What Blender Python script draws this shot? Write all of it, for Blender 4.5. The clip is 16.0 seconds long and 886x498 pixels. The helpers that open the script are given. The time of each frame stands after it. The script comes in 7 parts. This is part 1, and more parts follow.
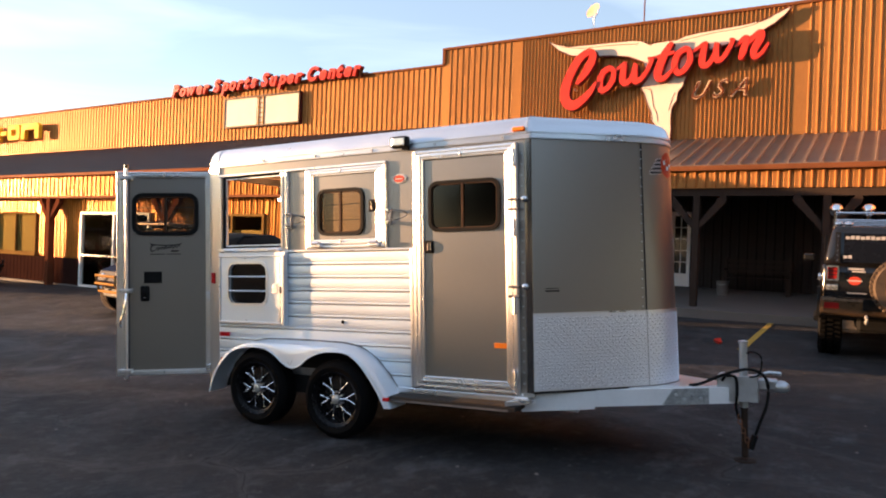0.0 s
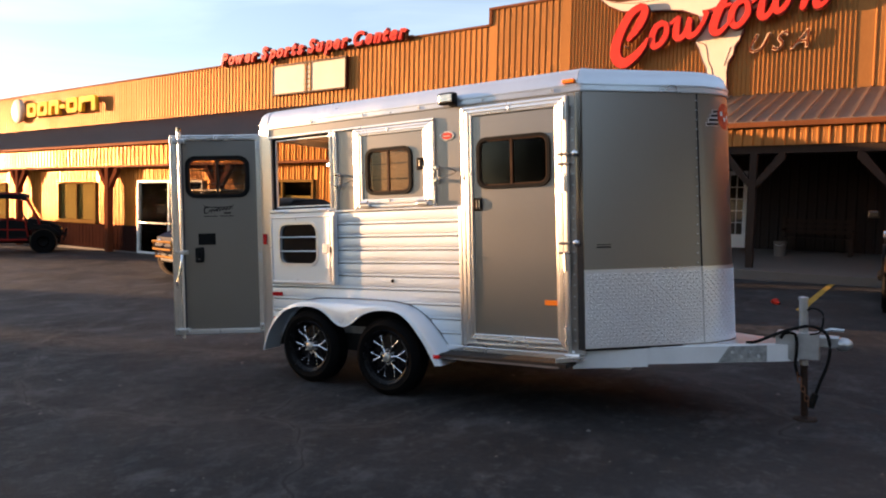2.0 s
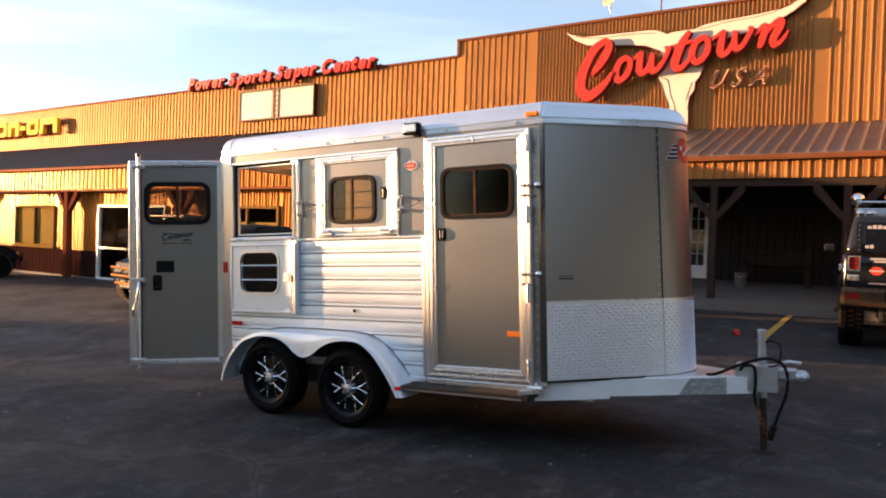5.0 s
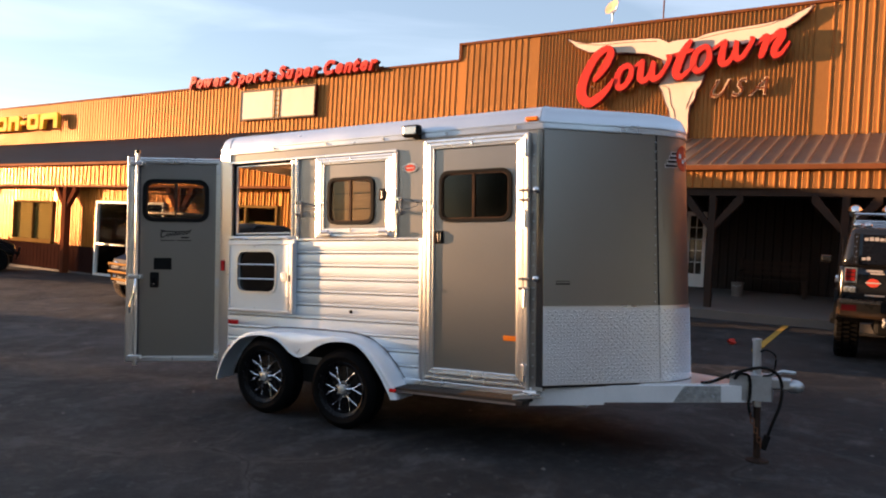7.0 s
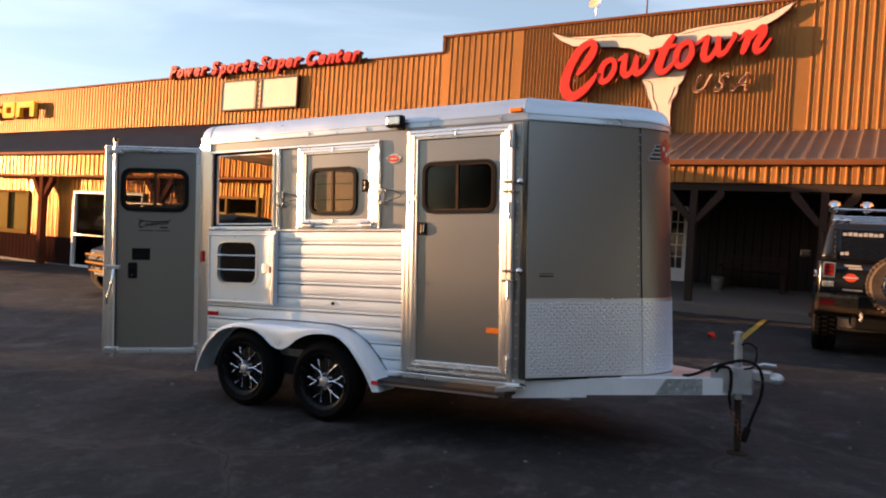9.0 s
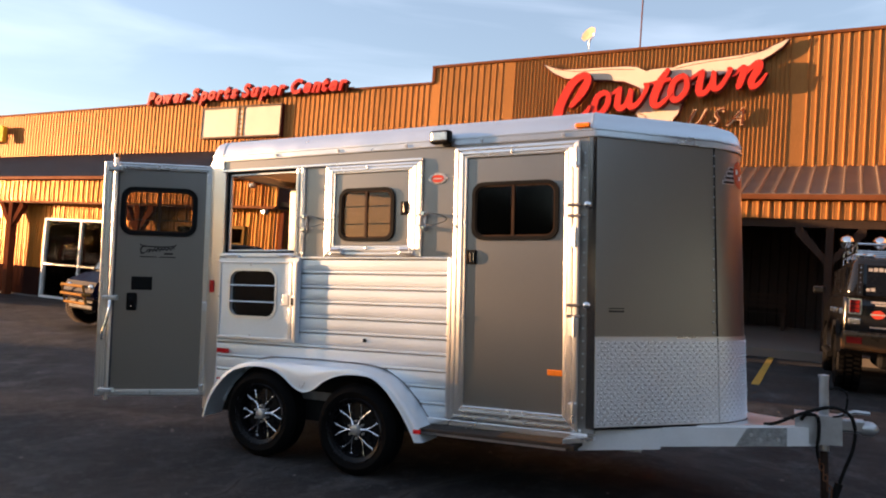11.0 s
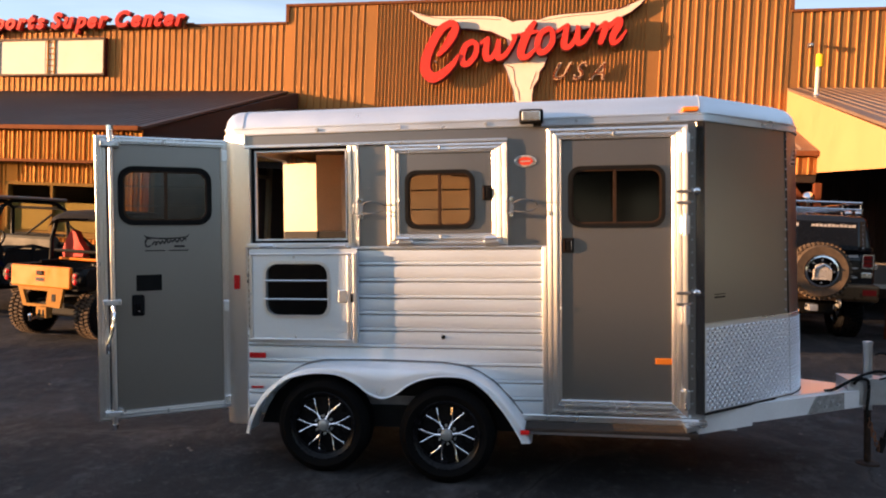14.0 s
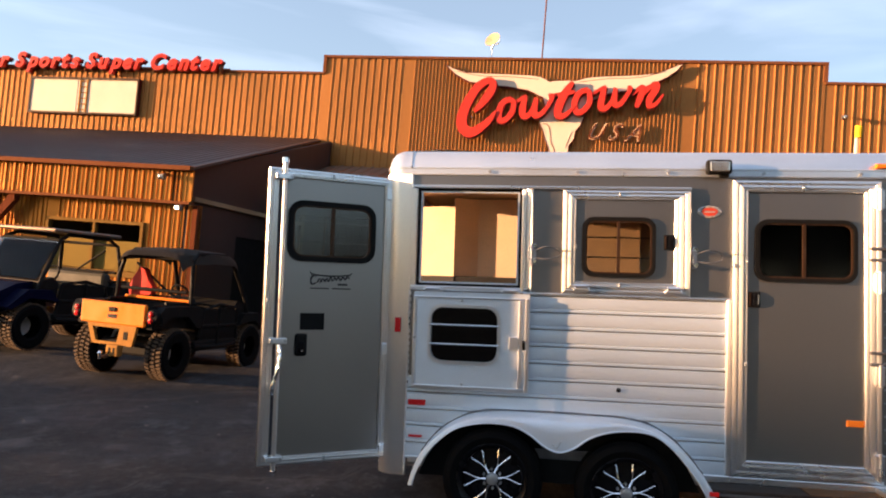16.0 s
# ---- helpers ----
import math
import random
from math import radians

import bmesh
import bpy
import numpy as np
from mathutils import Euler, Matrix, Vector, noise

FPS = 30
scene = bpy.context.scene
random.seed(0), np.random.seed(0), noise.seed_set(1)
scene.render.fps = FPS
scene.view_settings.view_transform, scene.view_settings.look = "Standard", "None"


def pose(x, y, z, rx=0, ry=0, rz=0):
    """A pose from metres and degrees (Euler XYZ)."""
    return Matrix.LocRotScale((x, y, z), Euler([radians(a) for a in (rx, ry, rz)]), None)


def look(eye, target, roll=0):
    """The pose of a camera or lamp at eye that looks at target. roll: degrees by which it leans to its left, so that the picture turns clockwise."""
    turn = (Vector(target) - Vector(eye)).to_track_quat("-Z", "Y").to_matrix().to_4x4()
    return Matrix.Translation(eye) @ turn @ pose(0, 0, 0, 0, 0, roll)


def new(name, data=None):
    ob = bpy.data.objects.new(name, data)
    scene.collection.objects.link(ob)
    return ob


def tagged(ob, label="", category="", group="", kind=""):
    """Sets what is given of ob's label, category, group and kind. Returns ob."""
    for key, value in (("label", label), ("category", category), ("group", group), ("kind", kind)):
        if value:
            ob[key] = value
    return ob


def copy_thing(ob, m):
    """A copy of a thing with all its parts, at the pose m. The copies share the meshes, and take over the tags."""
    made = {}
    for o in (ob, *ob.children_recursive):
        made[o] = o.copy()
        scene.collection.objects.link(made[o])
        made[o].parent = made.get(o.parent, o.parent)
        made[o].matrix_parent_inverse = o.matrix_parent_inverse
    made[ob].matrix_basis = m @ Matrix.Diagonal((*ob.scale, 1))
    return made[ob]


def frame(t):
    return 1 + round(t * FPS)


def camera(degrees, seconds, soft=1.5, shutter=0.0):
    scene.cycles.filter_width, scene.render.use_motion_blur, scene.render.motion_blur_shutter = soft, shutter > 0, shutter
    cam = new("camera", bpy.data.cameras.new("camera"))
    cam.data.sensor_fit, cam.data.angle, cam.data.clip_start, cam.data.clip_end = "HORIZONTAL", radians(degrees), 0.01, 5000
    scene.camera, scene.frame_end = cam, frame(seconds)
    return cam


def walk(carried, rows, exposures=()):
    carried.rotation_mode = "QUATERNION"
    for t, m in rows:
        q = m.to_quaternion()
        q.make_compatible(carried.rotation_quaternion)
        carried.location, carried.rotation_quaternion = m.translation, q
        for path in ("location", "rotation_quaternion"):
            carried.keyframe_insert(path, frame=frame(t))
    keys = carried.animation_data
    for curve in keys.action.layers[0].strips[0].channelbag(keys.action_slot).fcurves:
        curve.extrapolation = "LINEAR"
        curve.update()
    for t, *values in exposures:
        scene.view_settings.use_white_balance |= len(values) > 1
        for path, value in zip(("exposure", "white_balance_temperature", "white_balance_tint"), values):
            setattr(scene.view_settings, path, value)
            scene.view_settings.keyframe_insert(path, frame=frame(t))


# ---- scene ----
cam = camera(63.4, 16.0, soft=2.0)
PATH = [
    (0, (4.529, -5.268, 1.714), (3.598, -3.497, 1.703), 2.1),
    (0.5, (4.52, -5.288, 1.679), (3.542, -3.544, 1.702), 0.1),
    (1, (4.529, -5.254, 1.665), (3.536, -3.518, 1.615), 1.8),
    (1.5, (4.508, -5.226, 1.659), (3.479, -3.514, 1.556), 1.9),
    (2, (4.507, -5.239, 1.645), (3.464, -3.536, 1.535), 1.4),
    (2.5, (4.527, -5.241, 1.649), (3.47, -3.548, 1.514), 1.7),
    (3, (4.544, -5.227, 1.65), (3.517, -3.516, 1.514), 1.5),
    (3.5, (4.547, -5.22, 1.651), (3.518, -3.511, 1.507), 0.9),
    (4, (4.543, -5.182, 1.656), (3.561, -3.448, 1.483), 1.1),
    (4.5, (4.532, -5.194, 1.669), (3.545, -3.458, 1.543), 1.2),
    (5, (4.521, -5.188, 1.664), (3.553, -3.439, 1.634), 2.0),
    (7.5, (4.527, -5.192, 1.659), (3.569, -3.436, 1.637), 3.5),
    (8, (4.525, -5.19, 1.66), (3.585, -3.425, 1.635), 3.5),
    (8.5, (4.53, -5.182, 1.656), (3.602, -3.411, 1.625), 3.0),
    (8.7, (4.528, -5.172, 1.654), (3.601, -3.401, 1.62), 3.3),
    (10.8, (3.785, -4.898, 1.549), (2.913, -3.098, 1.544), 3.9),
    (11, (3.673, -4.847, 1.567), (2.823, -3.038, 1.632), 4.1),
    (11.5, (3.405, -4.846, 1.575), (2.626, -3.006, 1.681), 2.4),
    (12, (3.056, -4.966, 1.604), (2.339, -3.1, 1.557), 3.6),
    (12.5, (2.722, -4.968, 1.573), (2.156, -3.051, 1.519), 4.7),
    (13, (2.357, -5.055, 1.62), (1.911, -3.106, 1.604), 5.6),
    (13.5, (1.967, -5.123, 1.687), (1.629, -3.158, 1.53), 4.8),
    (14, (1.586, -5.065, 1.8), (1.263, -3.092, 1.732), 2.5),
    (14.5, (1.241, -5.144, 1.825), (1.033, -3.157, 1.92), 3.1),
    (15, (0.955, -5.193, 1.779), (0.683, -3.213, 1.867), 1.7),
    (15.5, (0.619, -5.143, 1.634), (0.393, -3.158, 1.719), 3.3),
    (16, (0.248, -5.123, 1.642), (-0.045, -3.147, 1.731), 4.8),
]
LIGHT = ((0, 2.14), (2, 1.99), (4, 2.08), (5, 2.12), (7.5, 1.84), (8.5, 1.82), (11, 1.87), (12, 1.71), (12.5, 1.72), (14, 2.01), (15, 1.99), (16, 1.98))
walk(cam, [(t, look(eye, target, roll)) for t, eye, target, roll in PATH], [(t, stops, 6120, 18) for t, stops in LIGHT])

# ---- world, sun, exposure ----
SUN_EL, SUN_AZ = 3.15, math.atan2(-0.969, -0.247)          # toward the sun, clockwise from +y
to_sun = Vector((math.sin(SUN_AZ) * math.cos(radians(SUN_EL)), math.cos(SUN_AZ) * math.cos(radians(SUN_EL)), math.sin(radians(SUN_EL))))
world = bpy.data.worlds.new("evening_sky")
scene.world = world
world.use_nodes = True
wn = world.node_tree.nodes
sky = wn.new("ShaderNodeTexSky")
sky.sky_type = "NISHITA"
sky.sun_disc = False
sky.sun_elevation = radians(SUN_EL)
sky.sun_rotation = SUN_AZ
sky.air_density, sky.dust_density, sky.ozone_density = 1.0, 0.7, 1.9
wn["Background"].inputs[1].default_value = 0.119
wl = world.node_tree.links
wc, wm, wt, wr, wx = (wn.new("ShaderNodeTexCoord"), wn.new("ShaderNodeMapping"), wn.new("ShaderNodeTexNoise"), wn.new("ShaderNodeMapRange"), wn.new("ShaderNodeMix"))
wm.inputs["Scale"].default_value = (1.2, 1.2, 7.0)              # thin high wisps of cloud
wm.inputs["Rotation"].default_value = (0.25, 0.1, 0.4)
wt.inputs["Scale"].default_value, wt.inputs["Detail"].default_value, wt.inputs["Distortion"].default_value = 1.6, 7, 0.6
wr.inputs[1].default_value, wr.inputs[2].default_value, wr.inputs[4].default_value = 0.48, 0.80, 0.36
wr.inputs[3].default_value = 0.14
wx.data_type = "RGBA"
wx.inputs[7].default_value = (4.1, 4.5, 4.8, 1)
wl.new(wc.outputs["Generated"], wm.inputs[0])
wl.new(wm.outputs[0], wt.inputs[0])
wl.new(wt.outputs[0], wr.inputs[0])
wl.new(wr.outputs[0], wx.inputs[0])
wl.new(sky.outputs[0], wx.inputs[6])
wl.new(wx.outputs[2], wn["Background"].inputs[0])
sun = new("sun", bpy.data.lights.new("sun", "SUN"))
sun.data.energy, sun.data.angle, sun.data.color = 5.0, radians(0.6), (1.0, 0.57, 0.26)
sun.matrix_world = look(to_sun * 60, (0, 0, 0))


# ---- materials ----
def material(name, color, rough=0.6, metal=0.0, var=0.15, scale=6.0, fine=60.0, bump=0.1, rvar=0.12, stretch=(1, 1, 1), piece=0.0, spec=0.2, coat=0.0):
    """Colour and gloss vary at two scales; a fine bump; piece: how much single pieces differ."""
    m = bpy.data.materials.new(name)
    m.use_nodes = True
    n, l = m.node_tree.nodes, m.node_tree.links
    b = n["Principled BSDF"]
    co = n.new("ShaderNodeTexCoord")
    mp = n.new("ShaderNodeMapping")
    mp.inputs["Scale"].default_value = stretch
    l.new(co.outputs["Object"], mp.inputs[0])
    big, small = n.new("ShaderNodeTexNoise"), n.new("ShaderNodeTexNoise")
    big.inputs["Scale"].default_value, small.inputs["Scale"].default_value = scale, fine
    big.inputs["Detail"].default_value, small.inputs["Detail"].default_value = 5, 3
    l.new(mp.outputs[0], big.inputs[0])
    l.new(mp.outputs[0], small.inputs[0])
    add = n.new("ShaderNodeMath")
    add.operation = "MULTIPLY_ADD"
    l.new(small.outputs[0], add.inputs[0])
    add.inputs[1].default_value = 0.4
    l.new(big.outputs[0], add.inputs[2])
    ramp = n.new("ShaderNodeMapRange")
    ramp.inputs[1].default_value, ramp.inputs[2].default_value = 0.4, 1.0
    ramp.inputs[3].default_value, ramp.inputs[4].default_value = 1 - var, 1 + var
    l.new(add.outputs[0], ramp.inputs[0])
    val = ramp.outputs[0]
    if piece:
        oi = n.new("ShaderNodeObjectInfo")
        pr = n.new("ShaderNodeMapRange")
        pr.inputs[3].default_value, pr.inputs[4].default_value = 1 - piece, 1 + piece
        l.new(oi.outputs["Random"], pr.inputs[0])
        mu = n.new("ShaderNodeMath")
        mu.operation = "MULTIPLY"
        l.new(val, mu.inputs[0])
        l.new(pr.outputs[0], mu.inputs[1])
        val = mu.outputs[0]
    mix = n.new("ShaderNodeVectorMath")
    mix.operation = "SCALE"
    mix.inputs[0].default_value = color[:3]
    l.new(val, mix.inputs["Scale"])
    l.new(mix.outputs[0], b.inputs["Base Color"])
    rr = n.new("ShaderNodeMapRange")
    rr.inputs[1].default_value, rr.inputs[2].default_value = 0.3, 0.8
    rr.inputs[3].default_value, rr.inputs[4].default_value = max(0.02, rough - rvar), min(1, rough + rvar)
    l.new(big.outputs[0], rr.inputs[0])
    l.new(rr.outputs[0], b.inputs["Roughness"])
    b.inputs["Metallic"].default_value = metal
    b.inputs["Specular IOR Level"].default_value = spec
    b.inputs["Coat Weight"].default_value = coat
    if bump:
        bp = n.new("ShaderNodeBump")
        bp.inputs["Strength"].default_value = bump
        bp.inputs["Distance"].default_value = 0.01
        l.new(small.outputs[0], bp.inputs["Height"])
        l.new(bp.outputs[0], b.inputs["Normal"])
    return m


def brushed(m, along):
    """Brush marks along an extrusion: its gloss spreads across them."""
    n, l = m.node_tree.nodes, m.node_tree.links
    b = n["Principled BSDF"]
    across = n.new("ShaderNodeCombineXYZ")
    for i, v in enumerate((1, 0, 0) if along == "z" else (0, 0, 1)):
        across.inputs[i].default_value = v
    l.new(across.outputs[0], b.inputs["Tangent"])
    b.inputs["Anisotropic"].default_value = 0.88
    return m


def glass_material(name, tint, rough=0.02, ior=1.5):
    """Tinted pane: part clear, part glossy."""
    m = bpy.data.materials.new(name)
    m.use_nodes = True
    n, l = m.node_tree.nodes, m.node_tree.links
    n.remove(n["Principled BSDF"])
    tr, gl, mx, fr = n.new("ShaderNodeBsdfTransparent"), n.new("ShaderNodeBsdfGlossy"), n.new("ShaderNodeMixShader"), n.new("ShaderNodeFresnel")
    tr.inputs[0].default_value = tint
    gl.inputs["Roughness"].default_value = rough
    fr.inputs[0].default_value = ior
    l.new(fr.outputs[0], mx.inputs[0])
    l.new(tr.outputs[0], mx.inputs[1])
    l.new(gl.outputs[0], mx.inputs[2])
    l.new(mx.outputs[0], n["Material Output"].inputs[0])
    return m


M = {}
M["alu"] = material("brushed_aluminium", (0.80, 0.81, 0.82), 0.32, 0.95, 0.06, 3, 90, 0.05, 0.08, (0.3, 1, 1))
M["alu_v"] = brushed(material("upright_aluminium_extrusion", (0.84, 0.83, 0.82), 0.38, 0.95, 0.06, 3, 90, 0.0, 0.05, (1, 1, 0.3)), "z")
M["alu_white"] = material("satin_aluminium", (0.76, 0.82, 0.87), 0.40, 0.55, 0.07, 4, 120, 0.04, 0.06, (0.25, 1, 1), piece=0.03)
M["beam"] = material("painted_aluminium_beam", (0.74, 0.75, 0.76), 0.5, 0.15, 0.08, 5, 80, 0.05)
M["worn_board"] = material("worn_rubber_tread", (0.03, 0.024, 0.02), 0.7, 0.1, 0.5, 9, 60, 0.2)
M["roof_alu"] = material("roof_aluminium", (0.72, 0.77, 0.82), 0.36, 0.7, 0.05, 2, 80, 0.03)
M["char"] = material("charcoal_metallic_paint", (0.300, 0.286, 0.270), 0.33, 0.88, 0.03, 1.5, 40, 0.0, 0.02)
M["strip"] = material("gloss_charcoal_corner_trim", (0.16, 0.15, 0.145), 0.14, 0.85, 0.05, 2, 40, 0.0, 0.02)
M["diamond"] = material("tread_plate", (0.84, 0.86, 0.90), 0.33, 0.75, 0.04, 5, 60, 0.03, 0.04)
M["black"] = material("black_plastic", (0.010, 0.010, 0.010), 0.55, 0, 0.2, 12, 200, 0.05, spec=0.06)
M["rubber"] = material("tyre_rubber", (0.004, 0.004, 0.0042), 0.7, 0, 0.3, 9, 120, 0.15, spec=0.05)
M["dusty_tread"] = material("dusty_tread_rubber", (0.085, 0.060, 0.040), 0.9, 0, 0.4, 9, 120, 0.15, spec=0.15)
M["rimblack"] = material("gloss_black_rim", (0.005, 0.005, 0.006), 0.28, 0, 0.2, 8, 100, 0, 0.05, spec=0.14)
M["chrome"] = material("chrome", (0.86, 0.86, 0.87), 0.12, 1.0, 0.04, 8, 100, 0, 0.05)
M["steel"] = material("galvanised_steel", (0.52, 0.54, 0.56), 0.42, 0.8, 0.15, 14, 90, 0.1)
M["steel_worn"] = material("worn_grey_steel", (0.33, 0.34, 0.34), 0.55, 0.5, 0.45, 22, 90, 0.2)
M["steel_dark"] = material("weathered_dark_steel", (0.16, 0.16, 0.165), 0.5, 0.6, 0.25, 14, 90, 0.1)
M["bronze_trim"] = material("bronze_window_trim", (0.055, 0.030, 0.017), 0.4, 0.4, 0.15, 14, 90, 0.03)
M["gasket"] = material("dark_grey_strip", (0.075, 0.075, 0.085), 0.6, 0, 0.15, 10, 90, 0.05)
M["tread_brown"] = material("worn_brown_tread", (0.11, 0.060, 0.028), 0.75, 0.1, 0.6, 14, 60, 0.3)
M["fender_alu"] = material("brushed_fender_aluminium", (0.76, 0.82, 0.88), 0.42, 0.5, 0.06, 3, 90, 0.03, 0.06)
M["rust_dark"] = material("dark_rusty_steel", (0.035, 0.022, 0.016), 0.8, 0.1, 0.4, 14, 80, 0.3)
M["rust"] = material("rusty_steel", (0.16, 0.07, 0.035), 0.8, 0.2, 0.4, 14, 80, 0.3)
M["red_lens"] = material("red_lens", (0.55, 0.02, 0.02), 0.2, 0, 0.1, 8, 100, 0)
M["tail_lens"] = material("dark_red_lens", (0.22, 0.012, 0.010), 0.18, 0, 0.1, 8, 100, 0)
M["bumper_bronze"] = material("dusty_bronze_bumper", (0.10, 0.060, 0.032), 0.35, 0.5, 0.25, 6, 60, 0.05)
M["amber_lens"] = material("amber_lens", (0.85, 0.22, 0.02), 0.22, 0, 0.1, 8, 100, 0)
M["lamp_glass"] = material("lamp_glass", (0.78, 0.75, 0.68), 0.22, 0.9, 0.1, 30, 200, 0.1)
lit = bpy.data.materials.new("lit_lamp")
lit.use_nodes = True
lit.node_tree.nodes["Principled BSDF"].inputs["Emission Color"].default_value = (1, 0.72, 0.42, 1)
lit.node_tree.nodes["Principled BSDF"].inputs["Emission Strength"].default_value = 9
M["lit"] = lit
M["interior"] = material("interior_liner", (0.60, 0.455, 0.315), 0.55, 0.05, 0.12, 3, 60, 0.05)
M["mat"] = material("rubber_floor_mat", (0.03, 0.03, 0.03), 0.85, 0, 0.3, 4, 60, 0.2)
M["badge_red"] = material("red_badge", (0.55, 0.06, 0.03), 0.3, 0, 0.1, 8, 100, 0)
M["badge_silver"] = material("silver_badge", (0.6, 0.55, 0.5), 0.3, 0.6, 0.1, 8, 100, 0)
M["decal"] = material("dark_vinyl_decal", (0.02, 0.02, 0.022), 0.4, 0, 0.1, 8, 100, 0)
M["decal_white"] = material("white_vinyl", (0.75, 0.75, 0.75), 0.4, 0, 0.1, 8, 100, 0)
M["decal_grey"] = material("dusty_white_vinyl", (0.42, 0.39, 0.36), 0.6, 0, 0.15, 8, 100, 0, spec=0.05)
M["pane"] = glass_material("tinted_pane", (0.10, 0.10, 0.105, 1), 0.10)
M["pane_light"] = glass_material("light_pane", (0.50, 0.50, 0.47, 1), 0.16, 1.8)
M["pane_mid"] = glass_material("smoked_pane", (0.45, 0.43, 0.39, 1), 0.10)
M["pane_clear"] = glass_material("shop_pane", (0.75, 0.74, 0.70, 1))
M["pane_shop_dull"] = glass_material("dusty_shop_pane", (0.90, 0.88, 0.80, 1), 0.03, 1.03)
M["rib"] = material("copper_brown_ribbed_steel", (0.345, 0.155, 0.049), 0.48, 0.42, 0.22, 0.7, 30, 0.03, 0.1, (1, 1, 0.3), spec=0.0)
M["rib_bright"] = material("newer_copper_brown_sheet_steel", (0.42, 0.172, 0.036), 0.37, 0.65, 0.15, 0.7, 7, 0.75, 0.06, (1, 1, 0.22), spec=0.0)
M["wainscot"] = material("dark_red_brown_siding", (0.030, 0.013, 0.010), 0.75, 0.0, 0.2, 1.2, 30, 0.05, spec=0.0)
# ribbed steel for walls away from the sun: their shade is in the colour
M["rib_shaded"] = material("shaded_ribbed_steel", (0.045, 0.029, 0.025), 0.6, 0.0, 0.2, 0.8, 30, 0.05, 0.1, (1, 1, 0.3))
# porch wall and awning ceiling: the shade there is put into the colour
M["porch_shade"] = material("shaded_porch_siding", (0.022, 0.014, 0.011), 0.7, 0, 0.2, 1.2, 30, 0.1)
# darker copy of the timber below, with the porch shade in its colour
M["shaded_wood"] = material("shaded_porch_timber", (0.030, 0.019, 0.014), 0.8, 0, 0.3, 3, 40, 0.2, 0.1, (6, 6, 0.6))
M["roofmetal"] = material("brown_roof_steel", (0.085, 0.063, 0.056), 0.5, 0.2, 0.15, 0.5, 20, 0.05)
M["awnmetal"] = material("weathered_awning_steel", (0.20, 0.145, 0.112), 0.45, 0.4, 0.2, 0.8, 25, 0.05)
M["trim"] = material("brown_trim", (0.15, 0.058, 0.026), 0.6, 0.1, 0.2, 2, 40, 0.04, spec=0.0)
M["window_tan"] = material("tan_window_frame", (0.20, 0.115, 0.035), 0.6, 0.0, 0.12, 2, 40, 0.03, spec=0.0)
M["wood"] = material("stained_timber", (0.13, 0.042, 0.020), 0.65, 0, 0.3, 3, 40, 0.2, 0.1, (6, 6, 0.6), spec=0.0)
M["gable"] = material("tan_gable_board", (0.42, 0.22, 0.10), 0.6, 0, 0.08, 0.8, 30, 0.05)
M["blind"] = material("tan_blind", (0.27, 0.20, 0.075), 0.9, 0, 0.1, 1, 30, 0.02, spec=0.0)
M["white"] = material("white_paint", (0.78, 0.76, 0.72), 0.45, 0, 0.06, 3, 60, 0.04)
M["sign_white"] = material("cream_sign_face", (0.66, 0.57, 0.455), 0.5, 0, 0.06, 2, 40, 0.03)
M["sign_red"] = material("red_sign_face", (0.52, 0.036, 0.021), 0.35, 0, 0.08, 3, 60, 0.02)
M["sign_dark"] = material("sign_return", (0.10, 0.018, 0.016), 0.5, 0, 0.1, 3, 60, 0.02)
M["sign_yellow"] = material("yellow_sign_face", (0.80, 0.48, 0.02), 0.75, 0, 0.08, 3, 60, 0.02, spec=0.1)
M["bronze"] = material("bronze_outline", (0.66, 0.44, 0.26), 0.35, 0.2, 0.1, 3, 60, 0.02)
M["concrete"] = material("porch_concrete", (0.135, 0.121, 0.110), 0.85, 0, 0.2, 1.2, 50, 0.2)
M["yellow_paint"] = material("worn_yellow_paint", (0.42, 0.26, 0.05), 0.8, 0, 0.35, 6, 50, 0.3)
M["dark_in"] = material("dark_interior", (0.24, 0.175, 0.10), 0.8, 0, 0.3, 1, 20, 0.05)
M["orange"] = material("orange_body_plastic", (0.72, 0.20, 0.012), 0.38, 0, 0.1, 5, 60, 0.04)
M["tan_plate"] = material("dusty_tan_steel", (0.30, 0.155, 0.045), 0.6, 0.1, 0.25, 9, 60, 0.1, spec=0.0)
M["dusty_black"] = material("dusty_black_roof_plastic", (0.040, 0.035, 0.030), 0.6, 0, 0.3, 4, 60, 0.05, spec=0.12)
M["blue"] = material("blue_body_plastic", (0.003, 0.004, 0.018), 0.45, 0, 0.1, 5, 60, 0.03, spec=0.03)
M["dark_red"] = material("dark_red_body_plastic", (0.20, 0.018, 0.014), 0.4, 0, 0.15, 5, 60, 0.03, spec=0.03)
M["bench_grey"] = material("grey_green_vinyl", (0.030, 0.031, 0.025), 0.6, 0, 0.15, 5, 60, 0.06, spec=0.15)
M["bodyblack"] = material("gloss_black_paint", (0.008, 0.008, 0.009), 0.14, 0, 0.2, 3, 60, 0.01, 0.05, spec=0.45)
M["seat"] = material("black_vinyl", (0.012, 0.012, 0.012), 0.65, 0, 0.2, 6, 90, 0.1, spec=0.05)
M["grey_rim"] = material("dusty_steel_rim", (0.33, 0.32, 0.30), 0.5, 0.4, 0.2, 8, 90, 0.1)
M["screen"] = glass_material("clear_windscreen", (0.88, 0.88, 0.85, 1), ior=1.25)


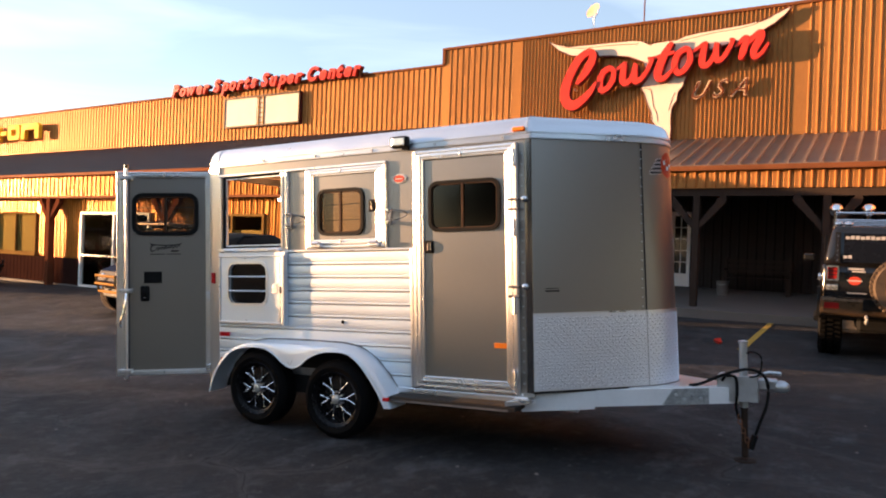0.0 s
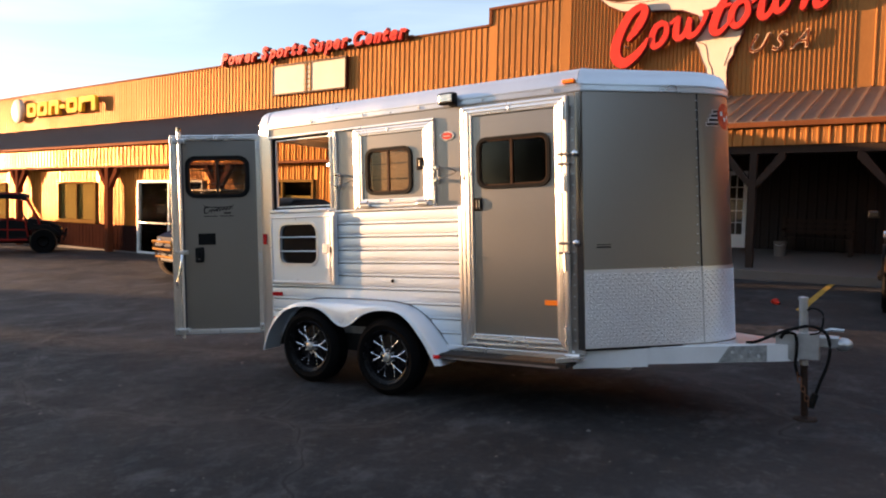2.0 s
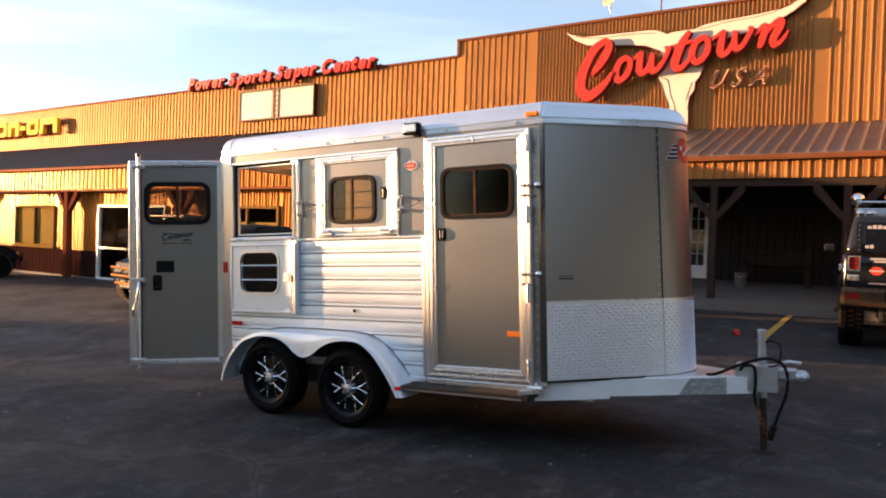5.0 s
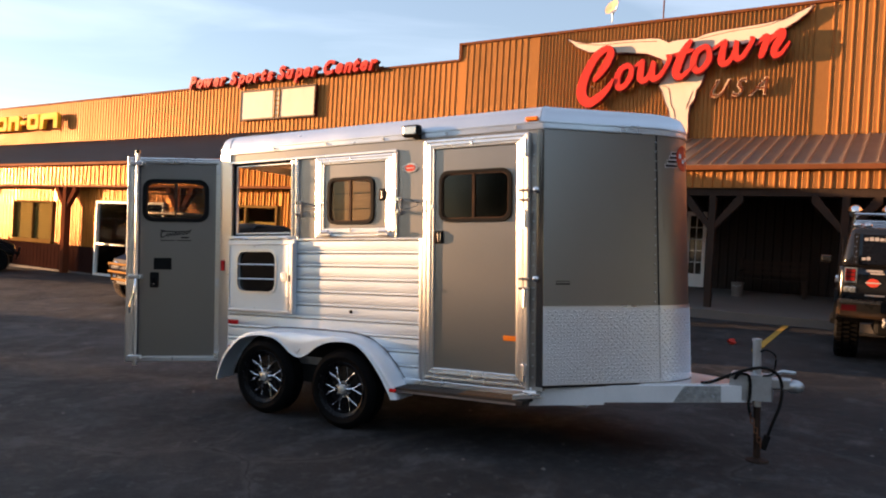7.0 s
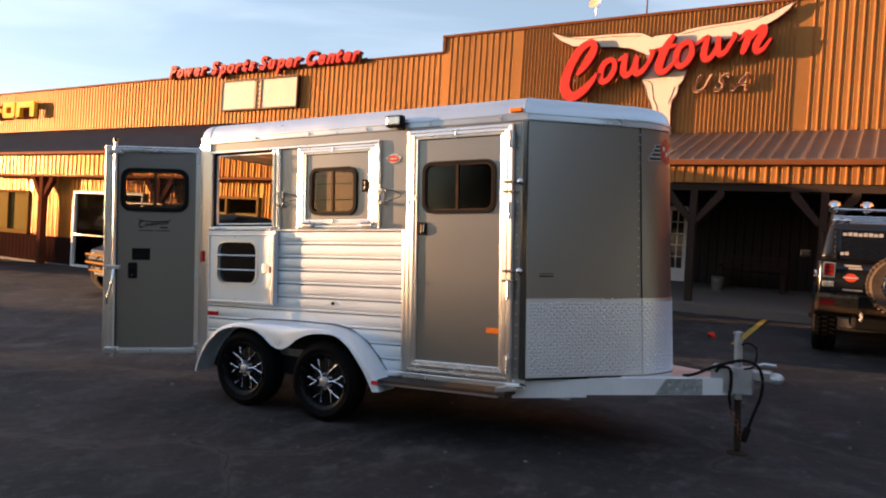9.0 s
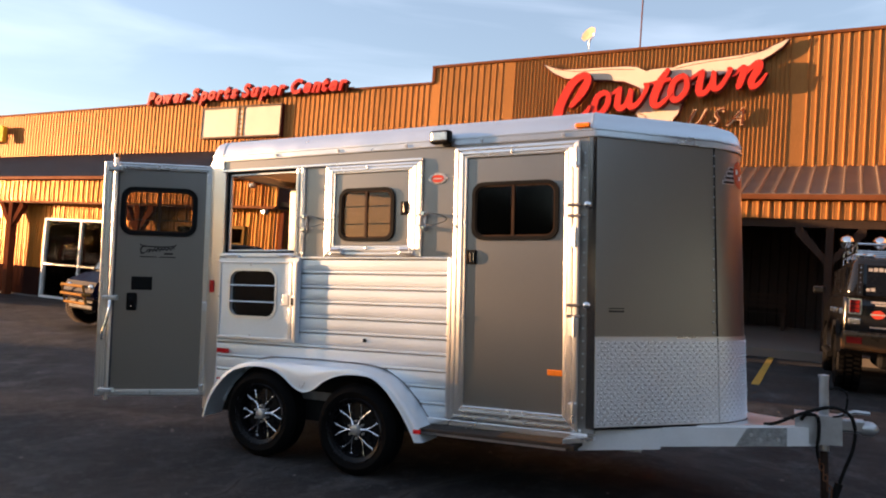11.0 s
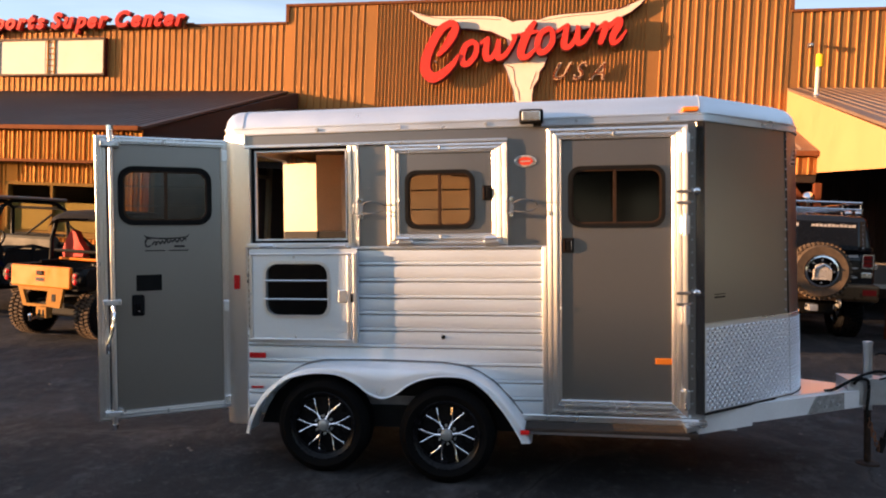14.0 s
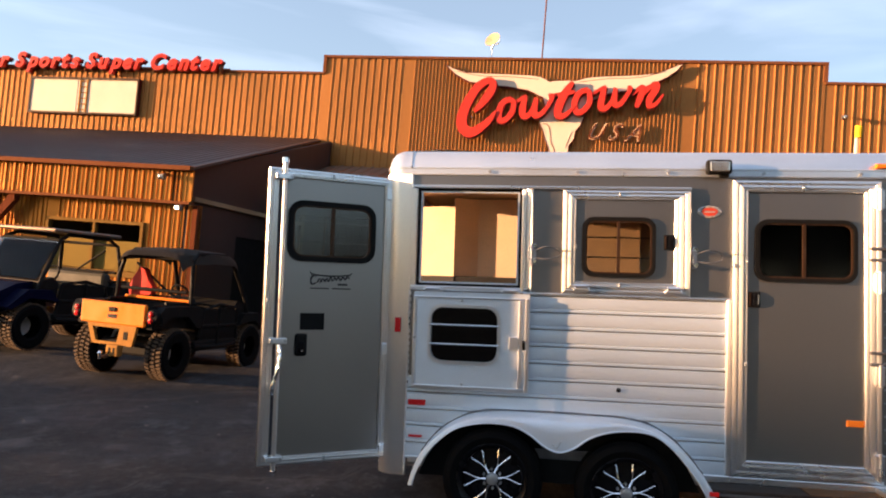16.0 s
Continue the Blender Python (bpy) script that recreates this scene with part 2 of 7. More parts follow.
# ---- mesh helpers ----
def part(name, bm, mat, parent=None, label="", smooth=False):
    me = bpy.data.meshes.new(name)
    bmesh.ops.recalc_face_normals(bm, faces=bm.faces)
    bm.to_mesh(me)
    bm.free()
    me.materials.append(M[mat])
    if smooth:
        me.polygons.foreach_set("use_smooth", [True] * len(me.polygons))
        me.set_sharp_from_angle(angle=radians(38))
    ob = new(name, me)
    if parent:
        ob.parent = parent
    if label:
        tagged(ob, label)
    return ob


def thing(name, label, category, m=None, group="", kind=""):
    ob = new(name)
    ob.empty_display_size = 0.2
    if m is not None:
        ob.matrix_world = m
    return tagged(ob, label, category, group, kind)


def box(bm, x0, x1, y0, y1, z0, z1, bev=0.0):
    v = [bm.verts.new((x, y, z)) for x in (x0, x1) for y in (y0, y1) for z in (z0, z1)]
    f = [bm.faces.new([v[i] for i in q]) for q in ((0, 1, 3, 2), (4, 6, 7, 5), (0, 4, 5, 1), (2, 3, 7, 6), (0, 2, 6, 4), (1, 5, 7, 3))]
    if bev:
        bmesh.ops.bevel(bm, geom=list({e for q in f for e in q.edges}), offset=bev, segments=2, affect="EDGES", profile=0.5)
    return bm


def B(*a, **k):
    return box(bmesh.new(), *a, **k)


def prism(bm, pts, axis, d0, d1):
    """A polygon in the plane across axis (0 x, 1 y, 2 z), from d0 to d1."""
    def at(p, d):
        q = list(p)
        q.insert(axis, d)
        return bm.verts.new(q)
    a, b = [at(p, d0) for p in pts], [at(p, d1) for p in pts]
    bm.faces.new(a)
    bm.faces.new(b[::-1])
    for i in range(len(pts)):
        j = (i + 1) % len(pts)
        bm.faces.new((a[i], b[i], b[j], a[j]))
    return bm


def ring(bm, outer, inner, y0, y1):
    """A frame in the XZ plane between two loops of the same count, from y0 to y1."""
    n = len(outer)
    L = [[bm.verts.new((p[0], y, p[1])) for p in loop] for loop, y in ((outer, y0), (inner, y0), (inner, y1), (outer, y1))]
    for a, b in ((0, 1), (1, 2), (2, 3), (3, 0)):
        for i in range(n):
            j = (i + 1) % n
            bm.faces.new((L[a][i], L[a][j], L[b][j], L[b][i]))
    return bm


def rr(x0, x1, z0, z1, r, n=5):
    """A rounded rectangle as a loop of points."""
    out = []
    for cx, cz, a0 in ((x1 - r, z1 - r, 0), (x0 + r, z1 - r, 90), (x0 + r, z0 + r, 180), (x1 - r, z0 + r, 270)):
        for i in range(n + 1):
            a = radians(a0 + 90 * i / n)
            out.append((cx + r * math.cos(a), cz + r * math.sin(a)))
    return out


def tube(bm, pts, r, seg=8, closed=False):
    pts = [Vector(p) for p in pts]
    rings = []
    for i, p in enumerate(pts):
        a, b = pts[max(i - 1, 0)], pts[min(i + 1, len(pts) - 1)]
        if closed:
            a, b = pts[i - 1], pts[(i + 1) % len(pts)]
        q = (b - a).normalized().to_track_quat("Z", "Y")
        rad = r[i] if isinstance(r, (list, tuple)) else r
        rings.append([bm.verts.new(p + q @ Vector((rad * math.cos(2 * math.pi * k / seg), rad * math.sin(2 * math.pi * k / seg), 0))) for k in range(seg)])
    for i in range(len(rings) - (0 if closed else 1)):
        a, b = rings[i], rings[(i + 1) % len(rings)]
        for k in range(seg):
            bm.faces.new((a[k], a[(k + 1) % seg], b[(k + 1) % seg], b[k]))
    if not closed:
        bm.faces.new(rings[0][::-1])
        bm.faces.new(rings[-1])
    return bm


def T(*a, **k):
    return tube(bmesh.new(), *a, **k)


def lathe(bm, prof, centre, axis="y", seg=32, cap=True):
    """Turns (radius, along) points round an axis through centre."""
    c = Vector(centre)
    rings = []
    for r, h in prof:
        row = []
        for k in range(seg):
            a = 2 * math.pi * k / seg
            u, w = r * math.cos(a), r * math.sin(a)
            row.append(bm.verts.new(c + Vector({"y": (u, h, w), "x": (h, u, w), "z": (u, w, h)}[axis])))
        rings.append(row)
    for a, b in zip(rings, rings[1:]):
        for k in range(seg):
            bm.faces.new((a[k], a[(k + 1) % seg], b[(k + 1) % seg], b[k]))
    for row, (r, h) in ((rings[0], prof[0]), (rings[-1], prof[-1])):
        if cap and r > 1e-4:
            bm.faces.new(row)
    return bm


def dome(bm, c, r, sx=1, sy=1, sz=1, seg=12):
    bmesh.ops.create_uvsphere(bm, u_segments=seg, v_segments=max(6, seg // 2), radius=r, matrix=Matrix.Translation(c) @ Matrix.Diagonal((sx, sy, sz, 1)))
    return bm


def lerp(a, b, t):
    return a + (b - a) * t


# ---- ground ----
GX, GY = 0.012, 0.015


def ground_z(x, y):
    return GX * max(-60, min(40, x)) + GY * max(-30, min(30, y))


def asphalt():
    m = bpy.data.materials.new("worn_asphalt")
    m.use_nodes = True
    n, l = m.node_tree.nodes, m.node_tree.links
    b = n["Principled BSDF"]
    co = n.new("ShaderNodeTexCoord")
    def noise_at(scale, detail=6, rough=0.6, stretch=(1, 1, 1)):
        mp = n.new("ShaderNodeMapping")
        mp.inputs["Scale"].default_value = stretch
        t = n.new("ShaderNodeTexNoise")
        t.inputs["Scale"].default_value, t.inputs["Detail"].default_value, t.inputs["Roughness"].default_value = scale, detail, rough
        l.new(co.outputs["Object"], mp.inputs[0])
        l.new(mp.outputs[0], t.inputs[0])
        return t.outputs[0]
    def ramp(src, a, b_, c0, c1):
        r = n.new("ShaderNodeMapRange")
        r.inputs[1].default_value, r.inputs[2].default_value, r.inputs[3].default_value, r.inputs[4].default_value = a, b_, c0, c1
        l.new(src, r.inputs[0])
        return r.outputs[0]
    def mixc(fac, c1, c2):
        x = n.new("ShaderNodeMix")
        x.data_type = "RGBA"
        l.new(fac, x.inputs[0])
        for i, c in ((6, c1), (7, c2)):
            if isinstance(c, tuple):
                x.inputs[i].default_value = c
            else:
                l.new(c, x.inputs[i])
        return x.outputs[2]
    base = mixc(ramp(noise_at(0.35), 0.35, 0.7, 0, 1), (0.015, 0.015, 0.016, 1), (0.038, 0.037, 0.038, 1))
    base = mixc(ramp(noise_at(1.5, 9, 0.75, (1, 0.7, 1)), 0.53, 0.70, 0, 0.75), base, (0.106, 0.104, 0.106, 1))      # scuffs and dust
    base = mixc(ramp(noise_at(9.0, 8, 0.8), 0.54, 0.70, 0, 0.7), base, (0.098, 0.094, 0.091, 1))                # ravelled patches
    base = mixc(ramp(noise_at(3.1, 3, 0.5), 0.68, 0.8, 0, 0.8), base, (0.012, 0.012, 0.013, 1))                 # oil
    base = mixc(ramp(noise_at(150, 2, 0.5), 0.62, 0.75, 0, 0.5), base, (0.11, 0.10, 0.095, 1))                   # bright grit
    base = mixc(ramp(noise_at(38, 4, 0.65), 0.64, 0.72, 0, 0.7), base, (0.16, 0.155, 0.15, 1))                    # pale flecks
    warp = n.new("ShaderNodeVectorMath")                                                                      # cracks and patch joints
    warp.operation = "MULTIPLY_ADD"
    wn_ = n.new("ShaderNodeTexNoise")
    wn_.inputs["Scale"].default_value, wn_.inputs["Detail"].default_value = 0.9, 5
    l.new(co.outputs["Object"], wn_.inputs[0])
    l.new(wn_.outputs["Color"], warp.inputs[0])
    warp.inputs[1].default_value = (0.9, 0.9, 0.9)
    l.new(co.outputs["Object"], warp.inputs[2])
    vor = n.new("ShaderNodeTexVoronoi")
    vor.feature = "DISTANCE_TO_EDGE"
    vor.inputs["Scale"].default_value = 0.28
    l.new(warp.outputs[0], vor.inputs["Vector"])
    crack = ramp(vor.outputs["Distance"], 0.0, 0.004, 0.7, 0.0)
    base = mixc(ramp(vor.outputs["Distance"], 0.0, 0.02, 0.30, 0.0), base, (0.12, 0.11, 0.105, 1))
    base = mixc(crack, base, (0.006, 0.006, 0.006, 1))
    l.new(base, b.inputs["Base Color"])
    l.new(ramp(noise_at(0.9), 0.3, 0.8, 0.62, 0.92), b.inputs["Roughness"])
    bp = n.new("ShaderNodeBump")
    b.inputs["Specular IOR Level"].default_value = 0.15
    bp.inputs["Strength"].default_value, bp.inputs["Distance"].default_value = 0.5, 0.01
    l.new(noise_at(90, 4, 0.7), bp.inputs["Height"])
    wave = n.new("ShaderNodeBump")                                # dips and swells of the worn surface
    wave.inputs["Strength"].default_value, wave.inputs["Distance"].default_value = 1.0, 0.10
    l.new(noise_at(0.9, 4, 0.55), wave.inputs["Height"])
    l.new(wave.outputs[0], bp.inputs["Normal"])
    l.new(bp.outputs[0], b.inputs["Normal"])
    return m


M["asphalt"] = asphalt()
xs = [-900, -300, -120, -60, -40, -30, -24, -18, -14, -10, -7, -4, -2, 0, 2, 4, 6, 9, 12, 16, 20, 30, 40, 80, 200, 900]
ys = [-900, -300, -100, -30, -20, -14, -10, -7, -4, -2, 0, 2, 4, 6, 8, 10, 12, 14, 18, 24, 30, 80, 300, 900]
bm = bmesh.new()
gv = [[bm.verts.new((x, y, ground_z(x, y))) for x in xs] for y in ys]
for j in range(len(ys) - 1):
    for i in range(len(xs) - 1):
        bm.faces.new((gv[j][i], gv[j][i + 1], gv[j + 1][i + 1], gv[j + 1][i]))
ground = tagged(part("ground", bm, "asphalt"), "worn dark grey asphalt parking lot with scuffs and dust", "parking lot", kind="structure")


def paint_line(name, a, b, w, mat, label):
    a, b = Vector(a), Vector(b)
    d = (b - a).normalized()
    s = Vector((-d.y, d.x)) * w / 2
    bm = bmesh.new()
    lo = [(p.x, p.y, ground_z(p.x, p.y) + 0.002) for p in (a + s, a - s, b - s, b + s)]
    hi = [(x, y, z + 0.004) for x, y, z in lo]
    v = [bm.verts.new(p) for p in lo + hi]
    for q in ((0, 1, 2, 3), (7, 6, 5, 4), (0, 4, 5, 1), (1, 5, 6, 2), (2, 6, 7, 3), (3, 7, 4, 0)):
        bm.faces.new([v[i] for i in q])
    return tagged(part(name, bm, mat), label, "parking line", kind="structure")


paint_line("parking_line", (3.42, 7.6), (3.62, 12.6), 0.12, "yellow_paint", "worn yellow painted parking bay line on asphalt")

# ---- building ----
BM = pose(0, 16.443, 0, 0, 0, -4.084)


def rib_points(u0, u1, pitch=0.229, h=0.030, base=0.062, top=0.026, minor=True, low=0.004):
    """Profile of a ribbed panel along u: (u, out)."""
    pts = [(u0, 0)]
    k = math.ceil((u0 + 0.1) / pitch)
    while k * pitch + base / 2 < u1:
        c = k * pitch
        pts += [(c - base / 2, 0), (c - top / 2, h), (c + top / 2, h), (c + base / 2, 0)]
        if minor and c + pitch * 0.64 < u1:
            for f in (0.5,):
                q = c + pitch * f
                pts += [(q - 0.018, 0), (q - 0.008, low), (q + 0.008, low), (q + 0.018, 0)]
        k += 1
    pts.append((u1, 0))
    return pts


def ribbed(bm, u0, u1, z0, z1, v, out=-1, thick=0.05, **k):
    """A ribbed wall sheet at v; its ribs stand out towards out."""
    pts = rib_points(u0, u1, **k)
    a = [bm.verts.new((u, v + out * h, z0)) for u, h in pts]
    b = [bm.verts.new((u, v + out * h, z1)) for u, h in pts]
    for i in range(len(pts) - 1):
        bm.faces.new((a[i], a[i + 1], b[i + 1], b[i]))
    c = [bm.verts.new((u, v - out * thick, z)) for u, z in ((u0, z0), (u1, z0), (u1, z1), (u0, z1))]
    bm.faces.new(c)
    bm.faces.new(a + [c[1], c[0]])
    bm.faces.new(b[::-1] + [c[3], c[2]])
    bm.faces.new((a[0], b[0], c[3], c[0]))
    bm.faces.new((a[-1], c[1], c[2], b[-1]))
    return bm


def roof_sheet(bm, u0, u1, v_top, z_top, v_eave, z_eave, thick=0.06, pitch=0.229, h=0.024, skew0=0.0, skew1=0.0):
    """A ribbed roof that falls from v_top to v_eave."""
    pts = rib_points(u0, u1, pitch=pitch, h=h, minor=False)
    f = lambda u: (skew0 * (u1 - u) + skew1 * (u - u0)) / (u1 - u0)
    a = [bm.verts.new((u, v_top, z_top + hh)) for u, hh in pts]
    b = [bm.verts.new((u + f(u), v_eave, z_eave + hh)) for u, hh in pts]
    for i in range(len(pts) - 1):
        bm.faces.new((a[i], a[i + 1], b[i + 1], b[i]))
    c = [bm.verts.new(p) for p in ((u0, v_top, z_top - thick), (u1, v_top, z_top - thick), (u1 + skew1, v_eave, z_eave - thick), (u0 + skew0, v_eave, z_eave - thick))]
    bm.faces.new(c)
    bm.faces.new(a + [c[1], c[0]])
    bm.faces.new(b[::-1] + [c[3], c[2]])
    bm.faces.new((a[0], b[0], c[3], c[0]))
    bm.faces.new((a[-1], c[1], c[2], b[-1]))
    return bm


store = thing("store_building", "long low store building clad in copper brown ribbed steel", "building", BM)
WL, WR = -7.38, 7.5
# facade, in three stretches of different height
part("wall", ribbed(bmesh.new(), -75, WL, -0.8, 7.98, 0.0), "rib", store, "copper brown ribbed steel wall")
PL, PR = -4.55, 3.80                        # closer ribs behind the main sign
part("wall", ribbed(bmesh.new(), WL, PL, -0.5, 8.52, -0.02), "rib", store, "copper brown ribbed steel wall with raised parapet")
part("wall", ribbed(bmesh.new(), PL, PR, -0.5, 8.52, -0.02, pitch=0.1145, base=0.05, top=0.02, minor=False), "rib", store, "close-ribbed copper brown steel wall")
part("wall", ribbed(bmesh.new(), PR, WR, -0.5, 8.52, -0.02), "rib", store, "copper brown ribbed steel wall with raised parapet")
part("wall", ribbed(bmesh.new(), WR, 40, -0.3, 7.98, 0.0), "rib", store, "copper brown ribbed steel wall")
bm = bmesh.new()
box(bm, -75, WL, -0.07, 0.3, 7.98, 8.05)
part("coping", bm, "trim", store)
part("coping", B(WL - 0.05, WR + 0.05, -0.09, 0.3, 8.52, 8.60), "trim", store)
part("coping", B(WR, 40, -0.07, 0.3, 7.98, 8.05), "trim", store)
part("corner_trim", B(WL - 0.05, WL + 0.06, -0.075, 0.2, 8.05, 8.52), "trim", store)
part("corner_trim", B(WR - 0.06, WR + 0.05, -0.075, 0.2, 8.05, 8.52), "trim", store)
part("roof_deck", B(-75, 40, 0.05, 30, 7.3, 7.5), "roofmetal", store)
part("back_wall", B(-75, 40, 29.8, 30, -1, 7.5), "rib_shaded", store)
part("end_wall", B(-75.2, -75, 0, 30, -1, 7.9), "rib_shaded", store)
part("end_wall", B(40, 40.2, 0, 30, -1, 7.9), "rib_shaded", store)

# wing at the left: shed roof, ribbed fascia, recessed front with windows and a glazed door
FV, FW = -8.13, -7.75                       # fascia plane, wall plane
WE = -6.62
part("roof", roof_sheet(bmesh.new(), -75, -7.3, -0.03, 5.85, FV - 0.12, 3.55, skew1=0.72), "roofmetal", store, "brown steel shed roof over the wing")
part("gutter", B(-75, WE + 0.05, FV - 0.2, FV - 0.08, 3.47, 3.57, bev=0.015), "trim", store)
part("fascia", ribbed(bmesh.new(), -75, WE, 2.84, 3.50, FV, h=0.038, low=0.018), "rib_bright", store)
part("fascia_trim", B(-75, WE, FV - 0.06, FV + 0.1, 2.78, 2.84), "trim", store)
gz = -0.35


def wall_with_holes(name, u0, u1, z0, z1, v, holes, mat, thick=0.12):
    """A ribbed wall cut into stretches round its openings (u0, u1, z0, z1)."""
    bm = bmesh.new()
    cuts = sorted(holes)
    u = u0
    for a, b, c, d in cuts:
        ribbed(bm, u, a, z0, z1, v, thick=thick, low=0.018)
        if d < z1:
            ribbed(bm, a, b, d, z1, v, thick=thick, low=0.018)
        if c > z0:
            ribbed(bm, a, b, z0, c, v, thick=thick, low=0.018)
        u = b
    ribbed(bm, u, u1, z0, z1, v, thick=thick, low=0.018)
    return part(name, bm, mat, store)


def UC(x):
    return 1.0026 * x + 0.581


holes = [(UC(-34.5), UC(-32), 0.9, 2.3), (UC(-28.6), UC(-26.2), 0.9, 2.3), (UC(-21.95), UC(-19.3), 0.9, 2.32), (UC(-16.7), UC(-13.2), -0.05, 2.36), (UC(-10.9), UC(-8.45), 1.2, 2.36)]
wall_with_holes("front_wall", -75, WE - 0.02, gz - 0.4, 2.80, FW, holes, "rib_bright")
cuts = [-75] + [c for h in holes if h[2] < 0.8 for c in h[:2]] + [WE]
for a, b in zip(cuts[::2], cuts[1::2]):
    part("wainscot", ribbed(bmesh.new(), a, b, gz - 0.4, 0.84, FW - 0.045, thick=0.006, h=0.007, minor=False), "wainscot", store, "dark red brown lower wall band")
    part("wall_base", B(a, b, FW - 0.13, FW - 0.08, gz - 0.4, -0.02), "concrete", store)
for a, b, c, d in holes:
    if c > 0.8:
        part("window_sill", B(a - 0.06, b + 0.06, FW - 0.12, FW + 0.02, c - 0.06, c + 0.01, bev=0.008), "window_tan", store)


def shop_window(u0, u1, z0, z1, v, frame="trim", lights=2, door=False):
    w = part("shop_door" if door else "window", ring(bmesh.new(), [(u0, z0), (u1, z0), (u1, z1), (u0, z1)], [(u0 + .07, z0 + .07), (u1 - .07, z0 + .07), (u1 - .07, z1 - .07), (u0 + .07, z1 - .07)], v - 0.07, v + 0.08), frame, store, "white framed glazed shop door" if door else "brown framed shop window")
    step = (u1 - u0 - .14) / lights
    for i in range(lights):
        a = u0 + .07 + i * step
        if i:
            part("mullion", B(a - .03, a + .03, v - .06, v + .06, z0 + .07, z1 - .07), frame, w)
        p = part("pane", B(a + .03, a + step - .03, v - 0.005, v + 0.005, z0 + .07, z1 - .07), "pane_clear" if door else "pane_shop_dull", w)
        p.visible_shadow = False
    if door:
        part("push_bar", B(u0 + .15, u1 - .15, v - .09, v - .06, z0 + 1.0, z0 + 1.05), "alu", w)
    return w


for i, (a, b, c, d) in enumerate(holes):
    sw = shop_window(a, b, c, d, FW, "white" if i == 3 else "window_tan", 2, i == 3)
    if i < 3:
        part("roller_blind", B(a + .08, b - .08, FW + 0.03, FW + 0.04, c + .08, d - .08), "blind", sw, "drawn tan blind")
    if i == 4:
        part("window_sheet", B(a + .08, b - .08, FW + 0.03, FW + 0.04, c + .08, lerp(c, d, .62)), "blind", sw, "tan sheet over the lower panes")
    if i == 3:
        for px, pz, pw, ph in ((1.15, 1.45, .28, .42), (1.95, 1.55, .22, .30), (2.3, 1.5, .22, .3)):
            part("poster", B(a + px, a + px + pw, FW + 0.012, FW + 0.016, c + pz, c + pz + ph), "white", sw, "pale paper notice")
part("room_back", B(-74, WE - 0.2, -2.0, -1.8, -0.8, 3.4), "dark_in", store)
part("room_floor", B(-74, WE - 0.2, FW + 0.1, -1.8, -0.8, -0.4), "dark_in", store)
part("room_ceiling", B(-74, WE - 0.2, FW + 0.1, -1.8, 2.9, 3.0), "dark_in", store)
# side wall of the wing, shade put into its colour, a black sheet as doorway
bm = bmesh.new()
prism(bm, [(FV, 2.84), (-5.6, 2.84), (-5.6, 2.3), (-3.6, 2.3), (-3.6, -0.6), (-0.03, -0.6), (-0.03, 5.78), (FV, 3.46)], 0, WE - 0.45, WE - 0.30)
part("side_wall", bm, "rib_shaded", store, "side wall of the wing, its shade put into a dark brown")
part("side_wall", B(WE - 0.42, WE - 0.28, FW, -5.6, -0.6, 2.86), "rib_shaded", store)
# black sheet fills the opening in place of the unlit room behind it
part("side_door", B(WE - 0.40, WE - 0.34, -5.6, -3.6, -0.6, 2.3), "black", store, "black sheet standing for the dark of a doorway in the side wall")
part("corner_post", B(WE - 0.13, WE - 0.02, FW - 0.07, FW + 0.1, -0.6, 2.78), "wood", store)


def brace_post(u, v, z0, z1, size, name="post", arms=(-1, 1), reach=0.62, mat="wood"):
    p = part(name, B(u - size / 2, u + size / 2, v - size / 2, v + size / 2, z0, z1, bev=0.01), mat, store, "stained timber post with diagonal braces")
    for s in arms:
        bm = bmesh.new()
        h = size * 0.36
        prism(bm, [(u + s * size / 2, z1 - reach), (u + s * size / 2, z1 - reach - 0.2), (u + s * (size / 2 + reach), z1 - 0.14), (u + s * (size / 2 + reach), z1), (u + s * (size / 2 + reach - .14), z1)], 1, v - h, v + h)
        part("brace", bm, mat, p)
    return p


for x in (-37.3, -30.9, -24.5, -18.0, -12.1):
    brace_post(UC(x), FV + 0.08, -0.5, 2.78, 0.20, reach=0.5)

# porch awning in the middle, slab, posts, recess
AV = -3.49
part("awning_roof", roof_sheet(bmesh.new(), WE - 0.25, WR, -0.05, 5.02, AV - 0.1, 3.84, pitch=0.34, h=0.04), "awnmetal", store, "weathered ribbed steel porch awning")
part("awning_gutter", B(WE - 0.25, WR, AV - 0.2, AV - 0.08, 3.70, 3.82, bev=0.015), "trim", store)
part("awning_fascia", ribbed(bmesh.new(), WE - 0.25, WR, 3.30, 3.70, AV), "rib", store)
part("awning_beam", B(WE - 0.25, WR, AV + 0.06, AV + 0.2, 3.12, 3.34), "shaded_wood", store)
part("awning_ceiling", B(WE - 0.25, WR, AV + 0.2, -0.06, 3.34, 3.4), "porch_shade", store)
bm = bmesh.new()
prism(bm, [(AV - 0.3, -0.2), (-0.02, -0.2), (-0.02, 0.78), (AV - 0.3, 0.42)], 0, WE - 0.2, WR)
tagged(part("porch_slab", bm, "concrete"), "grey concrete porch slab", "porch", kind="structure").matrix_world = BM
# darker sheet over the facade, coloured as the porch shade leaves it
part("porch_wall", ribbed(bmesh.new(), WE - 0.2, WR, 0.4, 3.4, -0.07, thick=0.03), "porch_shade", store, "ribbed wall under the awning, porch shade put into its dark brown")
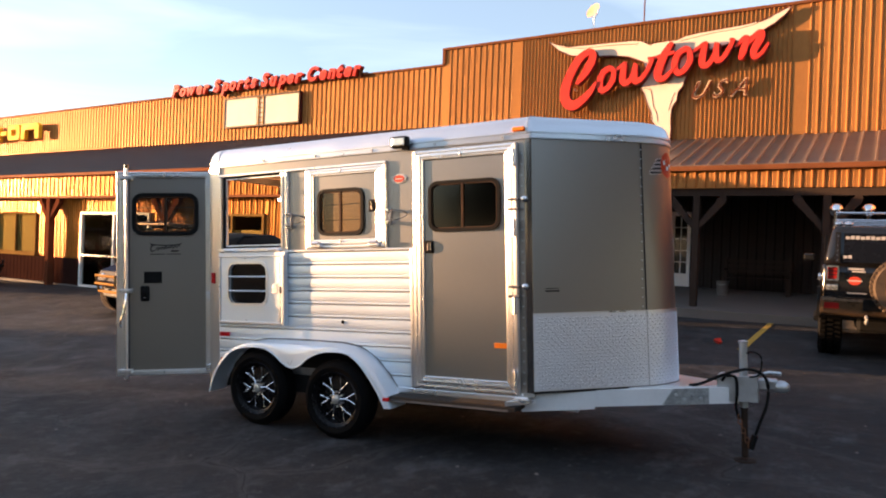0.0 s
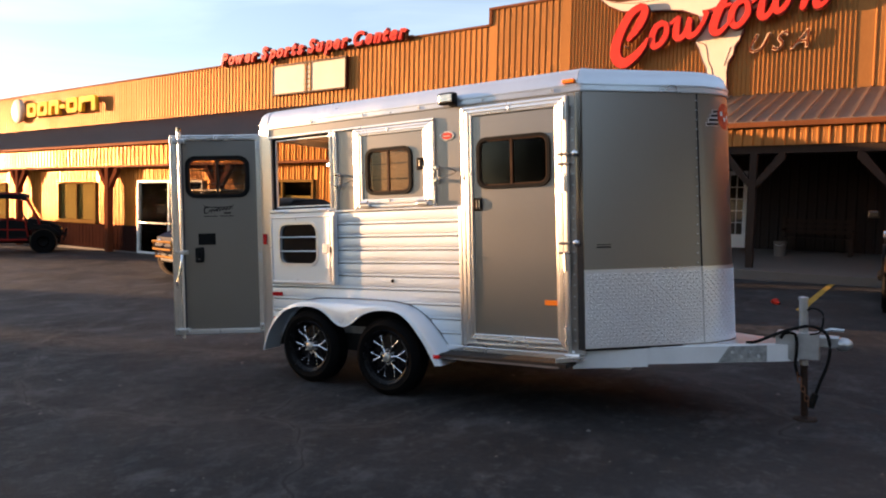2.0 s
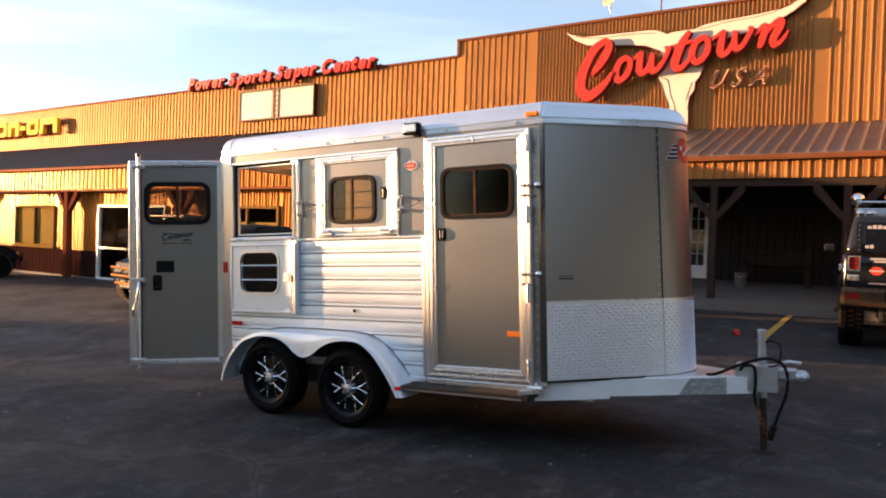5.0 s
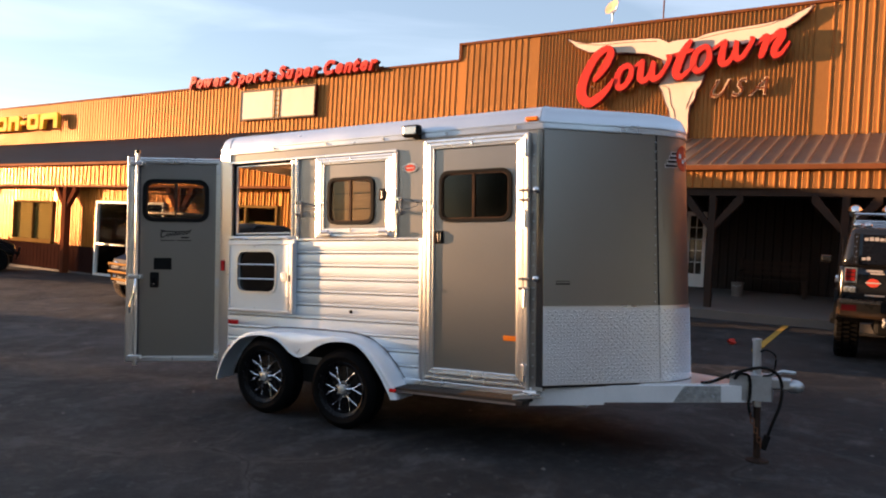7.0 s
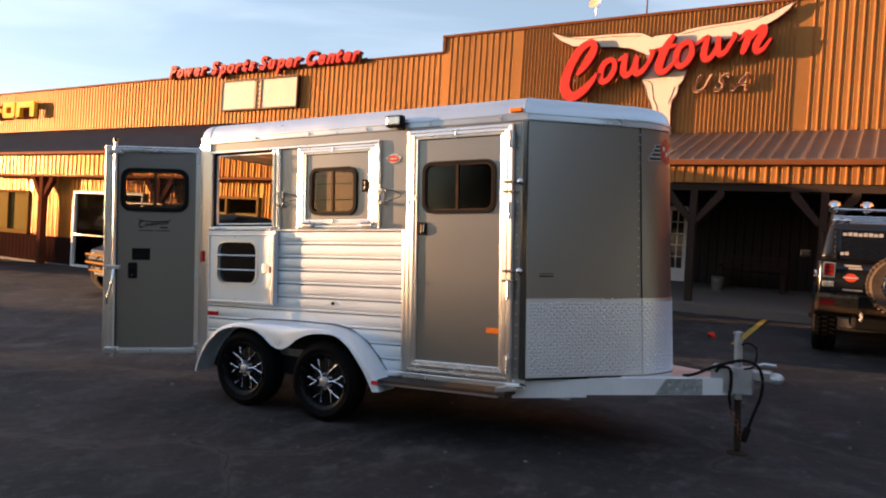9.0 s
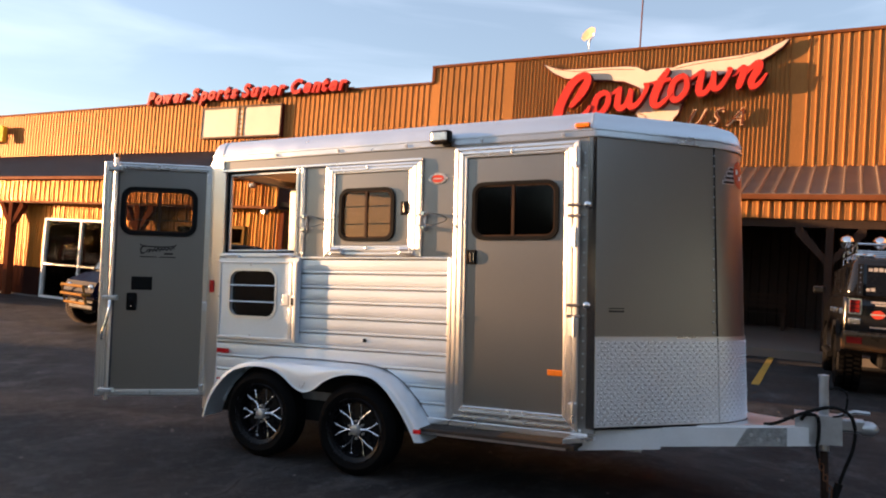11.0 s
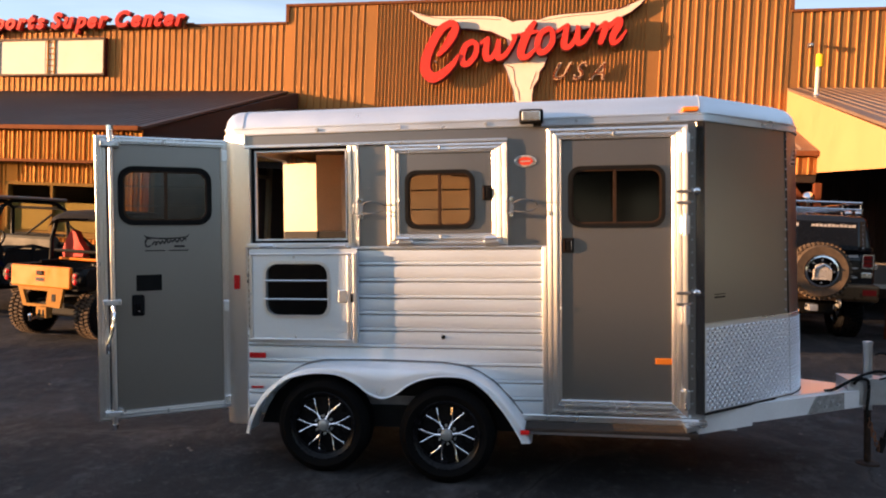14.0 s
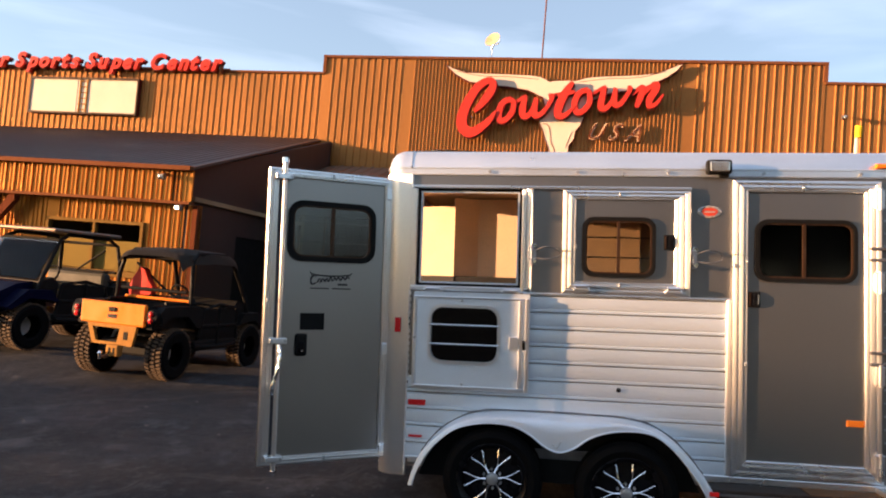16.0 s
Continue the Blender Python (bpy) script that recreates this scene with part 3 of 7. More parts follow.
# posts under the awning take the shaded timber, the end post the lit one
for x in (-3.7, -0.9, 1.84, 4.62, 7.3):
    brace_post(1.0026 * x + 0.25, AV + 0.13, 0.42, 3.12, 0.16, reach=0.6, mat="wood" if x > 7 else "shaded_wood", arms=(-1,) if x > 7 else (-1, 1))
fd = part("french_door", ring(bmesh.new(), [(0.70, 0.78), (1.24, 0.78), (1.24, 2.92), (0.70, 2.92)], [(0.79, 1.15), (1.15, 1.15), (1.15, 2.80), (0.79, 2.80)], -0.15, -0.09), "white", store, "white french door with small panes")
for i in range(1, 5):
    z = 1.15 + i * 1.65 / 5
    part("glazing_bar", B(0.79, 1.15, -0.135, -0.105, z - .012, z + .012), "white", fd)
part("glazing_bar", B(0.958, 0.982, -0.135, -0.105, 1.15, 2.80), "white", fd)
part("door_pane", B(0.79, 1.15, -0.115, -0.11, 1.15, 2.80), "pane_clear", fd)

# wing at the right: open canopy with a tan gable
part("canopy_roof", roof_sheet(bmesh.new(), WR, 40, -0.03, 5.93, FV - 0.15, 3.68), "awnmetal", store, "ribbed brown steel canopy roof")
part("gable", prism(bmesh.new(), [(FV, 3.06), (-0.05, 3.56), (-0.05, 5.86), (FV, 3.62)], 0, WR, WR + 0.08), "gable", store, "tan gable board end of the canopy")
part("canopy_gutter", B(WR - .05, 40, FV - 0.26, FV - 0.13, 3.58, 3.70, bev=0.015), "trim", store)
part("canopy_beam", B(WR, 40, FV, FV + 0.2, 3.05, 3.3), "wood", store)
# back of the canopy, in the steel colour that carries the shade
part("canopy_back", ribbed(bmesh.new(), WR + 0.1, 40, -0.3, 5.0, -0.1, thick=0.02), "rib_shaded", store)
for u in (7.72, 11.5, 15.3):
    brace_post(u, FV + 0.1, -0.1, 3.05, 0.24, arms=(1,), reach=0.7)

# ---- horse trailer ----
# it stands nose up; all its numbers are along its own floor
TR = thing("horse_trailer", "two-horse aluminium bumper-pull trailer with charcoal panels, rear door open", "trailer", pose(0, 0, 0, 0, -3.05, 0))
WID = 2.03
RAIL = 2.438                                     # underside of the roof rail
NX = 2.635                             # front end of the side
SX, SY = 3.360, 0.67                             # seam where the nose begins to round
REAR = -0.845


def nose_arc(n=14):
    """The blunt front between the two seams."""
    out = []
    for i in range(n + 1):
        u = 2 * i / n - 1
        out.append((SX + 0.16 * (1 - abs(u) ** 1.7), WID / 2 + u * (WID / 2 - SY)))
    return out


ARC = nose_arc()


def plan_outline(rear_r=0.13):
    """Outline of the box seen from above, from the near rear corner forward and round."""
    pts = []
    for i in range(8):
        a = radians(90 * i / 7)
        pts.append((REAR + rear_r - rear_r * math.cos(a), rear_r - rear_r * math.sin(a)))
    pts += [(NX - 0.02, 0.0), (NX + 0.016, 0.012)]
    pts += ARC
    pts += [(NX + 0.016, WID - 0.012), (NX - 0.02, WID)]
    for i in range(8):
        a = radians(90 * i / 7)
        pts.append((REAR + rear_r - rear_r * math.sin(a), WID - rear_r + rear_r * math.cos(a)))
    return pts


def inset(pts, d):
    out = []
    n = len(pts)
    for i, p in enumerate(pts):
        a, b = Vector(pts[i - 1]), Vector(pts[(i + 1) % n])
        p = Vector(p)
        t1, t2 = (p - a).normalized(), (b - p).normalized()
        n1, n2 = Vector((-t1.y, t1.x)), Vector((-t2.y, t2.x))
        m = (n1 + n2).normalized()
        out.append(p + m * d / max(0.5, m.dot(n1)))
    return out


# roof: extruded rail with a lip and a groove, cove, crowned top
OUT = plan_outline()
PROF = ((0.03, -0.004), (-0.012, -0.004), (-0.014, 0.006), (-0.006, 0.009), (-0.006, 0.042), (-0.013, 0.045), (-0.013, 0.056), (-0.004, 0.060), (0.004, 0.095), (0.018, 0.132), (0.045, 0.165), (0.09, 0.186), (0.18, 0.200), (0.38, 0.212))
bm = bmesh.new()
loops = [[bm.verts.new((p.x, p.y, RAIL + h)) for p in inset(OUT, d)] for d, h in PROF]
for a, b in zip(loops, loops[1:]):
    for i in range(len(a)):
        j = (i + 1) % len(a)
        bm.faces.new((a[i], a[j], b[j], b[i]))
bm.faces.new(loops[-1])
bm.faces.new(loops[0][::-1])
part("roof", bm, "roof_alu", TR, "rounded aluminium roof with extruded edge rail", smooth=True)
for x in (-0.086, 0.534, 1.156, 1.783, 2.400):
    part("rail_screw", lathe(bmesh.new(), [(0.011, -0.020), (0.011, -0.008), (0.006, -0.003)], (x, 0.0, RAIL + 0.024)), "steel", TR)
for x in (-0.66, 2.60):
    part("roof_seam", T([(x, d - 0.0015, RAIL + h + 0.0015) for d, h in PROF[4:]], 0.0035, seg=6), "steel", TR)


def side_wall(name, y, th, holes, mat, z0=0.42):
    """The side of the box as one sheet with its openings cut through."""
    xs_ = sorted({-0.74, NX, *[h[0] for h in holes], *[h[1] for h in holes]})
    bm = bmesh.new()
    for a, b in zip(xs_, xs_[1:]):
        z = z0
        for c, d in sorted((h[2], h[3]) for h in holes if h[0] <= a and h[1] >= b):
            if c > z:
                box(bm, a, b, y, y + th, z, c)
            z = d
        box(bm, a, b, y, y + th, z, RAIL)
    return part(name, bm, mat, TR)


FEED = (-0.600, 0.150, 1.634, 2.338)
DOORH = (1.645, 2.450, 0.50, 2.36)
MIDW = (0.600, 1.048, 1.755, 2.120)
side_wall("side_wall", 0.0, 0.04, [FEED, DOORH, MIDW], "char")
side_wall("far_wall", WID - 0.04, 0.04, [], "char")


# charcoal front: slanted flats and rounded nose
def nose_path():
    return [(NX, 0.0)] + ARC + [(NX, WID)]


def nose_skin(z0, z1, d0, d1):
    pts = [Vector(p) for p in nose_path()]
    bm = bmesh.new()
    loops = []
    for d, z in ((d0, z0), (d0, z1), (d1, z1), (d1, z0)):
        row = []
        for i, p in enumerate(pts):
            a, b = pts[max(0, i - 1)], pts[min(len(pts) - 1, i + 1)]
            t = (b - a).normalized()
            nrm = Vector((t.y, -t.x))
            if i in (0, len(pts) - 1):
                nrm = Vector((0, -1 if i == 0 else 1))
            q = p + nrm * d
            row.append(bm.verts.new((q.x, q.y, z)))
        loops.append(row)
    for k in range(4):
        a, b = loops[k], loops[(k + 1) % 4]
        for i in range(len(pts) - 1):
            bm.faces.new((a[i], a[i + 1], b[i + 1], b[i]))
    bm.faces.new([l[0] for l in loops])
    bm.faces.new([l[-1] for l in loops])
    return bm


part("nose_panel", nose_skin(1.055, RAIL, 0.0, -0.04), "char", TR, "charcoal slanted nose panel with rounded tip", smooth=True)
part("stone_guard", nose_skin(0.462, 1.064, 0.006, -0.03), "diamond", TR, "bright aluminium tread plate stone guard", smooth=True)
part("guard_edge", nose_skin(1.060, 1.070, 0.009, 0.0), "alu", TR)
part("nose_sill", nose_skin(0.444, 0.462, 0.012, -0.03), "black", TR)


def nose_points(step, lo, hi):
    """Points and normals along the nose, each step metres, between two distances from its start."""
    pts = [Vector(p) for p in nose_path()]
    out, s = [], 0.0
    want = lo
    for a, b in zip(pts, pts[1:]):
        L = (b - a).length
        t = (b - a).normalized()
        while want < s + L and want < hi:
            out.append((a + t * (want - s), Vector((t.y, -t.x)), t))
            want += step
        s += L
    return out


verts, faces = [], []
for k, (p, nrm, t) in enumerate(nose_points(0.026, 0.02, 2.2)):
    for r in range(22):
        z = 0.482 + r * 0.026
        s = 1 if (k + r) % 2 else -1
        o = len(verts)
        base = p + nrm * 0.0065
        for du, dz, dn in ((-0.012, -0.005 * s, 0), (0.0, -0.006, 0), (0.012, 0.005 * s, 0), (0.0, 0.006, 0), (0, 0, 0.0055)):
            q = base + t * du + nrm * dn
            verts.append((q.x, q.y, z + dz + du * s * 0.5))
        faces += [(o, o + 1, o + 4), (o + 1, o + 2, o + 4), (o + 2, o + 3, o + 4), (o + 3, o, o + 4)]
me = bpy.data.meshes.new("tread_lugs")
me.from_pydata(verts, [], faces)
me.materials.append(M["diamond"])
lugs = new("tread_lugs", me)
lugs.parent = TR
tagged(lugs, "raised lugs of the tread plate", kind="stuff")
# rivets: down the front edge strip and the nose seam
part("edge_strip", prism(bmesh.new(), [(2.575, 0.0), (2.578, -0.004), (lerp(2.575, NX, .5), -0.007), (NX - 0.004, -0.004), (NX - 0.001, 0.0)], 2, 0.45, RAIL - 0.004), "strip", TR, "dark glossy riveted corner trim", smooth=True)
for x, y, n0, n1, step in ((2.552, -0.001, 0.52, 2.41, 0.086), (SX - 0.026, SY - 0.026, 1.10, 2.42, 0.075)):
    z = n0
    while z < n1:
        rv = part("rivet", dome(bmesh.new(), (0, 0, 0), 0.0075, seg=6), "steel", TR)
        rv.location = (x, y, z)
        z += step
part("seam_strip", prism(bmesh.new(), [(SX - 0.006, SY - 0.010), (SX + 0.003, SY - 0.003), (SX - .003, SY + .008), (SX - .012, SY + .003)], 2, 1.070, RAIL), "decal", TR)
part("guard_seam", prism(bmesh.new(), [(SX - 0.003, SY - 0.013), (SX + 0.005, SY - 0.007), (SX - .001, SY + .004), (SX - .009, SY - .002)], 2, 0.465, 1.060), "steel", TR)

# lower extruded slats
for k in range(10):
    z1 = 1.587 - k * 0.1195
    z0 = z1 - 0.1195
    x0 = 0.175 if z0 > 0.95 else -0.64
    prof = [(0.0, z0 + 0.002), (-0.010, z0 + 0.003), (-0.0145, z0 + 0.007), (-0.0150, z0 + 0.013), (-0.0138, z0 + 0.019), (-0.006, z0 + 0.023), (-0.006, z0 + 0.025), (-0.0160, z0 + 0.029), (-0.0178, z0 + 0.042), (-0.0184, z0 + 0.064), (-0.0178, z0 + 0.088), (-0.0165, z0 + 0.107), (-0.008, z0 + 0.112), (0.0, z0 + 0.114)]
    part("slat", prism(bmesh.new(), prof, 0, x0, 1.545), "alu_white", TR, smooth=True)
part("slat_trim", B(0.17, 1.575, -0.032, 0.0, 1.584, 1.604, bev=0.004), "alu", TR)
part("bottom_rail", B(-0.62, NX - 0.04, -0.03, 0.03, 0.372, 0.42, bev=0.006), "alu", TR)
part("vent_plug", lathe(bmesh.new(), [(0.012, -0.032), (0.012, -0.024), (0.016, -0.019)], (0.842, 0, 0.952)), "black", TR)

# rear corner post, bright, rounded
for y0, s in ((0.0, 1), (WID, -1)):
    bm = bmesh.new()
    prof = []
    for i in range(12):
        a = radians(90 * i / 11)
        prof.append((REAR + 0.125 - 0.138 * math.cos(a), y0 + s * (0.125 - 0.138 * math.sin(a))))
    prof += [(-0.650, y0 - s * 0.016), (-0.640, y0 - s * 0.008), (-0.640, y0 + s * 0.03), (REAR + 0.05, y0 + s * 0.06), (REAR + 0.03, y0 + s * 0.11)]
    prism(bm, prof, 2, 0.277, RAIL + 0.002)
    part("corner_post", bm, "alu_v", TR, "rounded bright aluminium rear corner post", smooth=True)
for k in range(15):                                   # punched edge of the post
    part("post_tab", B(-0.643, -0.632, -0.020, -0.004, 0.93 + k * 0.045, 0.955 + k * 0.045, bev=0.002), "alu", TR)
part("post_light", B(-0.742, -0.700, -0.030, -0.006, 1.290, 1.395, bev=0.005), "red_lens", TR, "red side marker light")
part("reflector", B(-0.625, -0.50, -0.036, -0.02, 0.778, 0.817, bev=0.003), "red_lens", TR, "red reflector")
part("reflector", B(-0.615, -0.52, -0.034, -0.02, 0.552, 0.566, bev=0.002), "red_lens", TR, "thin red reflector")
part("rear_header", B(REAR - 0.01, REAR + 0.05, 0.08, WID - 0.08, 2.36, 2.436), "alu", TR)
part("rear_sill", B(REAR - 0.01, REAR + 0.05, 0.08, WID - 0.08, 0.32, 0.42), "alu", TR)
part("rear_door_shut", B(REAR, REAR + 0.04, 1.22, WID - 0.09, 0.42, 2.36), "char", TR, "closed charcoal rear door half")
# inside: stall with folding divider panels, pale above a dark kick board
part("floor", B(REAR + 0.02, 2.60, 0.04, WID - 0.04, 0.38, 0.42), "mat", TR)
part("liner", B(-0.66, 1.50, WID - 0.06, WID - 0.045, 0.42, 2.43), "interior", TR)
part("tack_wall", B(1.46, 1.50, 0.04, WID - 0.06, 0.42, 2.43), "interior", TR, "pale wall between stall and tack room")
part("ceiling", B(REAR + 0.05, 2.58, 0.05, WID - 0.05, 2.425, 2.438), "interior", TR)


def divider(name, a, b, z0, z1, mat, label=""):
    """An upright panel 3 cm thick between two points of the plan."""
    a, b = Vector(a), Vector(b)
    d = (b - a).normalized()
    n_ = Vector((-d.y, d.x)) * 0.03
    return part(name, prism(bmesh.new(), [tuple(q) for q in (a, b, b + n_, a + n_)], 2, z0, z1), mat, TR, label)


divider("rear_divider", (-0.82, 1.17), (-0.465, 1.045), 1.72, 2.33, "interior", "pale folding rear divider panel")
divider("rear_divider_kick", (-0.82, 1.172), (-0.465, 1.047), 0.43, 1.72, "mat", "dark rubber kick panel")
divider("stall_divider", (-0.463, 1.05), (-0.27, 1.15), 1.72, 2.40, "interior", "pale stall divider panel")
divider("stall_divider", (-0.27, 1.15), (1.10, 1.04), 1.72, 2.40, "interior", "pale stall divider panel")
divider("stall_divider_kick", (-0.463, 1.052), (1.10, 1.052), 0.43, 1.72, "mat", "dark rubber kick panel")


def smooth_line(pts, n=4):
    """Catmull-Rom through points."""
    out = []
    for i in range(len(pts) - 1):
        p0, p1, p2, p3 = (Vector(pts[max(i - 1, 0)]), Vector(pts[i]), Vector(pts[i + 1]), Vector(pts[min(i + 2, len(pts) - 1)]))
        for k in range(n):
            t = k / n
            out.append(tuple(0.5 * ((2 * p1) + (p2 - p0) * t + (2 * p0 - 5 * p1 + 4 * p2 - p3) * t * t + (3 * p1 - p0 - 3 * p2 + p3) * t ** 3)))
    return out + [tuple(pts[-1])]


def fluted(d):
    """Section of the bright extrusion: flat lands parted by two grooves. (across, out)"""
    lands = ((0.00, 0.0), (0.00, 0.78), (0.04, 0.95), (0.16, 1.0), (0.30, 0.95), (0.34, 0.72), (0.39, 0.72), (0.43, 0.92), (0.56, 0.96), (0.68, 0.92), (0.72, 0.66), (0.77, 0.66), (0.81, 0.80), (0.94, 0.78), (1.0, 0.62), (1.0, 0.0))
    return [(f, h * d) for f, h in lands]


def bright_frame(x0, x1, z0, z1, widths, y, parent, name="frame", d=0.03):
    """Mitred fluted frame; widths of its left, right, top and bottom members."""
    wl_, wr_, wt_, wb_ = widths
    fr = []
    segs = ((((x0, z0), (x0, z1)), ((x0 + wl_, z0 + wb_), (x0 + wl_, z1 - wt_))), (((x1, z0), (x1, z1)), ((x1 - wr_, z0 + wb_), (x1 - wr_, z1 - wt_))),
            (((x0, z1), (x1, z1)), ((x0 + wl_, z1 - wt_), (x1 - wr_, z1 - wt_))), (((x0, z0), (x1, z0)), ((x0 + wl_, z0 + wb_), (x1 - wr_, z0 + wb_))))
    for k, (outer, inner) in enumerate(segs):
        bm = bmesh.new()
        rows = []
        for f, h in fluted(d):
            rows.append([bm.verts.new((lerp(o[0], i_[0], f), y - h, lerp(o[1], i_[1], f))) for o, i_ in zip(outer, inner)])
        for a, b in zip(rows, rows[1:]):
            bm.faces.new((a[0], a[1], b[1], b[0]))
        bm.faces.new((rows[0][0], rows[-1][0], rows[-1][1], rows[0][1]))
        bm.faces.new([r[0] for r in rows])
        bm.faces.new([r[1] for r in rows][::-1])
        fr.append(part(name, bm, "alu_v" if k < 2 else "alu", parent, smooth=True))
    return fr


def slider_window(x0, x1, z0, z1, y, parent, r=0.07, w=0.026, mull=0.5, bars=0, glass="pane"):
    win = part("window", ring(bmesh.new(), rr(x0, x1, z0, z1, r), rr(x0 + w, x1 - w, z0 + w, z1 - w, r - w * 0.7), y - 0.018, y + 0.02), "black", parent, "black framed sliding window", smooth=True)
    part("inner_lip", ring(bmesh.new(), rr(x0 + w, x1 - w, z0 + w, z1 - w, r - w * 0.7), rr(x0 + w + .010, x1 - w - .010, z0 + w + .010, z1 - w - .010, r - w), y - 0.010, y + 0.01), "bronze_trim", win)
    m = lerp(x0, x1, mull)
    part("mullion", B(m - .010, m + .010, y - .014, y + .008, z0 + w, z1 - w), "bronze_trim", win)
    part("pane", prism(bmesh.new(), rr(x0 + w, x1 - w, z0 + w, z1 - w, r - w * 0.7), 1, y + 0.001, y + 0.004), glass, win)
    for k in range(bars):
        z = lerp(z0, z1, (k + 1) / (bars + 1))
        part("grille_bar", T([(x0 + .02, y + 0.05, z), (x1 - .02, y + 0.05, z)], 0.006, seg=6), "steel_dark", win)
    return win


def bump(x, y, z, parent=TR, up=True):
    """Small clip standing on a frame."""
    return part("frame_clip", B(x - .007, x + .007, y - 0.012, y, z - (.014 if up else .006), z + (.014 if up else .006), bev=0.003), "steel", parent)


# side door of the tack room
SD = part("side_door", ring(bmesh.new(), rr(1.668, 2.428, 0.52, 2.34, 0.004), rr(1.742, 2.358, 1.746, 2.133, 0.07), -0.010, 0.02), "char", TR, "charcoal tack room door with sliding window")
bright_frame(1.582, 2.520, 0.425, 2.412, (0.098, 0.102, 0.080, 0.105), 0.0, TR, "door_frame", 0.040)
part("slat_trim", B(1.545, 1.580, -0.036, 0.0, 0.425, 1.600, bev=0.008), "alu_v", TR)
slider_window(1.725, 2.375, 1.728, 2.150, -0.012, SD, r=0.085, mull=0.485)
la = part("latch", B(1.686, 1.764, -0.026, -0.010, 1.552, 1.657, bev=0.006), "black", SD, "black paddle latch")
part("paddle", B(1.716, 1.752, -0.034, -0.022, 1.567, 1.642, bev=0.004), "rimblack", la)
part("paddle_rim", B(1.692, 1.700, -0.030, -0.024, 1.562, 1.648), "bronze_trim", la)
part("paddle_slot", B(1.744, 1.750, -0.037, -0.030, 1.575, 1.635), "chrome", la)
part("side_reflector", B(2.310, 2.424, -0.022, -0.010, 0.788, 0.830, bev=0.003), "amber_lens", SD, "orange reflector")
for z in (0.56, 1.13, 1.74, 2.29):
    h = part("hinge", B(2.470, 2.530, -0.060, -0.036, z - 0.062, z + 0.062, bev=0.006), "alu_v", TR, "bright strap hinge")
    part("pin", T([(2.502, -0.062, z - .072), (2.502, -0.062, z + .072)], 0.012), "alu", h)
for z in (1.963, 1.277):
    part("lock_cylinder", lathe(bmesh.new(), [(0.026, -0.004), (0.026, -0.03), (0.022, -0.036), (0.01, -0.04), (0.0, -0.04)], (2.578, 0, z)), "chrome", TR, smooth=True)
    for dz in (0.0, -0.075):
        part("lock_bracket", B(2.445, 2.540, -0.050, -0.030, z + dz - .010, z + dz + .010, bev=0.004), "steel_dark", TR)
for x, z in ((2.03, 2.365), (1.675, 1.86), (1.675, 1.17), (2.05, 0.475)):
    bump(x, -0.030, z)

# middle feed door, shut
MD = part("feed_door", ring(bmesh.new(), rr(0.520, 1.212, 1.68, 2.28, 0.004), rr(0.588, 1.060, 1.742, 2.132, 0.07), -0.012, -0.002), "char", TR, "shut charcoal feed door with sliding window")
bright_frame(0.440, 1.306, 1.606, 2.332, (0.090, 0.106, 0.066, 0.088), 0.0, TR, "feed_frame", 0.036)
slider_window(0.573, 1.075, 1.727, 2.147, -0.014, MD, r=0.08, bars=2, glass="pane_mid")
la = part("latch", B(1.130, 1.200, -0.028, -0.012, 1.925, 2.030, bev=0.005), "black", MD, "bronze paddle latch")
part("paddle", B(1.160, 1.194, -0.036, -0.024, 1.94, 2.015, bev=0.004), "rimblack", la)
part("paddle_rim", B(1.136, 1.144, -0.032, -0.026, 1.935, 2.020), "bronze_trim", la)
for x in (0.575, 1.195):
    h = part("hinge", B(x - .055, x + .055, -0.066, -0.030, 1.622, 1.648, bev=0.006), "alu", TR)
    part("knuckle", T([(x - .04, -0.062, 1.660), (x + .04, -0.062, 1.660)], 0.016), "alu", h)
for x, z in ((0.83, 2.305), (0.835, 1.672), (0.535, 1.935)):
    bump(x, -0.030, z)
# header strip over both feed doors
part("header_strip", B(-0.645, 1.310, -0.030, 0.0, 2.336, 2.360, bev=0.005), "alu", TR)

# rear feed opening with its drop door let down
for args in ((-0.645, -0.602, -0.030, 0.0, 1.60, 2.334), (0.152, 0.182, -0.038, 0.0, 1.606, 2.334)):
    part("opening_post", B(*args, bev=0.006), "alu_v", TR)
bm = bmesh.new()
prism(bm, [(0.184, 0.0), (0.184, -0.022), (0.196, -0.034), (0.214, -0.034), (0.228, -0.020), (0.228, 0.0)], 2, 1.606, 2.334)
part("opening_post", bm, "alu_v", TR)
part("opening_sill", B(-0.64, 0.228, -0.034, 0.0, 1.598, 1.632, bev=0.006), "alu", TR)
loop = lambda d: [(FEED[0] + d, FEED[2] + d), (FEED[1] - d, FEED[2] + d), (FEED[1] - d, FEED[3] - d), (FEED[0] + d, FEED[3] - d)]
part("opening_lip", ring(bmesh.new(), loop(0.0), loop(0.016), 0.0, 0.04), "black", TR)
part("inner_track", ring(bmesh.new(), loop(0.017), loop(0.030), 0.012, 0.034), "alu_white", TR, "thin bright inner frame")
DD = part("drop_door", ring(bmesh.new(), rr(-0.600, 0.225, 0.905, 1.590, 0.012), rr(-0.47, 0.0, 1.103, 1.480, 0.08), -0.066, -0.030), "alu_white", TR, "aluminium drop door hanging open with a barred opening")
part("window_trim", ring(bmesh.new(), rr(-0.492, 0.022, 1.081, 1.502, 0.10), rr(-0.47, 0.0, 1.103, 1.480, 0.08), -0.074, -0.058), "alu", DD, smooth=True)
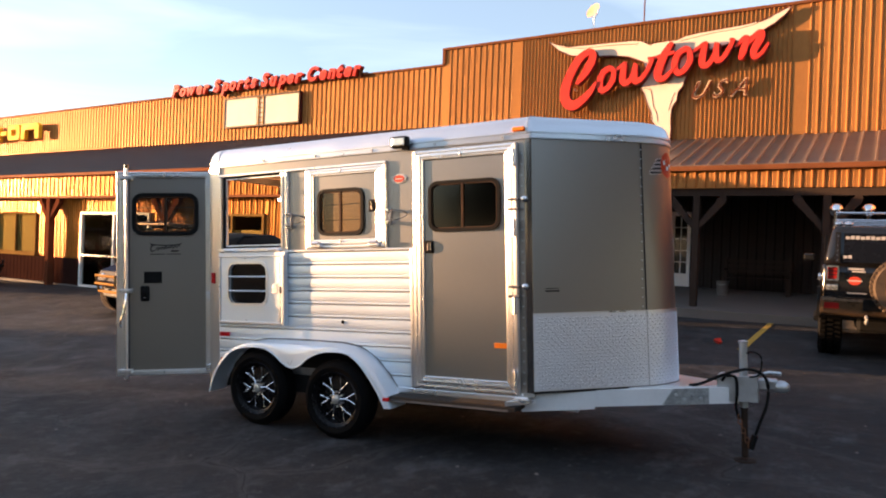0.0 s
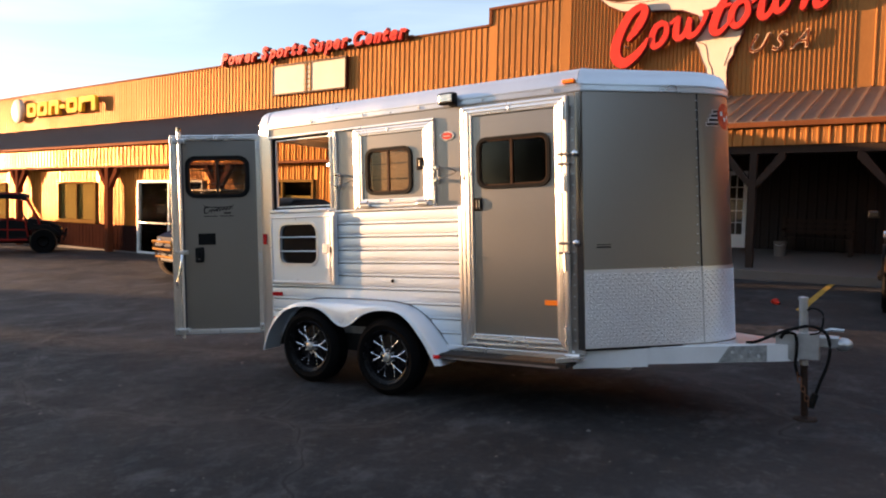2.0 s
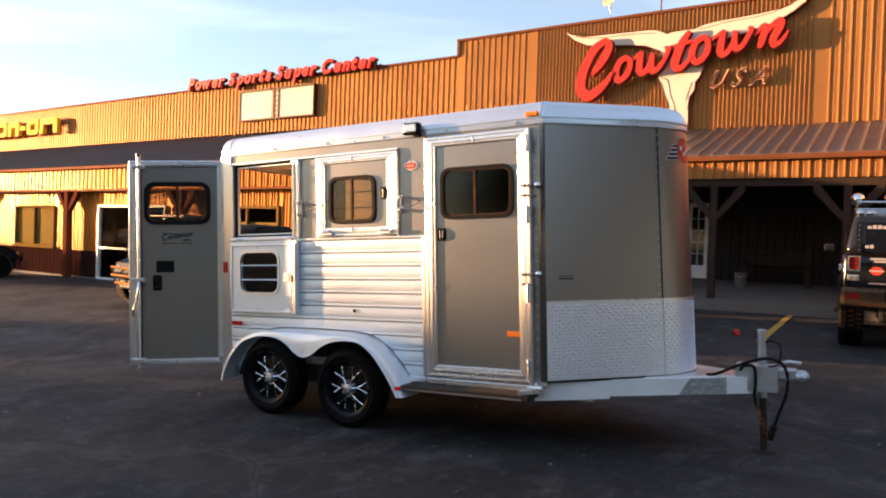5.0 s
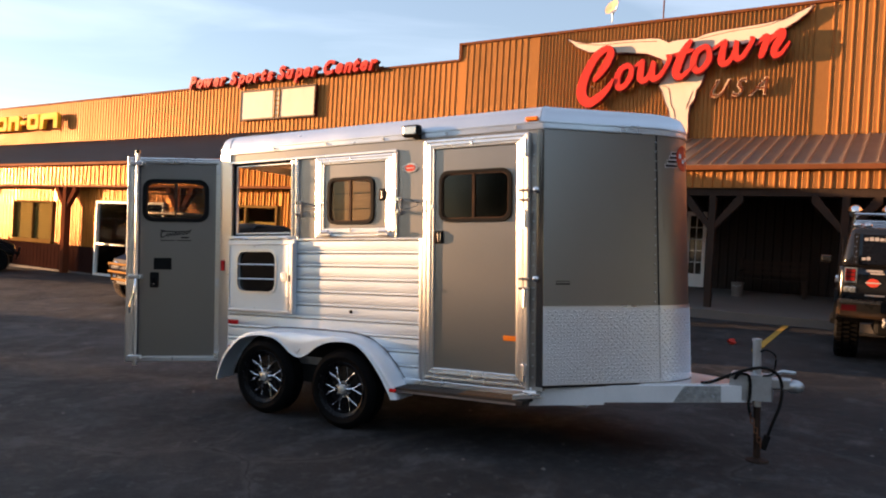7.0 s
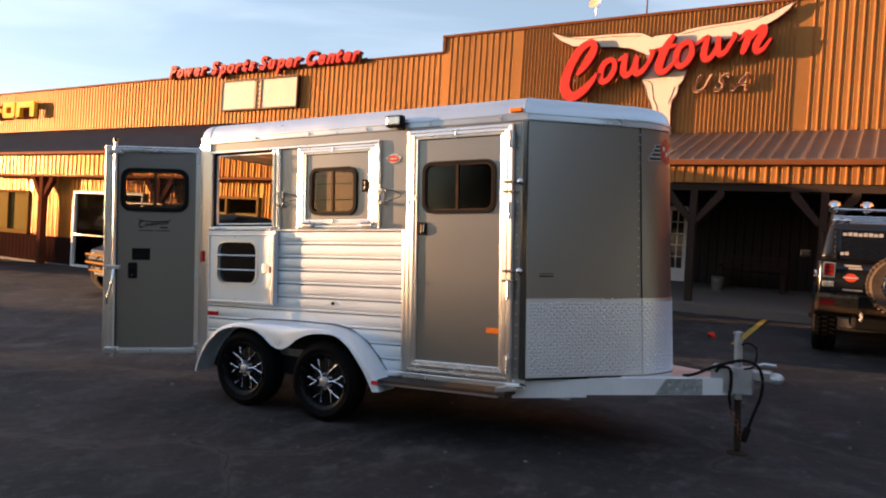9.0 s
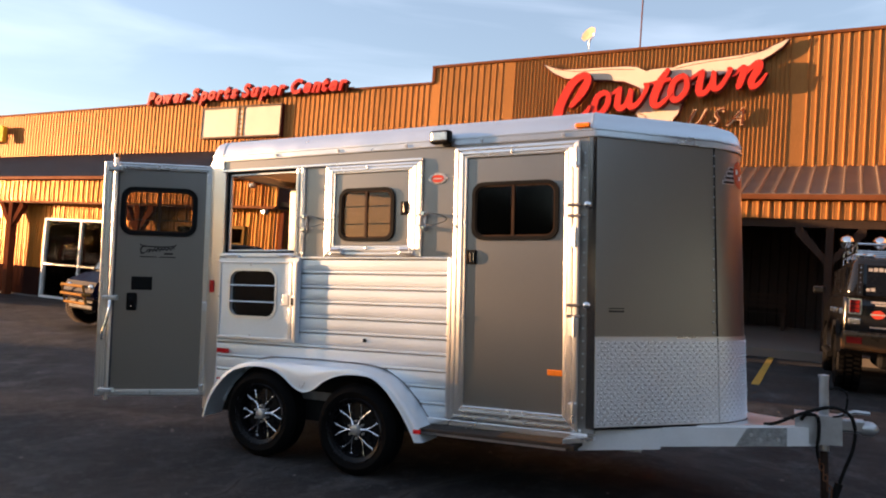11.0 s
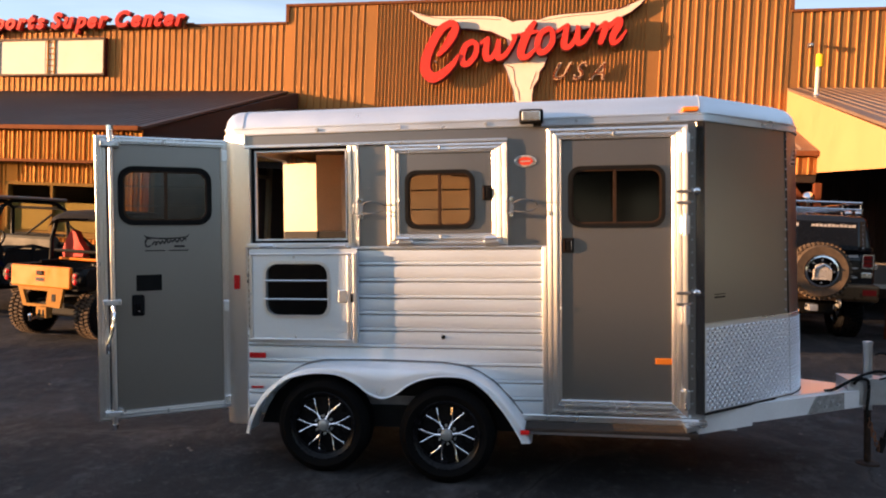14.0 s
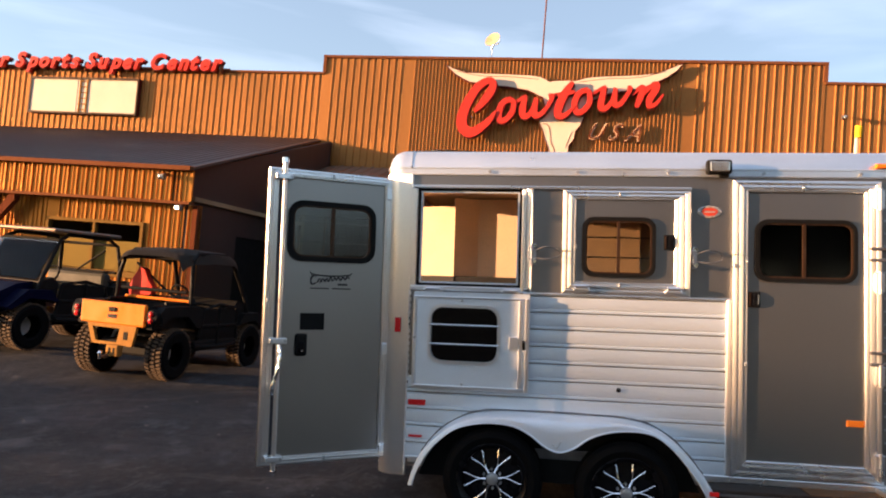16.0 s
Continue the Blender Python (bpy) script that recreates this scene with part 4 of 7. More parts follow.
part("window_back", prism(bmesh.new(), rr(-0.48, 0.01, 1.095, 1.488, 0.085), 1, -0.040, -0.034), "pane", DD)
for z in (1.222, 1.358):
    part("window_bar", T([(-0.485, -0.072, z), (0.015, -0.072, z)], 0.007), "alu", DD)
for args in ((-0.600, 0.225, -0.078, -0.06, 1.545, 1.558), (-0.600, 0.225, -0.078, -0.06, 0.905, 0.932), (0.195, 0.225, -0.086, -0.05, 0.905, 1.560), (0.150, 0.178, -0.080, -0.06, 0.932, 1.545), (-0.600, -0.575, -0.078, -0.06, 0.932, 1.545)):
    part("edge_strip", B(*args, bev=0.004), "alu", DD)
part("strike", B(0.085, 0.150, -0.082, -0.064, 1.20, 1.29, bev=0.004), "alu", DD, "bright strike block")
part("strike_plate", B(0.178, 0.196, -0.088, -0.062, 1.205, 1.265), "black", DD)
for x, z in ((-0.25, 1.53), (-0.24, 0.945), (-0.588, 1.26)):
    part("screw", lathe(bmesh.new(), [(0.009, -0.078), (0.006, -0.082)], (x, 0, z)), "steel", DD)
for x in (-0.465, 0.085):
    h = part("hinge", B(x - .07, x + .07, -0.070, -0.03, 1.592, 1.612, bev=0.006), "alu", TR)
    part("knuckle", T([(x - .05, -0.066, 1.612), (x + .05, -0.066, 1.612)], 0.012), "alu", h)
# sprung hold-backs beside the two feed doors
for x in (0.245, 1.335):
    h = part("holdback_base", B(x - .013, x + .013, -0.022, 0.0, 1.80, 1.95, bev=0.005), "steel", TR, "sprung hold-back")
    for z in (1.825, 1.93):
        part("socket", T([(x, -0.02, z), (x, -0.060, z)], 0.015, seg=10), "chrome", h, smooth=True)
    part("wire", T(smooth_line([(x, -0.055, 1.83), (x - .035, -0.075, 1.845), (x - .04, -0.080, 1.88), (x - .035, -0.075, 1.915), (x, -0.055, 1.925)]), 0.005, seg=6), "steel", h)
    part("wire", T(smooth_line([(x + .01, -0.055, 1.85), (x + .08, -0.085, 1.838), (x + .14, -0.070, 1.85), (x + .175, -0.035, 1.87), (x + .18, -0.010, 1.885)]), 0.004, seg=6), "steel_dark", h)
    part("wire", T(smooth_line([(x + .01, -0.055, 1.90), (x + .07, -0.090, 1.925), (x + .13, -0.080, 1.92), (x + .17, -0.035, 1.905), (x + .18, -0.010, 1.885)]), 0.004, seg=6), "steel_dark", h)
# badge, flood lamp, marker
bd = part("badge", lathe(bmesh.new(), [(0.078, 0.0), (0.078, -0.005), (0.070, -0.008), (0.0, -0.008)], (0, 0, 0), seg=28), "badge_silver", TR, "oval red and silver badge")
bd.matrix_basis = pose(1.432, 0, 2.195) @ Matrix.Diagonal((1, 1, 0.55, 1))
part("badge_face", lathe(bmesh.new(), [(0.052, -0.008), (0.052, -0.011), (0.0, -0.011)], (0, 0, 0), seg=28), "badge_red", bd)
part("badge_bar", B(-0.036, 0.036, -0.0135, -0.011, -0.010, 0.006), "badge_silver", bd)
fl = part("flood_lamp", B(1.395, 1.560, -0.095, -0.022, 2.446, 2.545, bev=0.018), "black", TR, "black flood lamp on the roof rail")
part("reflector", B(1.413, 1.542, -0.101, -0.09, 2.462, 2.530, bev=0.008), "lamp_glass", fl)
part("lamp_arm", B(1.49, 1.545, -0.06, -0.01, 2.432, 2.45), "black", fl)
part("marker_light", B(2.485, 2.590, -0.034, 0.0, 2.500, 2.532, bev=0.009), "amber_lens", TR, "amber roof marker light")
# decal on the nose: round emblem with bars
NZ = 2.27


def nose_band(bm, lo, hi, z0, z1, slant, off):
    """A band laid round the nose between two distances along it."""
    q = nose_points((hi - lo) / 6.001, lo, hi + 0.001)
    for i in range(len(q) - 1):
        (p, n1, t1), (p2, n2, t2) = q[i], q[i + 1]
        s0, s1 = slant * i / 6, slant * (i + 1) / 6
        bm.faces.new([bm.verts.new((w.x, w.y, zz)) for w, zz in ((p + n1 * off, z0 + s0), (p2 + n2 * off, z0 + s1), (p2 + n2 * off, z1 + s1), (p + n1 * off, z1 + s0))])
    return bm


EM = 1.20                                       # where the emblem begins, along the nose
bm = bmesh.new()
for k in range(12):
    f = (k + 0.5) / 6 - 1
    hh = 0.105 * math.sqrt(1 - f * f)
    nose_band(bm, EM + k * 0.0165, EM + (k + 1) * 0.0165, NZ - hh, NZ + hh, 0, 0.0025)
em = part("nose_emblem", bm, "badge_red", TR, "round red emblem decal on the nose")
bm = bmesh.new()
for k, (z, w) in enumerate(((0.03, 0.016), (-0.012, 0.012), (0.012, 0.010))):
    nose_band(bm, EM + 0.033 + 0.045 * k, EM + 0.065 + 0.045 * k, NZ + z - 0.03, NZ + z + w - 0.01, 0, 0.0045)
part("emblem_marks", bm, "decal_white", em)
for r in range(4):
    lo = EM - 0.13 + r * 0.024
    z = NZ - 0.085 + r * 0.034
    part("nose_bar_edge", nose_band(bmesh.new(), lo - 0.006, EM + 0.004, z - 0.005, z + 0.025, 0.006, 0.0025), "decal_white", em)
    part("nose_bar", nose_band(bmesh.new(), lo, EM + 0.002, z, z + 0.020, 0.006, 0.0045), "decal", em)
bm = bmesh.new()
q = nose_points(0.02, 0.10, 0.22)
for (p, nrm, t), (p2, n2, t2) in zip(q, q[1:]):
    for z, h in ((1.235, 0.012), (1.258, 0.006)):
        bm.faces.new([bm.verts.new((w.x, w.y, zz)) for w, zz in ((p + nrm * .002, z), (p2 + n2 * .002, z), (p2 + n2 * .002, z + h), (p + nrm * .002, z + h))])
part("name_bars", bm, "decal", TR)

# running board under the side door
rb = part("running_board", B(1.43, 2.56, -0.215, -0.005, 0.335, 0.372, bev=0.008), "worn_board", TR, "dark running board")
part("board_edge", B(1.43, 2.50, -0.222, -0.214, 0.335, 0.350), "steel_dark", rb)
part("tread", B(2.02, 2.50, -0.205, -0.03, 0.372, 0.378), "tread_brown", rb, "worn brown tread")
part("end_cap", prism(bmesh.new(), [(2.48, -0.225), (2.64, -0.06), (2.64, 0.02), (2.48, 0.02)], 2, 0.378, 0.408), "alu", rb)

# open rear door, swung out
hx, hy = -0.830, 0.067
ang = math.degrees(math.atan2(-0.511, -0.748))
DL = 0.906
RD = part("rear_door", ring(bmesh.new(), rr(0.0, DL, 0.395, 2.400, 0.004), rr(0.142, 0.740, 1.795, 2.175, 0.07), -0.002, 0.030), "char", TR, "open charcoal rear door with sliding window")
RD.matrix_basis = pose(hx, hy, 0, 0, 0, ang)
# in the door's own frame x runs from hinge to free edge and +y faces the viewer
for ob in bright_frame(0.0, DL, 0.388, 2.408, (0.070, 0.052, 0.058, 0.052), 0, RD, "door_frame", 0.026):
    ob.matrix_basis = pose(DL, 0.030, 0, 0, 0, 180)
part("gasket", B(DL - 0.122, DL - 0.071, 0.0305, 0.038, 0.44, 2.348), "gasket", RD, "dark grey strip beside the door frame")
w = slider_window(0.121, 0.761, 1.773, 2.197, 0, RD, r=0.10, w=0.034, bars=2, glass="pane_light")
w.matrix_basis = pose(0.882, 0.034, 0, 0, 0, 180)
part("id_plate", B(0.478, 0.650, 0.03, 0.034, 1.297, 1.413), "black", RD)
hd = part("handle", B(0.598, 0.682, 0.03, 0.052, 1.118, 1.272, bev=0.014), "black", RD, "black paddle handle")
part("handle_grip", B(0.622, 0.660, 0.05, 0.068, 1.14, 1.215, bev=0.006), "rimblack", hd)
part("keyhole", B(0.630, 0.642, 0.066, 0.070, 1.15, 1.16), "chrome", hd)
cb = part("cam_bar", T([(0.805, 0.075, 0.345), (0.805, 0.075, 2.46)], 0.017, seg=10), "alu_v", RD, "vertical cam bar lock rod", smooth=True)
part("bar_tip", T([(0.805, 0.075, 2.44), (0.805, 0.075, 2.475)], 0.025, seg=10), "chrome", cb)
part("bar_tip", T([(0.805, 0.075, 0.32), (0.805, 0.075, 0.36)], 0.023, seg=10), "chrome", cb)
for z in (0.435, 1.225, 2.345):
    part("bar_clamp", B(0.750, 0.870, 0.034, 0.098, z - .020, z + .020, bev=0.006), "alu", cb)
    for x in (0.765, 0.855):
        part("clamp_bolt", lathe(bmesh.new(), [(0.010, 0.098), (0.010, 0.104)], (x, 0, z), seg=8), "steel", cb)
part("bar_handle", T(smooth_line([(0.805, 0.092, 1.20), (0.800, 0.118, 1.13), (0.815, 0.124, 1.03), (0.845, 0.118, 0.93), (0.845, 0.112, 0.87)]), 0.012), "chrome", cb, smooth=True)
part("horn_decal", prism(bmesh.new(), [(0.600, 1.708), (0.575, 1.690), (0.52, 1.683), (0.44, 1.680), (0.36, 1.683), (0.305, 1.690), (0.280, 1.708), (0.297, 1.682), (0.36, 1.673), (0.44, 1.668), (0.52, 1.673), (0.583, 1.682)], 1, 0.031, 0.0325), "decal", RD, "dark vinyl horn emblem")
part("script_decal", T(smooth_line([(0.545, 0.031, 1.672), (0.562, 0.031, 1.680), (0.584, 0.031, 1.655), (0.578, 0.031, 1.618), (0.548, 0.031, 1.624)]), 0.0070, seg=5), "decal", RD)
part("script_decal", T(smooth_line([(0.540, 0.031, 1.628), (0.522, 0.031, 1.654), (0.508, 0.031, 1.638), (0.520, 0.031, 1.628), (0.496, 0.031, 1.656), (0.484, 0.031, 1.634), (0.470, 0.031, 1.660), (0.456, 0.031, 1.636), (0.440, 0.031, 1.676), (0.430, 0.031, 1.640), (0.410, 0.031, 1.664), (0.400, 0.031, 1.648), (0.384, 0.031, 1.668), (0.368, 0.031, 1.646), (0.352, 0.031, 1.672), (0.336, 0.031, 1.652), (0.318, 0.031, 1.676), (0.304, 0.031, 1.660)]), 0.0058, seg=5), "decal", RD)
for x0, x1, z0, z1 in ((0.45, 0.59, 1.583, 1.591), (0.29, 0.43, 1.583, 1.591), (0.315, 0.39, 1.610, 1.624)):
    part("decal_bar", prism(bmesh.new(), rr(x0, x1, z0, z1, min(x1 - x0, z1 - z0) * 0.45, 3), 1, 0.031, 0.0325), "decal", RD)
for z in (0.44, 1.16, 2.29):
    h = part("hinge", B(-0.035, 0.050, 0.02, 0.058, z - .045, z + .045, bev=0.008), "alu", RD)
    part("pin", T([(-0.012, 0.052, z - .06), (-0.012, 0.052, z + .06)], 0.013), "alu", h)
part("door_stay", T([(-0.004, 0.04, 1.62), (-0.012, 0.055, 1.50), (-0.004, 0.05, 1.34)], 0.009, seg=6), "black", RD, "black gas stay beside the hinges")
for x, z in ((0.45, 2.378), (0.45, 0.415), (DL - 0.02, 1.5)):
    part("frame_clip", B(x - .007, x + .007, 0.045, 0.064, z - .014, z + .014, bev=0.003), "steel", RD)


# fenders: one shell over both wheels each side
def fender(y, s):
    top = [(-0.575, 0.27), (-0.55, 0.37), (-0.49, 0.49), (-0.40, 0.60), (-0.28, 0.69), (-0.14, 0.745), (0.02, 0.765), (0.14, 0.769), (0.24, 0.770), (0.34, 0.770), (0.44, 0.769), (0.54, 0.768), (0.65, 0.767), (0.76, 0.766), (0.88, 0.760), (1.02, 0.735), (1.14, 0.682), (1.25, 0.595), (1.35, 0.48), (1.43, 0.36), (1.475, 0.275)]
    low = [(-0.545, 0.27), (-0.515, 0.37), (-0.455, 0.48), (-0.37, 0.58), (-0.26, 0.665), (-0.13, 0.706), (0.0, 0.719), (0.14, 0.706), (0.25, 0.655), (0.345, 0.585), (0.443, 0.552), (0.54, 0.585), (0.64, 0.655), (0.77, 0.702), (0.92, 0.716), (1.05, 0.700), (1.16, 0.628), (1.25, 0.53), (1.325, 0.43), (1.385, 0.33), (1.415, 0.272)]
    top, low = smooth_line(top), smooth_line(low)
    bm = bmesh.new()
    mid = lambda a, b, f: [(lerp(p[0], q[0], f), lerp(p[1], q[1], f)) for p, q in zip(a, b)]
    rings = [(top, 0.0), (top, 0.19), (mid(top, low, 0.08), 0.222), (mid(top, low, 0.25), 0.238), (mid(top, low, 0.5), 0.243), (low, 0.243), (low, 0.233), (mid(top, low, 0.4), 0.226), (mid(top, low, 0.15), 0.18), (mid(top, low, 0.12), 0.0)]
    L = [[bm.verts.new((p[0], y + s * d, p[1])) for p in loop_] for loop_, d in rings]
    for a, b in zip(L, L[1:] + L[:1]):
        for i in range(len(a) - 1):
            bm.faces.new((a[i], a[i + 1], b[i + 1], b[i]))
    bm.faces.new([l[0] for l in L])
    bm.faces.new([l[-1] for l in L])
    return part("fender", bm, "fender_alu", TR, "aluminium teardrop fender over both wheels", smooth=True)


fn = fender(0.0, -1)
fender(WID, 1)
part("fender_trim", T(smooth_line([(-0.52, -0.012, 0.455), (-0.38, -0.012, 0.625), (-0.14, -0.012, 0.752), (0.2, -0.012, 0.776), (0.65, -0.012, 0.774), (1.02, -0.012, 0.742), (1.25, -0.012, 0.602), (1.45, -0.012, 0.36)]), 0.008), "steel_dark", TR, "dark sealed joint above the fender")
part("fender_edge", T(smooth_line([(-0.545, -0.243, 0.27), (-0.515, -0.243, 0.37), (-0.455, -0.243, 0.48), (-0.37, -0.243, 0.58), (-0.26, -0.243, 0.665), (-0.13, -0.243, 0.706), (0.0, -0.243, 0.719), (0.14, -0.243, 0.706), (0.25, -0.243, 0.655), (0.345, -0.243, 0.585), (0.443, -0.243, 0.552), (0.54, -0.243, 0.585), (0.64, -0.243, 0.655), (0.77, -0.243, 0.702), (0.92, -0.243, 0.716), (1.05, -0.243, 0.700), (1.16, -0.243, 0.628), (1.25, -0.243, 0.53), (1.325, -0.243, 0.43), (1.385, -0.243, 0.33), (1.415, -0.243, 0.272)]), 0.007, seg=6), "fender_alu", fn, smooth=True)
part("fender_light", B(1.400, 1.460, -0.254, -0.238, 0.335, 0.365, bev=0.004), "red_lens", fn, "small red reflector")
part("fender_mark", T([(0.40, -0.2445, 0.60), (0.425, -0.2445, 0.575), (0.455, -0.2445, 0.625)], 0.003, seg=5), "steel", fn)
part("wheel_well", prism(bmesh.new(), [(-0.53, 0.30), (-0.48, 0.42), (-0.40, 0.54), (-0.26, 0.66), (-0.1, 0.73), (0.2, 0.75), (0.65, 0.75), (0.97, 0.73), (1.15, 0.64), (1.29, 0.48), (1.38, 0.30)], 1, -0.045, -0.025), "black", TR, "black wheel well liner")
part("axle_beam", B(0.10, 0.78, -0.05, 0.02, 0.46, 0.53, bev=0.008), "steel_dark", TR)


def between(a, b, f):
    return tuple(lerp(p, q, f) for p, q in zip(a, b))


def claw_spoke(h, r0, r1, lug, w):
    """One machined spoke: a tapered stem that forks into two knuckled fingers."""
    bm = bmesh.new()
    at = lambda r, a, o: (r * math.cos(a), -h + o, r * math.sin(a))
    tube(bm, [at(0.040, 0, .030), at(0.075, 0, .040), at(0.098, 0, .044)], [0.0110, 0.0085, 0.0075], seg=6)
    for s in (-1, 1):
        tube(bm, [at(0.090, s * 0.03, .043), at(0.118, s * 0.10, .043), at(0.146, s * 0.155, .040), at(0.150, s * 0.19, .039), at(0.172, s * 0.195, .038), at(0.178, s * 0.235, .038), at(r1, s * 0.225, .036)],
             [0.0070, 0.0046, 0.0038, 0.0066, 0.0036, 0.0066, 0.0032], seg=6)
    return part("spoke", bm, lug, w, "machined forked spoke", smooth=True)


def wheel_at(m, tyre_r=0.352, rim_r=0.232, wid=0.205, rim="rimblack", lug="chrome", spokes=True, parent=None, name="wheel"):
    """A wheel whose outer face looks to -y."""
    w = new(name)
    w.empty_display_size = 0.1
    w.parent = parent
    w.matrix_basis = m
    R_, r_, h = tyre_r, rim_r, wid / 2
    prof = [(r_ - 0.01, -h + 0.02), (r_ + 0.012, -h + 0.004), (r_ + 0.03, -h - 0.004), (lerp(r_, R_, .5), -h - 0.012), (R_ - 0.035, -h + 0.002), (R_ - 0.014, -h + 0.014), (R_ - 0.004, -h + 0.034)]
    for g in (-0.055, -0.018, 0.018, 0.055):
        prof += [(R_, g * wid / .205 - .012), (R_, g * wid / .205), (R_ - .008, g * wid / .205 + .003), (R_ - .008, g * wid / .205 + .007)]
    prof += [(R_ - 0.004, h - 0.034), (R_ - 0.014, h - 0.014), (R_ - .035, h), (r_ - 0.01, h - 0.02)]
    part("tyre", lathe(bmesh.new(), prof, (0, 0, 0), seg=48, cap=False), "rubber", w, smooth=True)
    rp = [(r_ - .002, -h + .004), (r_ - .004, -h + .012), (r_ - .022, -h + .02), (r_ - .03, -h + .075), (0.07, -h + .062), (0.055, -h + .04), (0.0, -h + .04)]
    part("rim", lathe(bmesh.new(), [(r_ - .0, h - .02), (r_, -h + .016)] + rp, (0, 0, 0), seg=48, cap=False), rim, w, smooth=True)
    part("rim_lip", lathe(bmesh.new(), [(r_ - .006, -h + .006), (r_ + .008, -h - .004), (r_ + .014, -h + .002), (r_ + .008, -h + .012), (r_ - .006, -h + .006)], (0, 0, 0), seg=48, cap=False), rim, w, smooth=True)
    if spokes:
        for k in range(6):
            sp = claw_spoke(h, 0.04, r_ - 0.030, lug, w)
            sp.matrix_basis = pose(0, 0, 0, 0, -60 * k, 0)
            a = radians(60 * k + 30)
            part("lug_nut", T([(0.062 * math.cos(a), -h + .055, 0.062 * math.sin(a)), (0.062 * math.cos(a), -h + .024, 0.062 * math.sin(a))], 0.009, seg=6), "steel", w)
        part("hub_cap", lathe(bmesh.new(), [(0.042, -h + .045), (0.042, -h + .018), (0.036, -h + .010), (0.020, -h + .006), (0.0, -h + .006)], (0, 0, 0), seg=24), "steel", w, smooth=True)
    return w


for x, z in ((0.0, 0.338), (0.888, 0.300)):
    wheel_at(pose(x, -0.115, z, 0, -5, 0), 0.338, 0.228, parent=TR)
    wheel_at(pose(x, WID + 0.115, z, 0, 0, 180), 0.338, 0.228, parent=TR, spokes=False)
    part("axle", T([(x, -0.05, z), (x, WID + 0.05, z)], 0.035), "rust", TR)
# frame and tongue
TYC = WID / 2
part("frame_rail", B(-0.75, 2.9, 0.25, 0.32, 0.28, 0.375), "steel", TR)
part("frame_rail", B(-0.75, 2.9, WID - .32, WID - .25, 0.28, 0.375), "steel", TR)
for s in (1, -1):
    y = lambda v: TYC + s * (v - TYC)
    a, b = Vector((2.56, 0.055)), Vector((4.02, TYC - 0.065))
    d = (b - a).normalized()
    n_ = Vector((-d.y, d.x)) * 0.06
    part("tongue_beam", prism(bmesh.new(), [(p.x, y(p.y)) for p in (a, b, b + n_, a + n_)], 2, 0.318, 0.448), "beam", TR, "aluminium tongue beam")
    g0, g1 = Vector((2.53, -0.010)), Vector((3.02, 0.318))
    part("gusset", prism(bmesh.new(), [(p.x, y(p.y)) for p in (g0, g1, g1 + n_, g0 + Vector((0, .06)))], 2, 0.302, 0.442), "beam", TR)
    c0 = a + d * 1.46
    c1 = a + d * 1.12
    off = Vector((d.y, -d.x)) * 0.006
    bm = bmesh.new()
    lo, hi = [(c1 - d * 0.04 + off, 0.322), (c0 + off, 0.322)], [(c0 + off, 0.446), (c1 + d * 0.05 + off, 0.446)]
    va = [bm.verts.new((p.x, y(p.y), z)) for p, z in lo + hi]
    vb = [bm.verts.new((p.x - off.x * .9, y(p.y - off.y * .9), z)) for p, z in lo + hi]
    bm.faces.new(va)
    bm.faces.new(vb[::-1])
    for i in range(4):
        bm.faces.new((va[i], va[(i + 1) % 4], vb[(i + 1) % 4], vb[i]))
    sp = part("side_plate", bm, "steel_worn", TR, "worn steel coupler side plate")
    for i in range(4):
        p = lerp(c1, c0, 0.2 + 0.2 * i) + off
        part("bolt", T([(p.x, y(p.y), 0.40 - 0.035 * (i % 2)), (p.x + off.x * 2, y(p.y + off.y * 2), 0.40 - 0.035 * (i % 2))], 0.013, seg=6), "steel", sp)
part("tongue_deck", prism(bmesh.new(), [(3.05, 0.42), (3.86, TYC - 0.12), (3.86, TYC + 0.12), (3.05, WID - 0.42)], 2, 0.446, 0.458), "alu", TR, "bright tread deck on the tongue")
cp = part("coupler", prism(bmesh.new(), [(3.86, TYC - .125), (4.16, TYC - .07), (4.16, TYC + .07), (3.86, TYC + .125)], 2, 0.335, 0.535), "steel", TR, "galvanised coupler box")
bm = bmesh.new()
box(bm, 4.14, 4.30, TYC - .045, TYC + .045, 0.43, 0.52, bev=0.015)
part("coupler_neck", bm, "steel", cp)
part("coupler_ball_cup", dome(bmesh.new(), (4.32, TYC, 0.46), 0.058, 1.2, 1, 0.9), "steel", cp, smooth=True)
part("coupler_lever", T([(4.14, TYC - .03, 0.535), (4.24, TYC - .04, 0.575), (4.33, TYC - .05, 0.570)], 0.014), "steel", cp, smooth=True)
jk = part("jack", T([(4.05, TYC, 0.28), (4.05, TYC, 0.80)], 0.032, seg=14), "steel", TR, "galvanised tongue jack tube", smooth=True)
part("jack_cap", lathe(bmesh.new(), [(0.038, 0.0), (0.038, 0.018), (0.0, 0.026)], (4.05, TYC, 0.795), "z", 14), "steel", jk)
part("inner_tube", T([(4.05, TYC, -0.12), (4.05, TYC, 0.30)], 0.026, seg=12), "rust_dark", jk, smooth=True)
part("foot", lathe(bmesh.new(), [(0.09, 0.0), (0.085, 0.02), (0.03, 0.03), (0.0, 0.03)], (4.05, TYC, -0.16), "z", 16), "rust_dark", jk)


